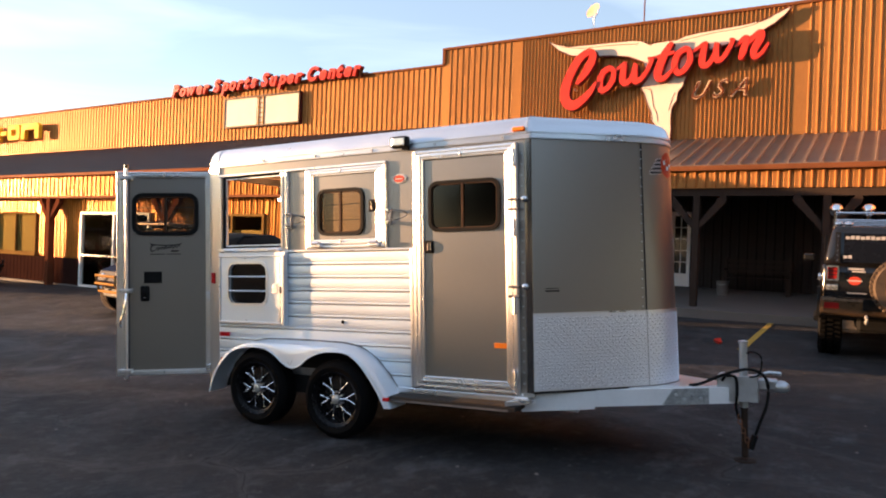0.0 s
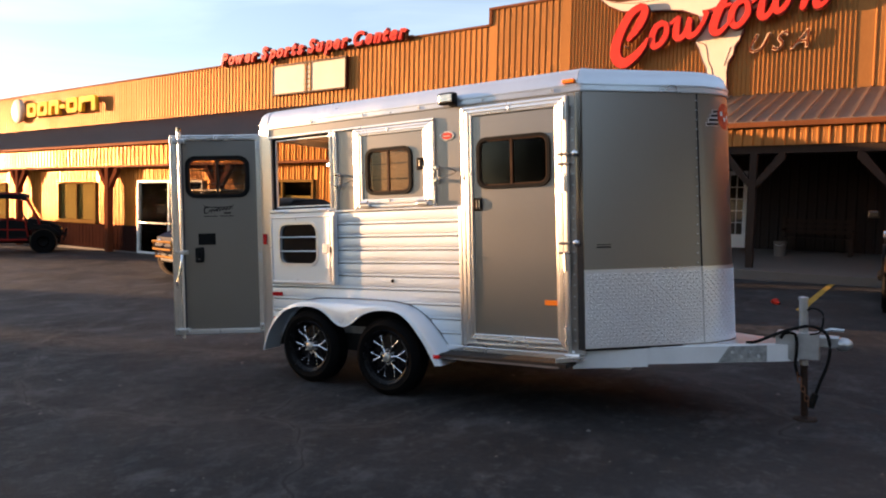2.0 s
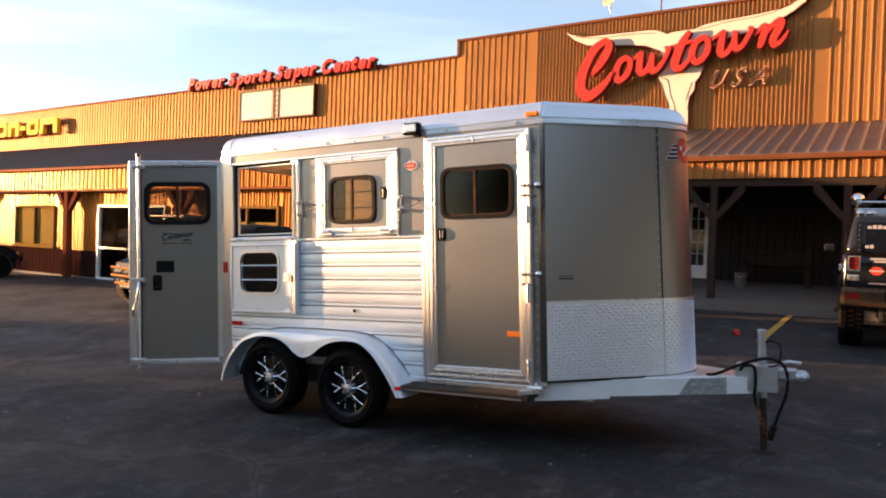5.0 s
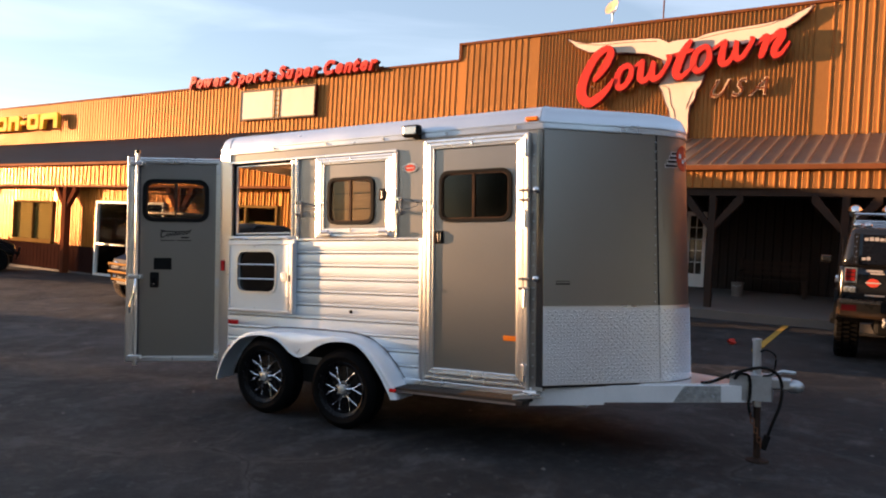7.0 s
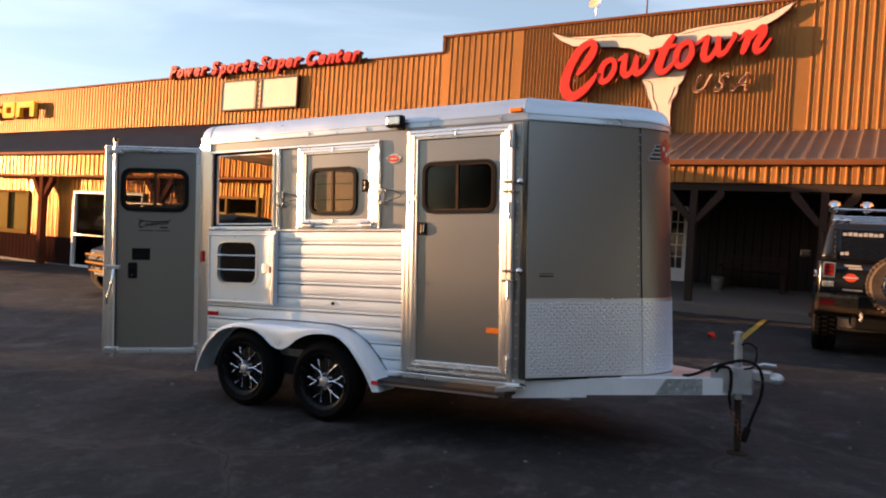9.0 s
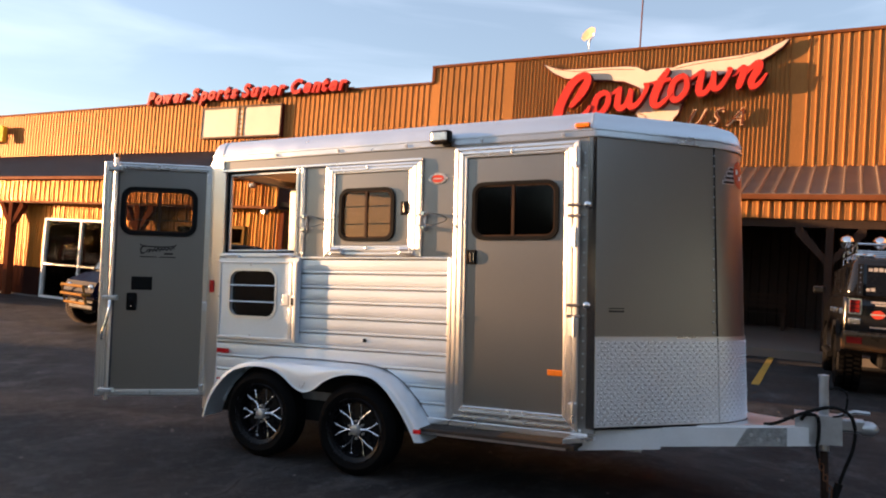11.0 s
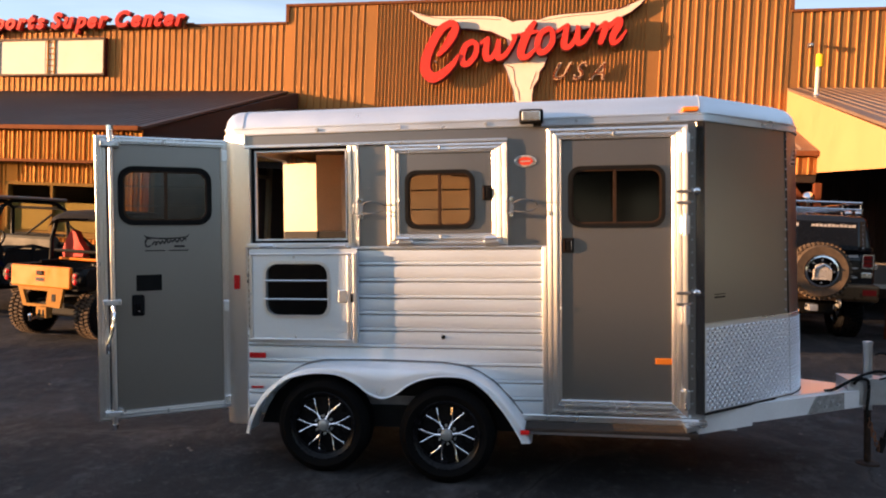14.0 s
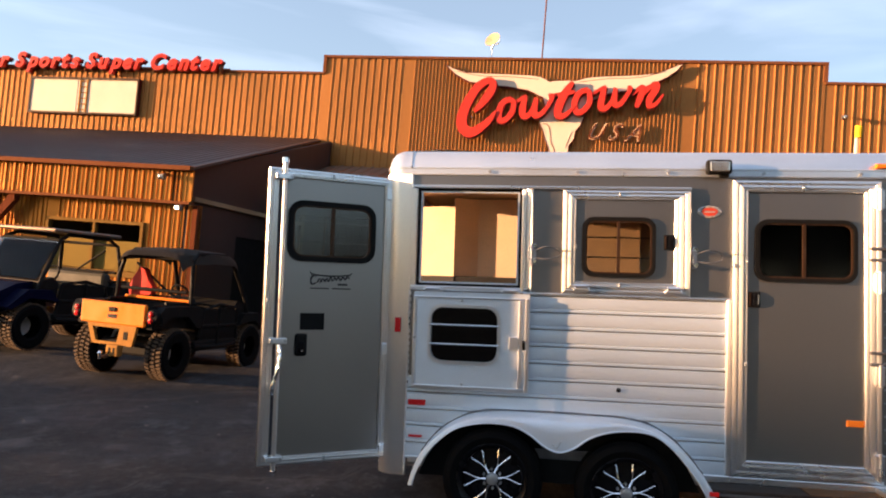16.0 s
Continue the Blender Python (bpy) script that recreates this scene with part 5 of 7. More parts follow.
wc_ = part("wiring_cable", T(smooth_line([(3.66, TYC - .22, 0.462), (3.74, TYC - .20, 0.475), (3.86, TYC - .16, 0.53), (3.98, TYC - .12, 0.575), (4.10, TYC - .10, 0.60), (4.20, TYC - .09, 0.56), (4.235, TYC - .09, 0.46), (4.22, TYC - .09, 0.32), (4.17, TYC - .09, 0.18), (4.13, TYC - .09, 0.06)]), 0.012), "black", TR, "black coiled wiring cable", smooth=True)
part("plug", T([(4.135, TYC - .09, 0.08), (4.10, TYC - .09, -0.03)], 0.026, seg=10), "black", wc_)
part("breakaway_cable", T(smooth_line([(4.08, TYC - .06, 0.72), (4.13, TYC - .07, 0.735), (4.19, TYC - .07, 0.69), (4.17, TYC - .07, 0.56), (4.10, TYC - .09, 0.535)]), 0.007), "black", TR, "thin black breakaway cable", smooth=True)
part("strap", T(smooth_line([(3.90, TYC - .13, 0.50), (3.93, TYC - .135, 0.54), (3.99, TYC - .13, 0.542), (4.01, TYC - .125, 0.50), (4.01, TYC - .118, 0.40), (4.00, TYC - .118, 0.30), (4.02, TYC - .10, 0.20)]), 0.012, seg=6), "black", TR, "black chain hanging at the coupler")
for k in range(7):
    c = Vector((4.015 + 0.012 * k, TYC - .11, 0.22 - 0.036 * k))
    link = T([(c.x + .014 * math.cos(a) * (k % 2), c.y + .014 * math.cos(a) * (1 - k % 2), c.z + .024 * math.sin(a)) for a in [i * math.pi / 5 for i in range(10)]], 0.005, seg=5, closed=True)
    part("chain_link", link, "rust", TR)

# the nose leans back a little
for ob in TR.children_recursive:
    if ob.name.split(".")[0] in ("nose_panel", "stone_guard", "guard_edge", "nose_sill", "tread_lugs", "seam_strip", "guard_seam", "nose_emblem", "emblem_marks", "nose_bar", "nose_bar_edge", "roof"):
        for v in ob.data.vertices:
            if v.co.x > 2.67:
                v.co.x -= 0.02 * (v.co.z - 1.2) * min(1.0, (v.co.x - 2.67) / 0.5)

# ---- signs on the building ----
def text_mesh(txt, size, extrude, shear=0.0, offset=0.0, bevel=0.0):
    cu = bpy.data.curves.new("text", "FONT")
    cu.body, cu.size, cu.extrude, cu.shear, cu.offset, cu.bevel_depth = txt, size, extrude, shear, offset, bevel
    cu.resolution_u = 4
    ob = bpy.data.objects.new("text", cu)
    scene.collection.objects.link(ob)
    me = bpy.data.meshes.new_from_object(ob.evaluated_get(bpy.context.evaluated_depsgraph_get()))
    bpy.data.objects.remove(ob)
    return me


def letters(txt, thing_ob, u0, u1, z, v, cap, mat, back=None, rise=0.0, extrude=0.06, shear=0.28, offset=0.02, jitter=0.0):
    """Single letters of a sign, spread between u0 and u1, upright, facing the lot."""
    made, x = [], 0.0
    size = cap / 0.73
    for ch in txt:
        if ch == " ":
            x += 0.30 * size
            continue
        me = text_mesh(ch, size, extrude, shear, offset)
        xs_ = [p.co.x for p in me.vertices]
        made.append((me, x - min(xs_)))
        x += max(xs_) - min(xs_) + 0.05 * size
    k = (u1 - u0) / x
    for i, (me, at) in enumerate(made):
        me.materials.clear()
        me.materials.append(M[mat])
        ob = new("letter", me)
        ob.parent = thing_ob
        f = at / x
        ob.matrix_basis = pose(u0 + at * k, v, z + rise * f + jitter * (i % 2), 90, 0, 0) @ Matrix.Diagonal((k, 1, 1, 1))
        if back:
            b = new("letter_return", me.copy())
            b.data.materials.clear()
            b.data.materials.append(M[back])
            b.parent = thing_ob
            b.matrix_basis = pose(u0 + at * k - 0.012, v + extrude * 1.2, z + rise * f - 0.012, 90, 0, 0) @ Matrix.Diagonal((k * 1.03, 1.03, 1, 1))


ps = thing("roof_sign", "red lettered sign standing along the parapet", "sign", BM)
letters("Power Sports Super Center", ps, -21.75, -10.85, 7.98, -0.22, 0.52, "sign_red", "sign_dark", extrude=0.07, offset=0.034)
part("sign_rail", B(-21.9, -10.7, -0.12, -0.07, 8.03, 8.08), "trim", ps)
for u in (-21.5, -18.9, -16.2, -13.5, -11.0):
    part("bracket", B(u - .03, u + .03, -0.2, -0.05, 7.9, 8.2), "trim", ps)

bb = thing("reader_board", "blank cream two-leaf reader board in a dark frame", "sign", BM)
for a, b in ((-18.34, -16.42), (-15.90, -14.05)):
    part("face", B(a, b, -0.17, -0.13, 6.40, 7.62, bev=0.008), "sign_white", bb)
part("cabinet", B(-18.37, -14.02, -0.13, -0.03, 6.37, 7.65), "sign_dark", bb)
part("face_frame", ring(bmesh.new(), [(-18.37, 6.37), (-14.02, 6.37), (-14.02, 7.65), (-18.37, 7.65)], [(-18.31, 6.43), (-14.07, 6.43), (-14.07, 7.57), (-18.31, 7.57)], -0.20, -0.168), "bronze_trim", bb, "dark brown raised frame")
part("centre_strip", B(-16.42, -15.90, -0.16, -0.13, 6.40, 7.62), "sign_white", bb)
for u in (-16.30, -16.02):
    part("ladder_rail", B(u - .02, u + .02, -0.20, -0.16, 6.40, 7.62), "tan_plate", bb)
for k in range(6):
    part("ladder_rung", B(-16.34, -15.98, -0.205, -0.17, 6.5 + k * 0.2, 6.53 + k * 0.2), "tan_plate", bb)

# longhorn skull panel: the two horns, then the head
hs = thing("skull_sign", "cream cut-out longhorn skull panel on the parapet", "sign", BM)
HORN_TOP = [(-3.35, 8.30), (-3.04, 8.17), (-2.66, 8.07), (-2.06, 8.05), (-1.35, 8.04), (-0.66, 8.02), (-0.39, 7.98), (-0.22, 7.90), (-0.10, 7.83), (0.01, 7.87), (0.40, 7.89), (0.66, 7.88), (0.91, 7.97), (1.28, 8.02), (1.89, 8.05), (2.47, 8.09), (2.93, 8.15), (3.31, 8.30), (3.66, 8.45)]
RIGHT_SIDE = [(3.51, 8.24), (3.24, 8.03), (2.83, 7.81), (2.26, 7.63), (1.67, 7.53), (1.19, 7.30), (0.98, 7.00), (0.96, 6.77), (0.87, 6.52), (0.75, 6.37), (0.73, 6.15), (0.59, 5.93), (0.57, 5.67), (0.59, 5.30), (0.57, 4.95)]
LEFT_SIDE = [(0.31, 4.95), (0.21, 5.33), (0.04, 5.57), (0.0, 5.84), (-0.12, 6.10), (-0.21, 6.38), (-0.33, 6.59), (-0.26, 6.75), (-0.18, 7.04), (-0.28, 7.35), (-0.74, 7.56), (-1.33, 7.65), (-1.91, 7.69), (-2.57, 7.78), (-2.99, 7.99)]
outline = HORN_TOP + RIGHT_SIDE + LEFT_SIDE
part("panel", prism(bmesh.new(), outline, 1, -0.24, -0.17), "sign_white", hs)
part("edge", prism(bmesh.new(), [(u + 0.015, z - 0.02) for u, z in outline], 1, -0.168, -0.10), "sign_dark", hs)
part("drawn_outline", T([(u, -0.238, z) for u, z in outline], 0.013, seg=6, closed=True), "sign_dark", hs)
for pts in ([(-0.24, 6.58), (-0.05, 6.50), (0.02, 6.28), (0.06, 6.02), (0.16, 5.82), (0.20, 5.55)], [(0.66, 6.36), (0.58, 6.12), (0.50, 5.86)], [(-0.45, 7.90), (-1.35, 7.96), (-2.2, 7.97), (-2.95, 8.10)], [(0.75, 7.84), (1.6, 7.96), (2.5, 8.02), (3.2, 8.22)]):
    part("drawn_line", T([(u, -0.243, z) for u, z in smooth_line(pts)], 0.009, seg=5), "wood", hs)


def stroke(pts, w, v0, v1, grow=0.0):
    """A flat brush stroke with rounded ends through points (u, z[, width]), extruded from v0 to v1."""
    pts = [tuple(p) if len(p) > 2 else (*p, w) for p in pts]
    P = []
    for i in range(len(pts) - 1):                       # Catmull-Rom, width and all
        p0, p1, p2, p3 = (Vector(pts[max(i - 1, 0)]), Vector(pts[i]), Vector(pts[i + 1]), Vector(pts[min(i + 2, len(pts) - 1)]))
        for k in range(8):
            t = k / 8
            P.append(0.5 * ((2 * p1) + (p2 - p0) * t + (2 * p0 - 5 * p1 + 4 * p2 - p3) * t * t + (3 * p1 - p0 - 3 * p2 + p3) * t ** 3))
    P.append(Vector(pts[-1]))
    d0, d1 = (P[0] - P[1]).normalized(), (P[-1] - P[-2]).normalized()
    for f, k in ((0.28, 0.85), (0.5, 0.45)):            # rounded tips
        P.insert(0, Vector((pts[0][0] + d0.x * pts[0][2] * f, pts[0][1] + d0.y * pts[0][2] * f, pts[0][2] * k)))
        P.append(Vector((pts[-1][0] + d1.x * pts[-1][2] * f, pts[-1][1] + d1.y * pts[-1][2] * f, pts[-1][2] * k)))
    bm = bmesh.new()
    rows = []
    n = len(P)
    for i, p in enumerate(P):
        d = P[min(i + 1, n - 1)] - P[max(i - 1, 0)]
        d = Vector((d.x, d.y)).normalized()
        s = Vector((-d.y, d.x))
        c = Vector((p.x, p.y))
        ww = p.z / 2 + grow
        rows.append([bm.verts.new((q.x, v, q.y)) for q, v in ((c + s * ww, v0 - i * 0.0005), (c - s * ww, v0 - i * 0.0005), (c - s * ww, v1), (c + s * ww, v1))])
    for a, b in zip(rows, rows[1:]):
        for k in range(4):
            bm.faces.new((a[k], a[(k + 1) % 4], b[(k + 1) % 4], b[k]))
    bm.faces.new(rows[0])
    bm.faces.new(rows[-1][::-1])
    return bm


ms = thing("script_sign", "large red brush-stroke emblem standing off the parapet wall", "sign", BM)


def brush(*pts):
    """A red brush stroke and its dark return."""
    part("stroke", stroke(pts, 0.2, -0.43, -0.37), "sign_red", ms)
    part("stroke_back", stroke([(u + .012, z - .012, w) for u, z, w in pts], 0.2, -0.365, -0.27, grow=0.014), "sign_dark", ms)


brush((-2.25, 6.87, .13), (-2.05, 7.11, .22), (-1.87, 7.40, .26), (-1.78, 7.65, .22), (-1.91, 7.78, .20), (-2.23, 7.58, .25), (-2.52, 7.08, .28), (-2.65, 6.62, .31), (-2.59, 6.31, .32), (-2.35, 6.17, .29), (-2.04, 6.34, .24), (-1.79, 6.59, .17), (-1.66, 6.80, .09))
brush((-1.25, 7.22, .17), (-1.44, 7.11, .18), (-1.54, 6.82, .20), (-1.48, 6.58, .18), (-1.30, 6.62, .17), (-1.13, 6.87, .17), (-1.12, 7.13, .15), (-1.25, 7.22, .15))
brush((-1.12, 7.09, .10), (-0.96, 7.20, .10), (-0.83, 7.29, .11))
brush((-0.79, 7.30, .14), (-0.83, 7.03, .19), (-0.82, 6.78, .20), (-0.67, 6.74, .16), (-0.52, 6.97, .14), (-0.46, 7.25, .13), (-0.48, 6.99, .18), (-0.46, 6.77, .19), (-0.28, 6.80, .15), (-0.09, 7.06, .12), (0.01, 7.32, .14), (-0.06, 7.38, .09))
brush((0.55, 7.74, .14), (0.38, 7.46, .22), (0.24, 7.10, .24), (0.21, 6.83, .22), (0.37, 6.76, .16), (0.58, 6.94, .10), (0.68, 7.06, .06))
brush((0.04, 7.38, .10), (0.29, 7.42, .12), (0.62, 7.49, .10))
brush((0.97, 7.56, .16), (0.76, 7.43, .17), (0.67, 7.12, .18), (0.76, 6.90, .17), (0.93, 6.93, .16), (1.10, 7.19, .16), (1.07, 7.49, .14), (0.97, 7.56, .14))
brush((1.08, 7.40, .09), (1.28, 7.52, .09), (1.44, 7.63, .10))
brush((1.50, 7.64, .14), (1.45, 7.35, .18), (1.44, 7.08, .19), (1.59, 7.04, .15), (1.76, 7.29, .13), (1.81, 7.62, .12), (1.80, 7.33, .16), (1.84, 7.14, .16), (1.99, 7.18, .14), (2.15, 7.43, .12), (2.23, 7.62, .13), (2.18, 7.67, .08))
brush((2.32, 7.47, .07), (2.49, 7.65, .12), (2.58, 7.66, .15), (2.53, 7.39, .18), (2.46, 7.16, .15))
brush((2.51, 7.33, .09), (2.71, 7.62, .13), (2.92, 7.77, .18), (2.94, 7.63, .20), (2.79, 7.33, .19), (2.80, 7.14, .15), (2.96, 7.19, .11), (3.14, 7.45, .06))
for u, z in ((-2.4, 6.7), (-0.8, 6.9), (0.3, 7.0), (1.5, 7.2), (2.6, 7.4)):
    part("standoff", T([(u, -0.27, z), (u, -0.04, z)], 0.025, seg=6), "steel", ms)
us = thing("usa_sign", "bronze outlined letters USA on the wall", "sign", BM)
letters("USA", us, 1.14, 2.66, 6.16, -0.20, 0.50, "bronze", "sign_dark", extrude=0.02, shear=0.5, offset=0.012)
letters("USA", us, 1.14, 2.66, 6.16, -0.235, 0.50, "wood", extrude=0.012, shear=0.5, offset=-0.010)

# yellow block sign with a white disc
ya = thing("block_sign", "yellow block emblem sign with a pale disc", "sign", BM)
u = -40.2
for w, hole in ((1.15, 1), (1.2, 1), (1.2, 0), (0.6, 2), (1.2, 1), (1.75, 0)):
    if hole == 2:
        bm = prism(bmesh.new(), rr(u, u + w, 6.9, 7.12, 0.05, 2), 1, -0.42, -0.22)
    elif hole:
        bm = ring(bmesh.new(), rr(u, u + w, 6.6, 7.42, 0.18, 3), rr(u + .36, u + w - .34, 6.84, 7.18, 0.08, 3), -0.42, -0.22)
    else:
        bm = prism(bmesh.new(), [(u, 6.6), (u + .34, 6.6), (u + .40, 7.1), (u + w - .40, 7.1), (u + w - .36, 6.6), (u + w, 6.6), (u + w + .02, 7.3), (u + w - .12, 7.42), (u + .06, 7.42)], 1, -0.42, -0.22)
    part("block", bm, "sign_yellow", ya)
    u += w + 0.14
part("disc", lathe(bmesh.new(), [(0.72, -0.2), (0.72, -0.36), (0.6, -0.42), (0.0, -0.44)], (-41.6, 0, 7.08), seg=28), "sign_white", ya, smooth=True)

# red and white sign at the right
rs = thing("script_sign_small", "red emblem with white edges on the parapet", "sign", BM)
for pts in ([(10.35, 7.75), (10.8, 7.98), (11.15, 7.8), (10.95, 7.45), (10.6, 7.3)], [(10.85, 7.92), (10.65, 7.4), (10.5, 6.62)], [(10.75, 7.3), (11.0, 7.0), (11.3, 6.75)], [(11.9, 7.4), (11.4, 7.2), (11.5, 6.8), (11.95, 7.0), (12.1, 7.35), (12.1, 6.8)]):
    part("stroke", stroke(pts, 0.17, -0.40, -0.34), "sign_red", rs)
    part("stroke_edge", stroke(pts, 0.34, -0.335, -0.22), "decal_white", rs)
part("lower_bar", B(11.2, 13.5, -0.3, -0.2, 6.25, 6.42), "sign_red", rs)

# roof and wall fittings
sd = thing("satellite_dish", "cream satellite dish on a short mast", "dish", BM)
part("mast", T([(-2.0, 0.12, 8.5), (-2.0, 0.12, 8.95), (-1.95, 0.05, 9.05)], 0.03), "steel", sd)
d_ = part("dish", lathe(bmesh.new(), [(0.0, 0.0), (0.11, 0.010), (0.19, 0.038), (0.25, 0.068), (0.25, 0.078), (0.0, 0.028)], (0, 0, 0), "z", 20), "bronze", sd, smooth=True)
d_.matrix_basis = pose(-1.95, 0.0, 9.14, 66, 0, -24)
part("feed_arm", T([(-1.98, 0.05, 8.98), (-1.72, -0.35, 8.95), (-1.7, -0.38, 9.05)], 0.015, seg=6), "steel", sd)
part("antenna_mast", T([(0, 0, 0), (0, 0, 6.0)], 0.022, seg=6), "trim", thing("antenna", "tall thin antenna mast on the roof", "antenna", BM @ pose(-0.44, 0.2, 8.4)))


def flood(u, v, z, lit=False):
    f = thing("flood_light", "small lit wall flood light on a bracket" if lit else "small wall flood light on a bracket", "wall light", BM @ pose(u, v, z))
    part("bracket", prism(bmesh.new(), [(0.10, 0.06), (-0.13, -0.03), (-0.13, 0.03), (-0.05, 0.09), (0.10, 0.11)], 0, -0.02, 0.02), "trim", f)
    head = part("head", prism(bmesh.new(), [(-0.07, -0.05), (-0.17, -0.04), (-0.19, 0.05), (-0.09, 0.07)], 0, -0.07, 0.07), "steel_dark", f)
    part("lens", dome(bmesh.new(), (0, -0.178, 0.005), 0.04, 1.2, 0.4, 1), "lit" if lit else "lamp_glass", head, smooth=True)
    return f


flood(UC(-7.3), FV - 0.12, 2.68, True)
flood(UC(-7.75), FV - 0.12, 3.3)
flood(7.95, -0.2, 7.0)
flood(7.62, -4.4, 3.55)
vp = thing("vent_pipe", "pale yellow vent pipe through the canopy roof", "pipe", BM @ pose(7.72, -2.15, 5.25))
part("pipe", T([(0, 0, 0), (0, 0, 1.0)], 0.05, seg=10), "sign_white", vp)
part("pipe_cap", T([(0.03, 0, 0.78), (0.03, 0, 1.08)], 0.085, seg=10), "sign_yellow", vp)
part("boot", lathe(bmesh.new(), [(0.12, 0), (0.07, 0.12)], (0, 0, 0), "z", 12), "steel", vp)

# porch: bench and bucket
bn = thing("bench", "dark wooden bench against the porch wall", "bench", BM @ pose(3.1, -0.75, 0.70))
for k in range(4):
    part("seat_slat", B(-0.85, 0.85, -0.2 + k * 0.11, -0.11 + k * 0.11, 0.42, 0.45), "shaded_wood", bn)
for k in range(3):
    part("back_slat", B(-0.85, 0.85, 0.24, 0.27, 0.55 + k * 0.14, 0.65 + k * 0.14), "shaded_wood", bn)
for x in (-0.8, 0.8):
    part("leg", B(x - .04, x + .04, -0.2, -0.12, 0, 0.42), "shaded_wood", bn)
    part("leg", B(x - .04, x + .04, 0.2, 0.28, 0, 0.98), "shaded_wood", bn)
    part("arm", B(x - .04, x + .04, -0.2, 0.24, 0.62, 0.66), "shaded_wood", bn)
bk = thing("bucket", "pale grey plastic bucket on the porch", "bucket", BM @ pose(2.35, -1.2, 0.655))
part("pail", lathe(bmesh.new(), [(0.0, 0.0), (0.13, 0.0), (0.16, 0.36), (0.17, 0.36), (0.17, 0.38), (0.15, 0.38), (0.12, 0.02), (0, 0.02)], (0, 0, 0), "z", 20), "concrete", bk, smooth=True)
part("bail", T([(-0.16, 0, 0.36), (-0.1, -0.13, 0.3), (0, -0.18, 0.27), (0.1, -0.13, 0.3), (0.16, 0, 0.36)], 0.005, seg=5), "steel", bk)


# ---- parked vehicles ----
def knobby(m, R_, wid, rim_r, parent, rim="grey_rim", side="rubber", tread="dusty_tread"):
    """Off-road wheel with tread blocks, axis along x."""
    w = new("wheel")
    w.parent = parent
    w.matrix_basis = m @ pose(0, 0, 0, 0, 0, 90)
    h = wid / 2
    part("tyre", lathe(bmesh.new(), [(rim_r, -h + .02), (rim_r + .02, -h), (R_ - .05, -h - .01), (R_ - .02, -h + .02), (R_ - .018, h - .02), (R_ - .05, h + .01), (rim_r + .02, h), (rim_r, h - .02)], (0, 0, 0), seg=28, cap=False), side, w, smooth=True)
    part("rim", lathe(bmesh.new(), [(rim_r + .004, -h + .015), (rim_r - .02, -h + .03), (rim_r - .03, -h + .08), (0.06, -h + .05), (0, -h + .05)], (0, 0, 0), seg=24, cap=False), rim, w, smooth=True)
    bm = bmesh.new()
    n = 40
    for i in range(n):
        for j, off in ((-1, 0.0), (0, 0.5), (1, 0.0)):
            a = 2 * math.pi * (i + off) / n
            c = Vector(((R_ - .004) * math.cos(a), j * wid * 0.34, (R_ - .004) * math.sin(a)))
            q = pose(*c) @ Matrix.Rotation(-a, 4, "Y") @ Matrix.Rotation(0.3 * j, 4, "X")
            bmesh.ops.create_cube(bm, size=1, matrix=q @ Matrix.Diagonal((0.03, wid * 0.24, R_ * 0.085, 1)))
    t = part("tread", bm, tread, w)
    tagged(t, kind="stuff")
    return w


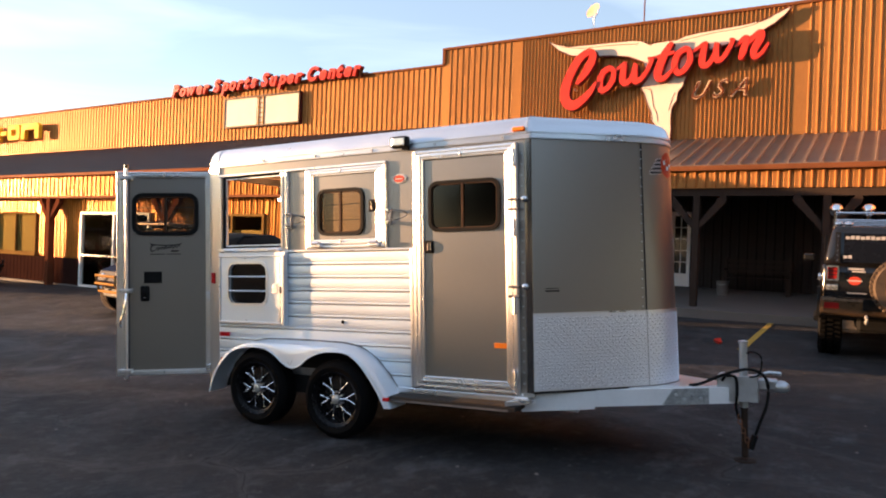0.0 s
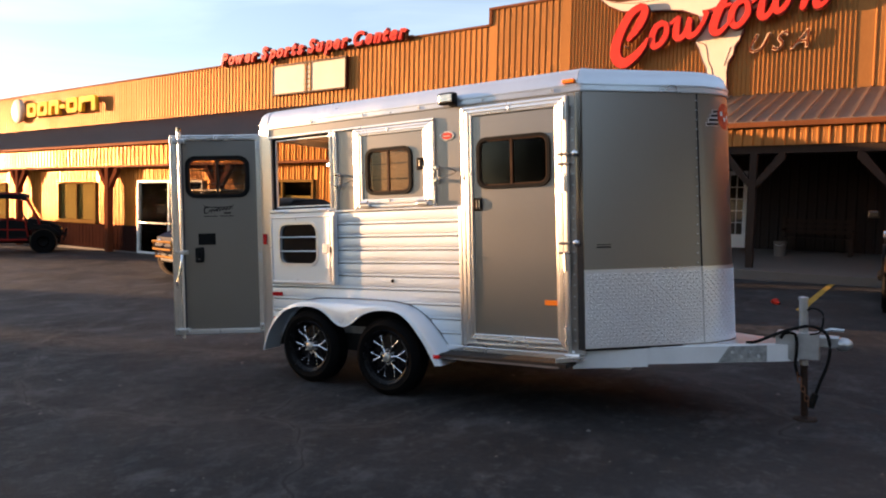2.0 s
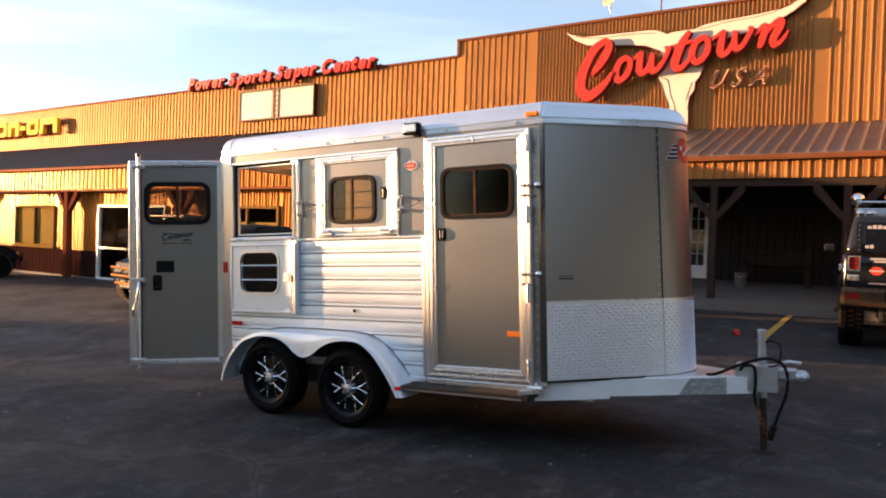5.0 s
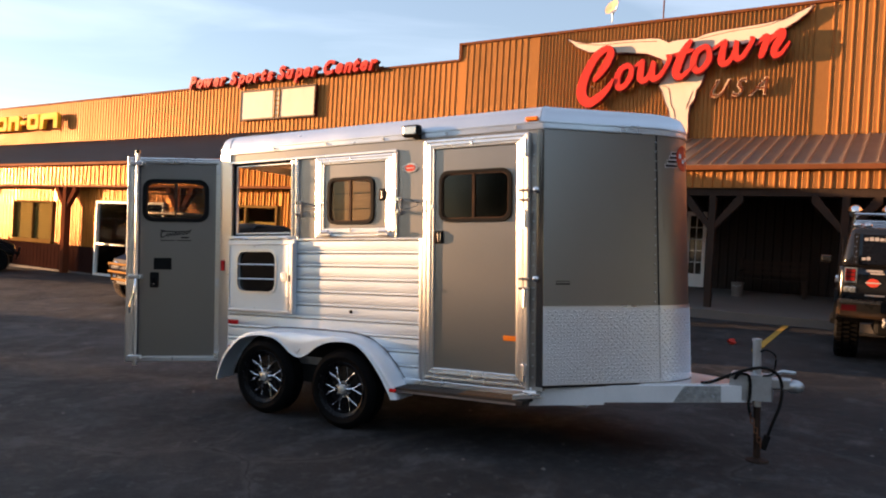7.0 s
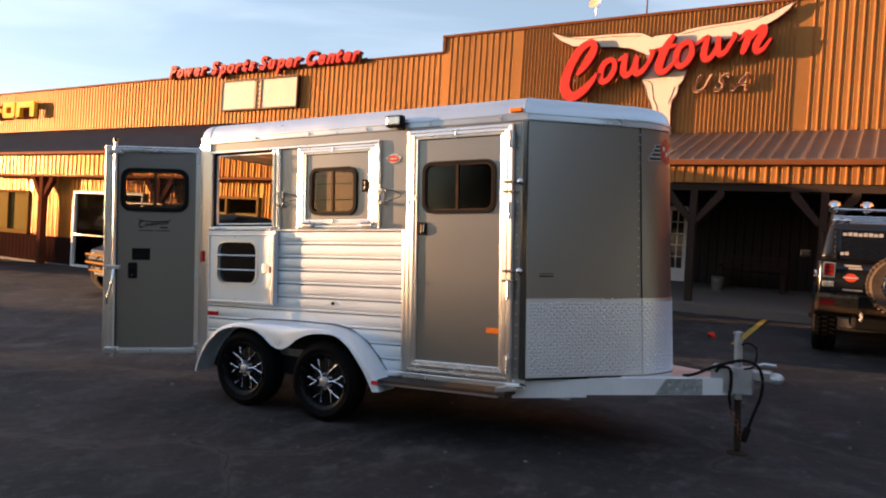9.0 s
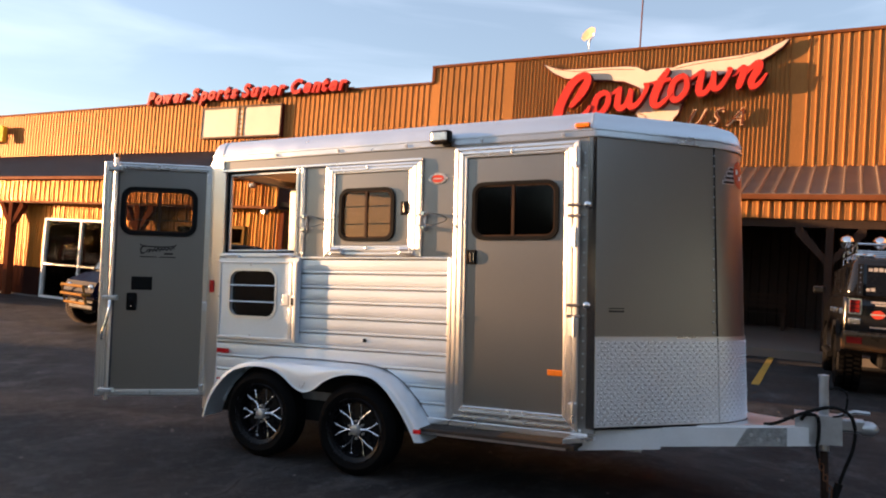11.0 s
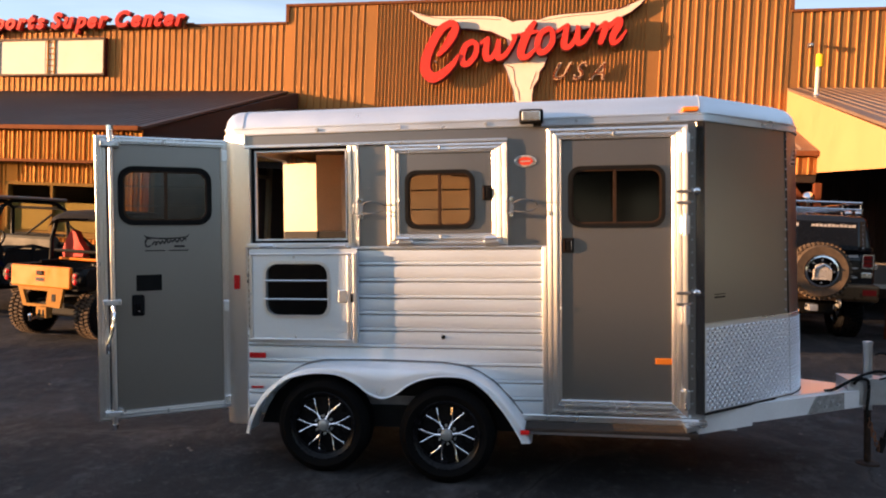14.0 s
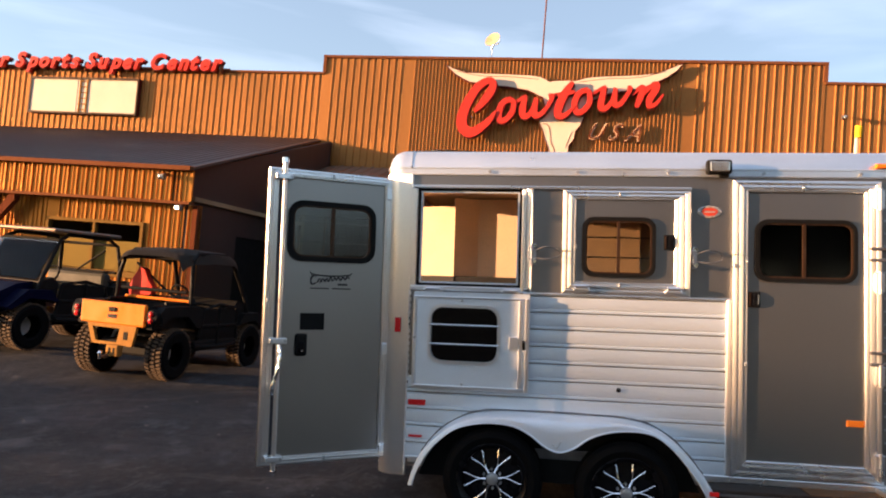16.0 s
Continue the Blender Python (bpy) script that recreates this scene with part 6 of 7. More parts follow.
def side_by_side(m, label, body, accent, roof_mat, roof_flat=False, cage="black", rack=True, wr=0.33, bench=False, rim="grey_rim"):
    """Two-seat utility vehicle; y runs forward from the tailgate, x to its right."""
    u = thing("utility_vehicle", label, "utility vehicle", m)
    for x in (-0.58, 0.58):
        knobby(pose(x, 0.48, wr, 0, 0, 0 if x < 0 else 180), wr, 0.27, 0.16, u, rim)
        knobby(pose(x, 2.42, wr, 0, 0, 0 if x < 0 else 180), wr, 0.25, 0.16, u, rim)
    part("chassis", B(-0.40, 0.40, 0.25, 2.85, 0.30, 0.48, bev=0.03), "black", u)
    part("floor_pan", B(-0.66, 0.66, 0.95, 2.05, 0.40, 0.50, bev=0.03), "black", u)
    part("cargo_bed", ring_box(-0.60, 0.60, 0.05, 0.95, 0.68, 0.98, 0.05), "black", u)
    tg = part("tailgate", B(-0.52, 0.52, -0.01, 0.05, 0.70, 0.985, bev=0.02), accent, u, "tailgate panel")
    part("gate_latch", B(-0.06, 0.06, -0.025, -0.01, 0.86, 0.92, bev=0.01), "black", tg)
    part("gate_label", B(-0.07, 0.07, -0.016, -0.011, 0.78, 0.83), "decal", tg)
    for x in (-0.60, 0.60):
        tl = part("tail_light_housing", lathe(bmesh.new(), [(0.0, -0.03), (0.085, -0.02), (0.10, 0.03), (0.10, 0.12)], (x, 0.03, 0.84), seg=18), "black", u, smooth=True)
        for dz in (0.035, -0.045):
            part("tail_light", dome(bmesh.new(), (x - 0.0, 0.0, 0.84 + dz), 0.036, 1, 0.5, 1), "red_lens", tl, smooth=True)
        part("rear_fender", prism(bmesh.new(), [(0.10, 0.74), (0.28, 0.84), (0.66, 0.84), (0.86, 0.70), (0.98, 0.68), (1.0, 0.92), (0.9, 0.98), (0.12, 0.97), (0.06, 0.90)], 0, x - 0.10 * (x < 0) - 0.03, x + 0.10 * (x > 0) + 0.03), "black", u)
        part("front_fender", prism(bmesh.new(), [(2.0, 0.68), (2.15, 0.86), (2.55, 0.86), (2.85, 0.62), (2.80, 0.58), (2.5, 0.74), (2.2, 0.72)], 0, x - 0.12, x + 0.12), body, u)
        part("rocker", T([(x * 1.08, 0.95, 0.42), (x * 1.12, 1.5, 0.40), (x * 1.08, 2.0, 0.42)], 0.035), cage, u)
        for pts in ([(1.02, 0.52), (1.10, 0.92), (1.5, 1.0), (1.95, 0.95), (2.02, 0.5)], [(1.05, 0.70), (1.98, 0.70)], [(1.5, 0.42), (1.5, 1.0)]):
            part("side_tube", T([(x * 1.12, y, z) for y, z in pts], 0.022), cage, u)
        part("side_door", prism(bmesh.new(), [(1.06, 0.56), (1.98, 0.56), (1.96, 0.90), (1.86, 0.96), (1.14, 0.92)], 0, x * 1.09 - .012, x * 1.09 + .012), "black", u, "dark moulded half door")
        part("side_skirt", prism(bmesh.new(), [(0.98, 0.42), (2.02, 0.42), (2.0, 0.62), (1.02, 0.60)], 0, x * 1.06 - .01, x * 1.06 + .01), "black", u)
        # roll cage hoop on this side
        s = 0.86 if x > 0 else -0.86
        part("cage_tube", T([(s * .74, 0.80, 0.95), (s * .73, 0.80, 1.3), (s * .68, 0.84, 1.58), (s * .64, 1.0, 1.69), (s * .60, 1.75, 1.70), (s * .64, 1.95, 1.60), (s * .74, 2.28, 1.02), (s * .74, 2.35, 0.8)], 0.032), cage, u, smooth=True)
        part("cage_tube", T([(s * .70, 0.98, 1.0), (s * .55, 0.45, 1.0)], 0.02), cage, u)
    for y, z in ((0.84, 1.60), (1.95, 1.60), (0.80, 1.15)):
        part("cross_tube", T([(-0.56, y, z), (0.56, y, z)], 0.024), cage, u)
    part("cage_tube", T([(-0.52, 1.03, 1.5), (0.3, 1.0, 1.0)], 0.018), cage, u)
    part("bed_rail", T([(-0.56, 0.9, 1.03), (0.56, 0.9, 1.03)], 0.02), accent if rack else "black", u)
    if bench:
        st = part("seat", B(-0.60, 0.60, 1.12, 1.58, 0.62, 0.78, bev=0.05), "seat", u)
        part("backrest", B(-0.60, 0.60, 0.92, 1.08, 0.80, 1.14, bev=0.06), "bench_grey", st, "padded grey green bench back")
    else:
        for x in (-0.30, 0.30):
            st = part("seat", B(x - 0.25, x + 0.25, 1.12, 1.58, 0.60, 0.74, bev=0.05), "seat", u)
            bm = bmesh.new()
            box(bm, x - 0.22, x + 0.22, -0.06, 0.06, 0.0, 0.36, bev=0.05)
            bm.transform(pose(0, 1.12, 0.72, 12, 0, 0))
            part("backrest", bm, "seat", st)
    part("dash", prism(bmesh.new(), [(1.98, 0.72), (2.3, 0.72), (2.3, 0.98), (2.05, 1.04), (1.96, 0.95)], 0, -0.62, 0.62), "black", u)
    part("steering_wheel", T([(-0.3 + .17 * math.cos(a), 1.86 - .09 * math.sin(a), 1.06 + .15 * math.sin(a)) for a in [i * math.pi / 8 for i in range(16)]], 0.016, seg=6, closed=True), "black", u, smooth=True)
    part("hood", prism(bmesh.new(), [(2.2, 0.70), (2.2, 0.98), (2.55, 0.94), (2.86, 0.80), (2.92, 0.62), (2.88, 0.50)], 0, -0.50, 0.50), body, u, smooth=False)
    for x in (-0.36, 0.36):
        part("head_light", dome(bmesh.new(), (x, 2.88, 0.70), 0.075, 1.2, 0.5, 0.8), "lamp_glass", u, smooth=True)
    guard = "tan_plate" if rack or bench else "black"
    part("brush_guard", T([(-0.36, 2.95, 0.42), (-0.36, 3.02, 0.72), (0.36, 3.02, 0.72), (0.36, 2.95, 0.42), (-0.36, 2.95, 0.42)], 0.026), guard, u)
    part("brush_guard", T([(-0.40, 2.90, 0.58), (-0.36, 3.02, 0.57), (0.36, 3.02, 0.57), (0.40, 2.90, 0.58)], 0.024), guard, u)
    if roof_flat:
        part("roof", B(-0.66, 0.66, 0.85, 2.15, 1.72, 1.77, bev=0.02), roof_mat, u, "flat roof panel")
    else:
        bm = bmesh.new()
        rows = []
        for y, z, wd in ((0.74, 1.62, 0.86), (0.80, 1.68, 0.90), (0.92, 1.725, 0.94), (1.4, 1.76, 1.0), (1.9, 1.75, 1.0), (2.08, 1.69, 0.96)):
            rows.append([bm.verts.new((x * wd, y - 0.10 * abs(x) / 0.66, z - (0.02 * (abs(x) / 0.6) ** 2 if abs(x) < 0.5 else 0.06 if abs(x) < 0.62 else 0.19))) for x in (-0.66, -0.58, -0.42, 0, 0.42, 0.58, 0.66)])
        for a, b in zip(rows, rows[1:]):
            for i in range(6):
                bm.faces.new((a[i], a[i + 1], b[i + 1], b[i]))
        bmesh.ops.solidify(bm, geom=bm.faces[:], thickness=0.03)
        part("roof", bm, roof_mat, u, "moulded black roof", smooth=True)
    ws = part("windscreen", prism(bmesh.new(), [(2.0, 1.58), (2.01, 1.59), (2.33, 1.02), (2.32, 1.01)], 0, -0.58, 0.58), "screen", u, "clear windscreen")
    ws.visible_shadow = False
    tan = "tan_plate" if rack else "black"
    bp_ = part("bumper_frame", ring(bmesh.new(), [(-0.40, 0.70), (-0.30, 0.44), (0.34, 0.44), (0.40, 0.70)], [(-0.31, 0.655), (-0.24, 0.475), (0.10, 0.475), (0.13, 0.655)], 0.0, 0.05), tan, u, "plate steel bumper frame")
    part("bumper_slot", B(0.20, 0.27, -0.004, 0.052, 0.52, 0.62, bev=0.004), "black", bp_)
    part("hitch", B(-0.02, 0.17, -0.05, 0.06, 0.30, 0.45, bev=0.015), "tan_plate" if rack else "steel", u)
    for x in (0.04, 0.11):
        part("hitch_slot", B(x - .014, x + .014, -0.056, -0.048, 0.33, 0.41, bev=0.004), "black", u)
    part("hitch_ball", lathe(bmesh.new(), [(0.02, 0), (0.02, 0.05), (0.034, 0.075), (0.02, 0.1), (0, 0.105)], (-0.06, -0.10, 0.26), "z", 12), "chrome", u, smooth=True)
    part("drawbar", T([(0.05, 0.0, 0.33), (-0.06, -0.10, 0.28)], 0.022, seg=6), "rust", u)
    for x in (-0.5, 0.5):
        part("trailing_arm", T([(x * .4, 0.9, 0.4), (x, 0.5, 0.36)], 0.03), "black", u)
        part("shock", T([(x * .7, 0.62, 0.72), (x * .85, 0.5, 0.4)], 0.035), "steel", u)
    return u


def ring_box(x0, x1, y0, y1, z0, z1, w):
    """An open-topped tray."""
    bm = bmesh.new()
    box(bm, x0, x1, y0, y1, z0, z0 + w)
    box(bm, x0, x0 + w, y0, y1, z0 + w, z1)
    box(bm, x1 - w, x1, y0, y1, z0 + w, z1)
    box(bm, x0 + w, x1 - w, y1 - w, y1, z0 + w, z1)
    return bm


def on_ground(x, y, rz):
    return pose(x, y, ground_z(x, y), 0, 0, rz)


ov = side_by_side(on_ground(-5.37, 3.66, -8), "orange and black side-by-side utility vehicle seen from its tailgate", "black", "orange", "dusty_black", wr=0.34)
ov.scale = (0.98, 0.96, 1.03)
# red bag resting against the seat back
part("safety_flag", prism(bmesh.new(), [(-0.50, 1.05), (-0.14, 1.07), (-0.10, 1.16), (-0.20, 1.27), (-0.28, 1.42), (-0.36, 1.45), (-0.46, 1.30), (-0.53, 1.14)], 1, 0.90, 1.02), "sign_red", ov, "red bag on the seat back")
bv = side_by_side(on_ground(-7.93, 7.9, 169), "dark blue utility vehicle with a dark flat roof", "blue", "black", "awnmetal", roof_flat=True, rack=False, bench=True)
bv.scale = (1.12, 1.1, 1.1)
rv = side_by_side(on_ground(-21.2, 6.2, -32), "red caged black side-by-side parked by the wing", "black", "black", "black", cage="dark_red", rack=False, wr=0.36, rim="black")
rv.scale = (1.1, 1.1, 1.15)


def suv(m):
    """Boxy black off-roader seen from behind; y runs forward from the rear door."""
    s = thing("off_road_car", "black boxy off-road car with roof rack lamps and rear spare wheel", "car", m)
    hull = prism(bmesh.new(), [(0.0, 0.70), (0.0, 1.46), (3.3, 1.46), (3.4, 1.38), (4.6, 1.30), (4.7, 1.05), (4.7, 0.60), (4.35, 0.60), (4.25, 0.85), (3.95, 1.0), (3.55, 1.0), (3.25, 0.85), (3.15, 0.55), (1.45, 0.55), (1.35, 0.85), (1.05, 1.0), (0.65, 1.0), (0.35, 0.85), (0.25, 0.60)], 0, -1.02, 1.02)
    corner = [e for e in hull.edges if all(abs(v.co.y) < 1e-4 and abs(abs(v.co.x) - 1.02) < 1e-4 for v in e.verts)]
    bmesh.ops.bevel(hull, geom=corner, offset=0.13, segments=6, affect="EDGES", profile=0.5)
    bmesh.ops.bevel(hull, geom=[e for e in hull.edges if min(v.co.z for v in e.verts) > 1.2 and e.calc_face_angle(0) > 0.5], offset=0.03, segments=2, affect="EDGES", profile=0.5)
    part("body", hull, "bodyblack", s, "gloss black body", smooth=True)
    bm = bmesh.new()
    lo = [(-1.0, 0.02, 1.45), (1.0, 0.02, 1.45), (1.0, 3.3, 1.45), (-1.0, 3.3, 1.45)]
    hi = [(-0.88, 0.12, 2.06), (0.88, 0.12, 2.06), (0.88, 2.85, 2.06), (-0.88, 2.85, 2.06)]
    v = [bm.verts.new(p) for p in lo + hi]
    for q in ((0, 1, 2, 3), (4, 7, 6, 5), (0, 4, 5, 1), (1, 5, 6, 2), (2, 6, 7, 3), (3, 7, 4, 0)):
        bm.faces.new([v[i] for i in q])
    bmesh.ops.bevel(bm, geom=bm.edges[:], offset=0.10, segments=4, affect="EDGES", profile=0.5)
    part("cabin", bm, "bodyblack", s, smooth=True)
    back = lambda z, o=0.0: 0.02 + 0.10 * (z - 1.45) / 0.61 - o             # rear face of the cabin at a height
    def on_back(x0, x1, z0, z1, o, th=0.008):
        """A plate on the leaning rear face."""
        bm = bmesh.new()
        vs = [bm.verts.new((x, back(z, o + d), z)) for d in (0.0, th) for x, z in ((x0, z0), (x1, z0), (x1, z1), (x0, z1))]
        for q in ((0, 1, 2, 3), (7, 6, 5, 4), (0, 4, 5, 1), (1, 5, 6, 2), (2, 6, 7, 3), (3, 7, 4, 0)):
            bm.faces.new([vs[i] for i in q])
        return bm
    part("rear_window", on_back(-0.72, 0.72, 1.50, 1.95, 0.001), "rimblack", s, "dark rear window")
    for x in (-0.80, 0.80):
        rivets = part("window_trim", on_back(x - 0.035, x + 0.035, 1.49, 1.96, 0.001, 0.012), "black", s, "riveted black window trim")
        for k in range(6):
            z = 1.53 + k * 0.075
            part("trim_rivet", dome(bmesh.new(), (x, back(z, 0.014), z), 0.010, seg=6), "chrome", rivets)
    for x in (-1, 1):
        for y0, y1 in ((0.34, 1.15), (1.28, 2.0), (2.1, 2.75)):
            part("side_window", prism(bmesh.new(), [(y0, 1.55), (y1, 1.55), (y1 - .04, 1.92), (y0 + .04, 1.92)], 0, x * 0.955 - .02, x * 0.955 + .02), "rimblack", s)
        part("flare", prism(bmesh.new(), [(0.2, 0.62), (0.30, 0.90), (0.6, 1.08), (1.1, 1.08), (1.4, 0.90), (1.5, 0.56), (1.4, 0.56), (1.3, 0.84), (1.05, 1.0), (0.65, 1.0), (0.38, 0.84), (0.28, 0.62)], 0, x * 1.02 - .04, x * 1.02 + .04), "black", s)
        t = part("tail_light", B(x * 0.86 - .065, x * 0.86 + .065, -0.02, 0.04, 1.235, 1.42, bev=0.015), "tail_lens", s, "dark red tail light")
        part("light_guard", ring(bmesh.new(), rr(x * .86 - .085, x * .86 + .085, 1.21, 1.44, .02, 2), rr(x * .86 - .068, x * .86 + .068, 1.23, 1.42, .02, 2), -0.04, -0.02), "chrome", t)
        for z in (1.30, 1.36):
            part("guard_bar", T([(x * .86 - .08, -0.032, z), (x * .86 + .08, -0.032, z)], 0.007, seg=6), "black", t)
        part("reverse_light", B(x * 0.86 - .08, x * 0.86 + .08, -0.012, 0.04, 1.06, 1.15, bev=0.012), "lamp_glass", s)
        part("mirror", B(x * 1.22 - .10, x * 1.22 + .10, 2.55, 2.64, 1.50, 1.64, bev=0.035), "bodyblack", s)
        part("bumper_reflector", B(x * 0.86 - .10, x * 0.86 + .10, -0.17, -0.15, 0.79, 0.88), "tail_lens", s)
        part("side_step", T([(x * 1.06, 1.5, 0.50), (x * 1.06, 3.1, 0.50)], 0.05), "black", s)
        for y in (0.14, 1.22, 2.05):
            part("door_hinge", B(x * 1.03 - .03, x * 1.03 + .03, y - .04, y + .04, 1.20, 1.28, bev=0.01), "chrome", s)
        part("tow_hook", T(smooth_line([(x * 0.40, -0.12, 0.62), (x * 0.40, -0.24, 0.60), (x * 0.40, -0.27, 0.66), (x * 0.40, -0.20, 0.70), (x * 0.40, -0.14, 0.68)]), 0.022, seg=7), "grey_rim", s, smooth=True)
    part("rear_bumper", B(-1.02, 1.02, -0.16, 0.10, 0.68, 0.96, bev=0.05), "bumper_bronze", s, "dusty bronze rear bumper")
    part("bumper_pad", B(-0.45, 0.45, -0.175, -0.15, 0.78, 0.955, bev=0.02), "black", s)
    part("hitch", B(-0.06, 0.06, -0.32, -0.1, 0.52, 0.62), "steel", s)
    part("tank", B(-0.5, 0.5, 0.25, 1.3, 0.42, 0.66, bev=0.05), "black", s)
    for x in (-0.86, 0.86):
        for y in (0.85, 3.75):
            knobby(pose(x, y, 0.46, 0, 0, 0 if x < 0 else 180), 0.46, 0.32, 0.25, s, "chrome", tread="rubber")
    sp = knobby(pose(0.08, -0.20, 1.15, 0, 0, -90), 0.44, 0.29, 0.25, s, "rimblack", "dusty_tread")
    sp.name = "spare_wheel"
    part("rim_ring", lathe(bmesh.new(), [(0.25, -0.16), (0.222, -0.165), (0.212, -0.12), (0.25, -0.12), (0.25, -0.16)], (0, 0, 0), seg=24, cap=False), "chrome", sp, smooth=True)
    for i in range(8):
        a = i * math.pi / 4
        part("lug_bolt", lathe(bmesh.new(), [(0.020, -0.14), (0.020, -0.10)], (0.178 * math.cos(a), 0, 0.178 * math.sin(a)), seg=8), "chrome", sp)
    part("spare_plate", prism(bmesh.new(), [(-0.13, -0.13), (0.13, -0.13), (0.14, 0.0), (0.09, 0.10), (0.0, 0.13), (-0.09, 0.10), (-0.14, 0.0)], 1, -0.19, -0.15), "badge_silver", sp, "dull metal plate bolted on the spare wheel")
    part("plate_bracket", T([(-0.12, -0.195, -0.10), (-0.12, -0.20, 0.04), (0.0, -0.20, 0.11), (0.12, -0.20, 0.04)], 0.012, seg=6), "chrome", sp)
    # rack with lamps along the front
    for x in (-0.84, 0.84):
        for z in (2.16, 2.27):
            part("rack_rail", T([(x, 0.30, z), (x, 2.8, z)], 0.020), "chrome", s)
        for y in (0.32, 1.1, 1.9, 2.78):
            part("rack_foot", T([(x, y, 2.03), (x, y, 2.27)], 0.016, seg=6), "chrome", s)
    for y in (0.30, 2.8):
        part("rack_bar", T([(-0.84, y, 2.27), (0.84, y, 2.27)], 0.020, seg=6), "chrome", s)
    for y in (0.30, 0.8, 1.3, 1.8, 2.3, 2.8):
        part("rack_bar", T([(-0.84, y, 2.16), (0.84, y, 2.16)], 0.016, seg=6), "chrome", s)
    for x in (-0.80, -0.27, 0.27, 0.80):
        l = part("rack_lamp", lathe(bmesh.new(), [(0.0, -0.12), (0.06, -0.10), (0.105, -0.03), (0.125, 0.03), (0.12, 0.06), (0.0, 0.065)], (x, 2.78, 2.47), seg=20), "chrome", s, "round chrome roof lamp", smooth=True)
        part("lamp_stem", T([(x, 2.78, 2.26), (x, 2.78, 2.38)], 0.02, seg=6), "black", l)
    for x, y in ((-0.80, 0.30), (-0.66, 0.34), (0.66, 0.34), (0.80, 0.30)):
        part("marker_lamp", dome(bmesh.new(), (x, y, 2.10), 0.05, 1.3, 1, 0.8), "chrome", s, smooth=True)
    # writing too private or too small to read: plain bars
    for x0, x1, z, h in ((-0.70, -0.16, 1.855, 0.055), (0.02, 0.70, 1.86, 0.045), (-0.72, -0.60, 1.56, 0.05)):
        n_ = max(2, int((x1 - x0) / 0.06))
        for i in range(n_):
            a = lerp(x0, x1, i / n_)
            part("lettering_bar", on_back(a, a + (x1 - x0) / n_ * 0.8, z, z + h * (1.0 if i % 3 else 0.8), 0.009, 0.004), "decal_grey", s)
    for x0, x1, z, h in ((-0.66, -0.44, 1.385, 0.03), (-0.60, -0.42, 1.35, 0.025), (-0.66, -0.40, 1.02, 0.022), (0.58, 0.72, 1.38, 0.04), (0.56, 0.72, 1.20, 0.022), (0.56, 0.72, 1.05, 0.024)):
        part("sticker_bar", B(x0, x1, -0.006, 0.004, z, z + h), "decal_grey", s)
    st = part("sticker", lathe(bmesh.new(), [(0.085, -0.008), (0.085, 0.0)], (0, 0, 0), seg=20), "badge_red", s, "round red sticker")
    st.matrix_basis = pose(-0.56, 0, 1.22) @ Matrix.Diagonal((1, 1, 0.75, 1))
    part("sticker_mark", B(-0.10, 0.10, -0.012, -0.008, -0.014, 0.014), "decal_grey", st)
    return s


suv(on_ground(5.57, 7.35, 0))

# flat trailer with pale sides parked beyond, under the canopy
ft = thing("utility_trailer", "low pale grey utility trailer under the canopy", "trailer", on_ground(9.6, 12.2, -8))
part("deck", B(-1.6, 1.6, -0.9, 0.9, 0.55, 0.64), "steel", ft)
for y in (-0.9, 0.86):
    part("side_board", B(-1.6, 1.6, y, y + 0.04, 0.64, 1.05, bev=0.008), "concrete", ft)
part("end_board", B(-1.6, -1.56, -0.86, 0.86, 0.64, 1.05), "decal_white", ft)
for y in (-1.0, 1.0):
    wheel_at(pose(0, y, 0.33, 0, 0, 0 if y < 0 else 180), 0.33, 0.20, 0.2, "grey_rim", spokes=False, parent=ft)
part("tongue", B(-2.6, -1.6, -0.05, 0.05, 0.5, 0.6), "steel", ft)

# crumpled red rag on the lot
rg = bmesh.new()
bmesh.ops.create_icosphere(rg, subdivisions=2, radius=0.10)
for v in rg.verts:
    v.co *= 0.7 + 0.6 * noise.noise(v.co * 14)
    v.co.z = max(v.co.z * 0.7 + 0.05, 0.0)
rag = tagged(part("rag", rg, "sign_red", None, smooth=True), "small crumpled red rag lying on the asphalt", "rag")
rag.matrix_world = on_ground(3.0, 8.2, 20)


# ---- unseen trees round the lot, for shade and reflections ----
def leaf_material():
    return material("evergreen_leaves", (0.032, 0.030, 0.015), 0.9, 0, 0.3, 1.5, 12, 0, spec=0.0)


M["leaf"] = leaf_material()
M["bark"] = material("bark", (0.10, 0.075, 0.055), 0.9, 0, 0.3, 3, 25, 0.5, 0.05, (1, 1, 0.25))


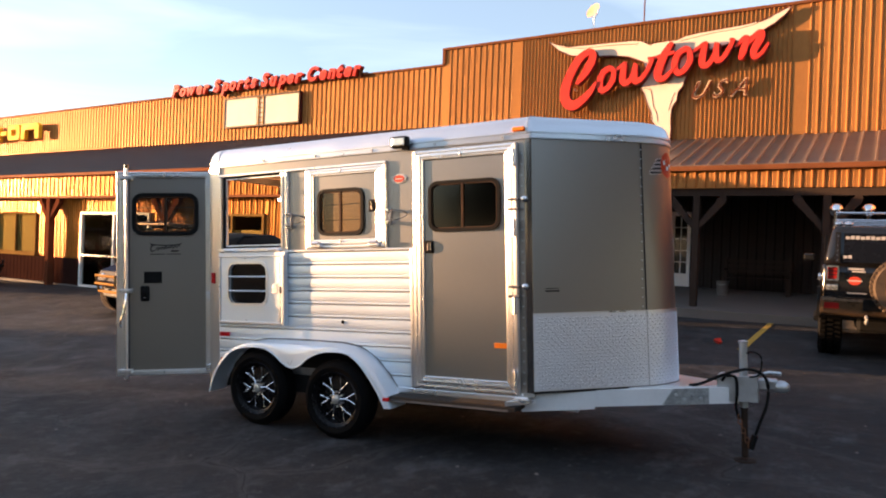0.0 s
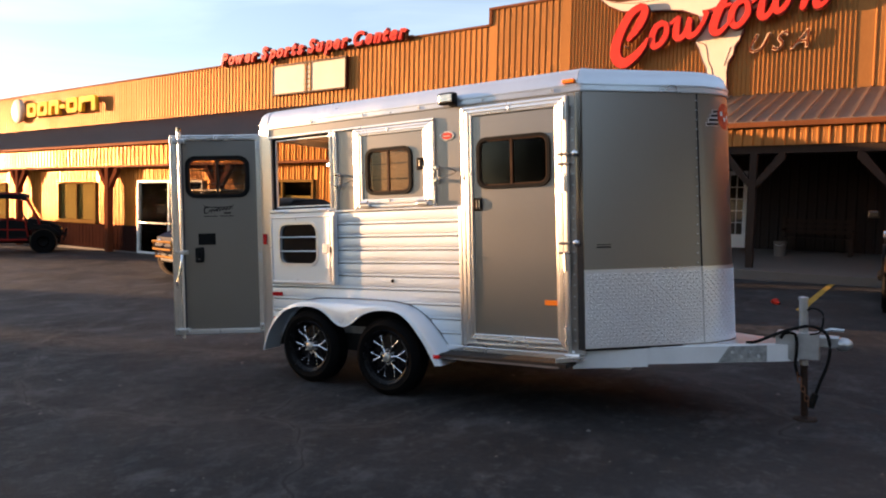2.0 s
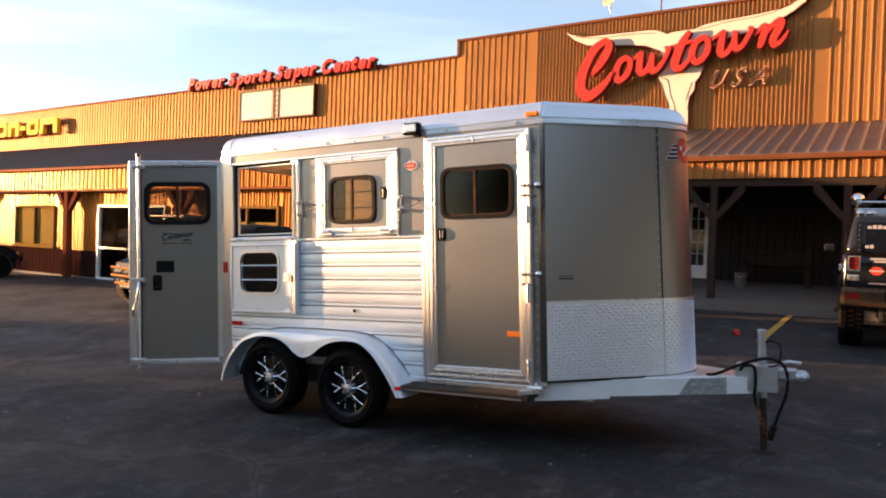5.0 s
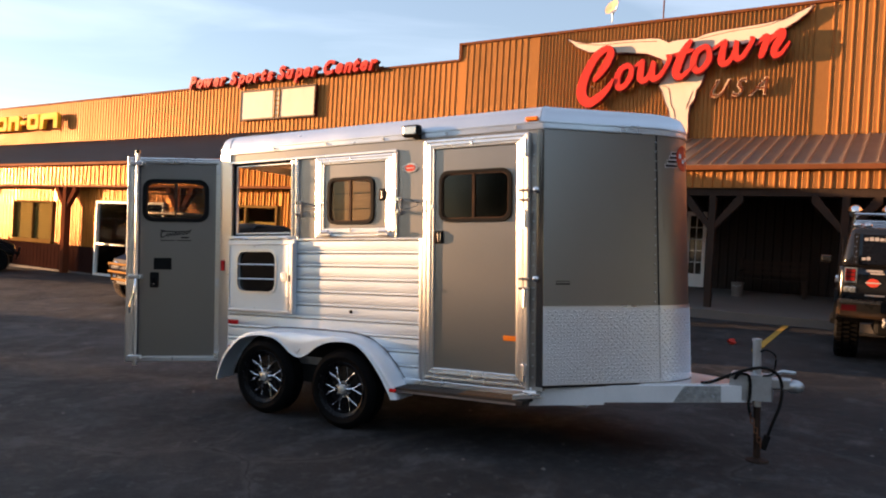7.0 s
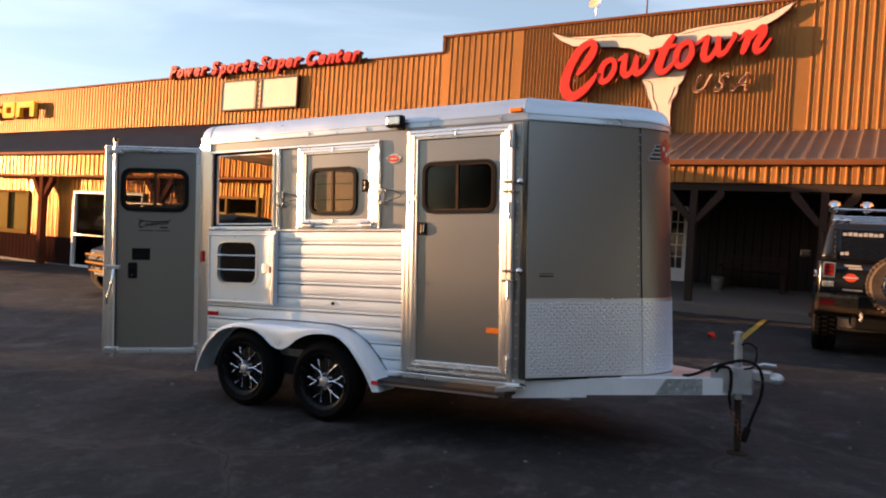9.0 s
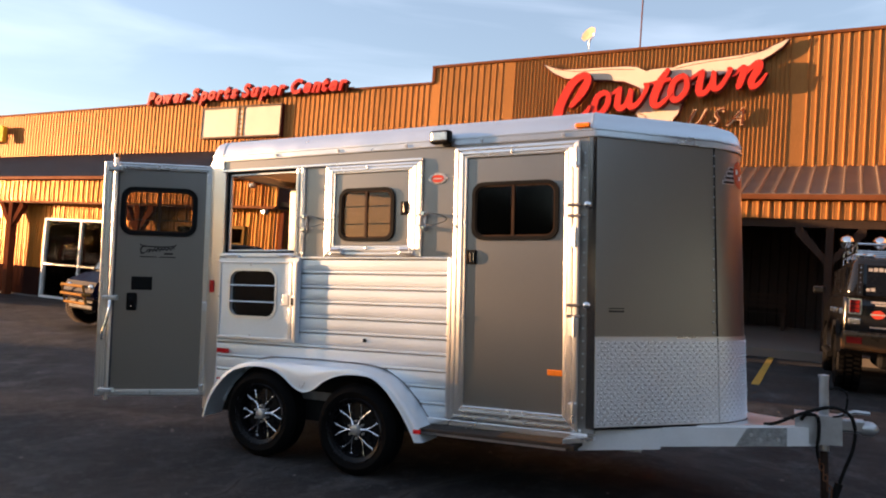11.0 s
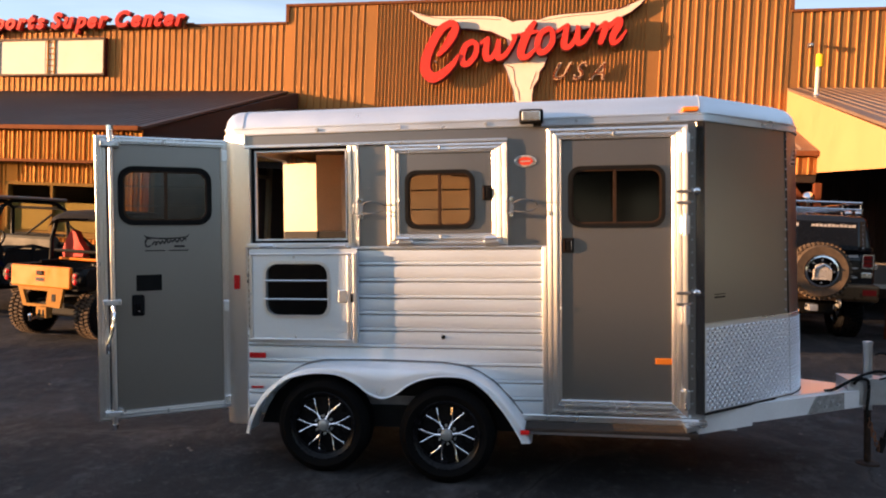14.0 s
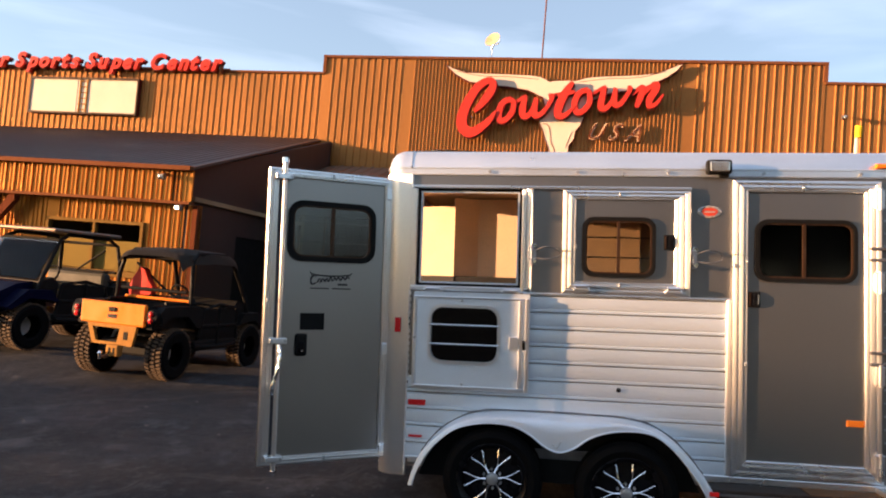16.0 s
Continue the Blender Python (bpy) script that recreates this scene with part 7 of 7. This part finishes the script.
def tree(height, seed, m):
    rnd = random.Random(seed)
    t = thing("tree", "tall leafy tree out of view, added for shade and reflections", "tree", m, group="trees round the lot")
    bm = bmesh.new()
    tube(bm, [(0, 0, -0.3), (0.05, 0, height * .2), (rnd.uniform(-.2, .2), rnd.uniform(-.2, .2), height * .55), (0, 0, height * .9)], [0.30, 0.22, 0.14, 0.04], seg=8)
    tips = []
    for k in range(11):
        z = height * rnd.uniform(.22, .8)
        a = rnd.uniform(0, 6.28)
        L = height * rnd.uniform(.16, .28) * (1.15 - z / height * .6)
        e = Vector((L * math.cos(a), L * math.sin(a), z + L * .55))
        tube(bm, [(0, 0, z), tuple(Vector((0, 0, z)).lerp(e, .5) + Vector((0, 0, -.1))), tuple(e)], [0.09, 0.06, 0.02], seg=5)
        tips.append(e)
    tips += [Vector((rnd.uniform(-.4, .4), rnd.uniform(-.4, .4), height * f)) for f in (.5, .65, .8, .92)]
    part("trunk", bm, "bark", t, smooth=True)
    verts, faces = [], []
    for c in tips:
        rad = height * rnd.uniform(.10, .17)
        for i in range(150):
            d = Vector((rnd.gauss(0, 1), rnd.gauss(0, 1), rnd.gauss(0, .8)))
            p = c + d.normalized() * rad * rnd.random() ** .5
            q = Euler((rnd.uniform(0, 6), rnd.uniform(0, 6), rnd.uniform(0, 6))).to_matrix()
            w = rnd.uniform(.14, .30)
            o = len(verts)
            verts += [tuple(p + q @ Vector(v)) for v in ((-w, 0, 0), (0, -w * .5, .04), (w, 0, 0), (0, w * .5, .04))]
            faces.append((o, o + 1, o + 2, o + 3))
    me = bpy.data.meshes.new("crown")
    me.from_pydata(verts, [], faces)
    me.materials.append(M["leaf"])
    c = new("crown", me)
    c.parent = t
    tagged(c, kind="stuff")
    return t


kinds = [tree(9.0, s, pose(-64, -60 - s * 6, ground_z(-64, -30))) for s in range(4)]


def copy_scaled(k, x, y, h):
    c = copy_thing(kinds[k % 4], pose(x, y, ground_z(x, y), 0, 0, (k * 77) % 360))
    c.scale = (h / 9.0,) * 3
    return c


# unseen line to the west, lower towards the building, heights set to cast the shade
rnd = random.Random(5)
for k in range(13):
    w = 16.5 - k * 2.6                                   # across the sun's way
    h = 3.8 if w < -12 else 6.8 if w < -4.0 else 5.7 if w < 2.5 else 3.1 if w < 5 else 2.4 if w < 7 else 4.6 if 10 < w < 12.5 else 3.6 if w < 15 else 3.1
    x = -64 + rnd.uniform(-3, 3)
    y = (w + 0.222 * x) / 0.975
    copy_scaled(k, x, y, h * rnd.uniform(.98, 1.03))
for k in range(11):                                     # and east of it, added to darken what the nose reflects
    copy_scaled(k + 1, 33 + rnd.uniform(-3, 3), -7 + k * 2.8, rnd.uniform(13, 16))
# another line behind the lot to the south, tall for dark reflections
for k in range(22):
    copy_scaled(k + 3, -22 + k * 2.5 + rnd.uniform(-1.5, 1.5), -56 + rnd.uniform(-4, 3), rnd.uniform(10, 13) if k < 6 else rnd.uniform(17, 21))
for k in range(20):                                     # the unseen line goes on round the corner of the lot
    copy_scaled(k, lerp(36, 58, k / 19) + rnd.uniform(-2, 2), lerp(-58, -10, k / 19) + rnd.uniform(-1, 1), rnd.uniform(7, 10.5))

# loose grit and flecks on the lot
rnd = random.Random(11)
verts, faces = [], []
for k in range(420):
    x, y = rnd.uniform(-7, 9), rnd.uniform(-4.5, 9)
    r = rnd.choice((0.006, 0.008, 0.010, 0.014, 0.02))
    z = ground_z(x, y)
    a = rnd.uniform(0, 6.28)
    o = len(verts)
    for i in range(5):
        t = a + i * 1.2566
        q = r * rnd.uniform(.6, 1.2)
        verts.append((x + q * math.cos(t), y + q * math.sin(t), z))
    verts.append((x, y, z + r * .6))
    faces += [(o + i, o + (i + 1) % 5, o + 5) for i in range(5)]
me = bpy.data.meshes.new("grit")
me.from_pydata(verts, [], faces)
me.materials.append(M["concrete"])
tagged(new("grit", me), "loose pale grit scattered over the asphalt", "gravel", kind="stuff")
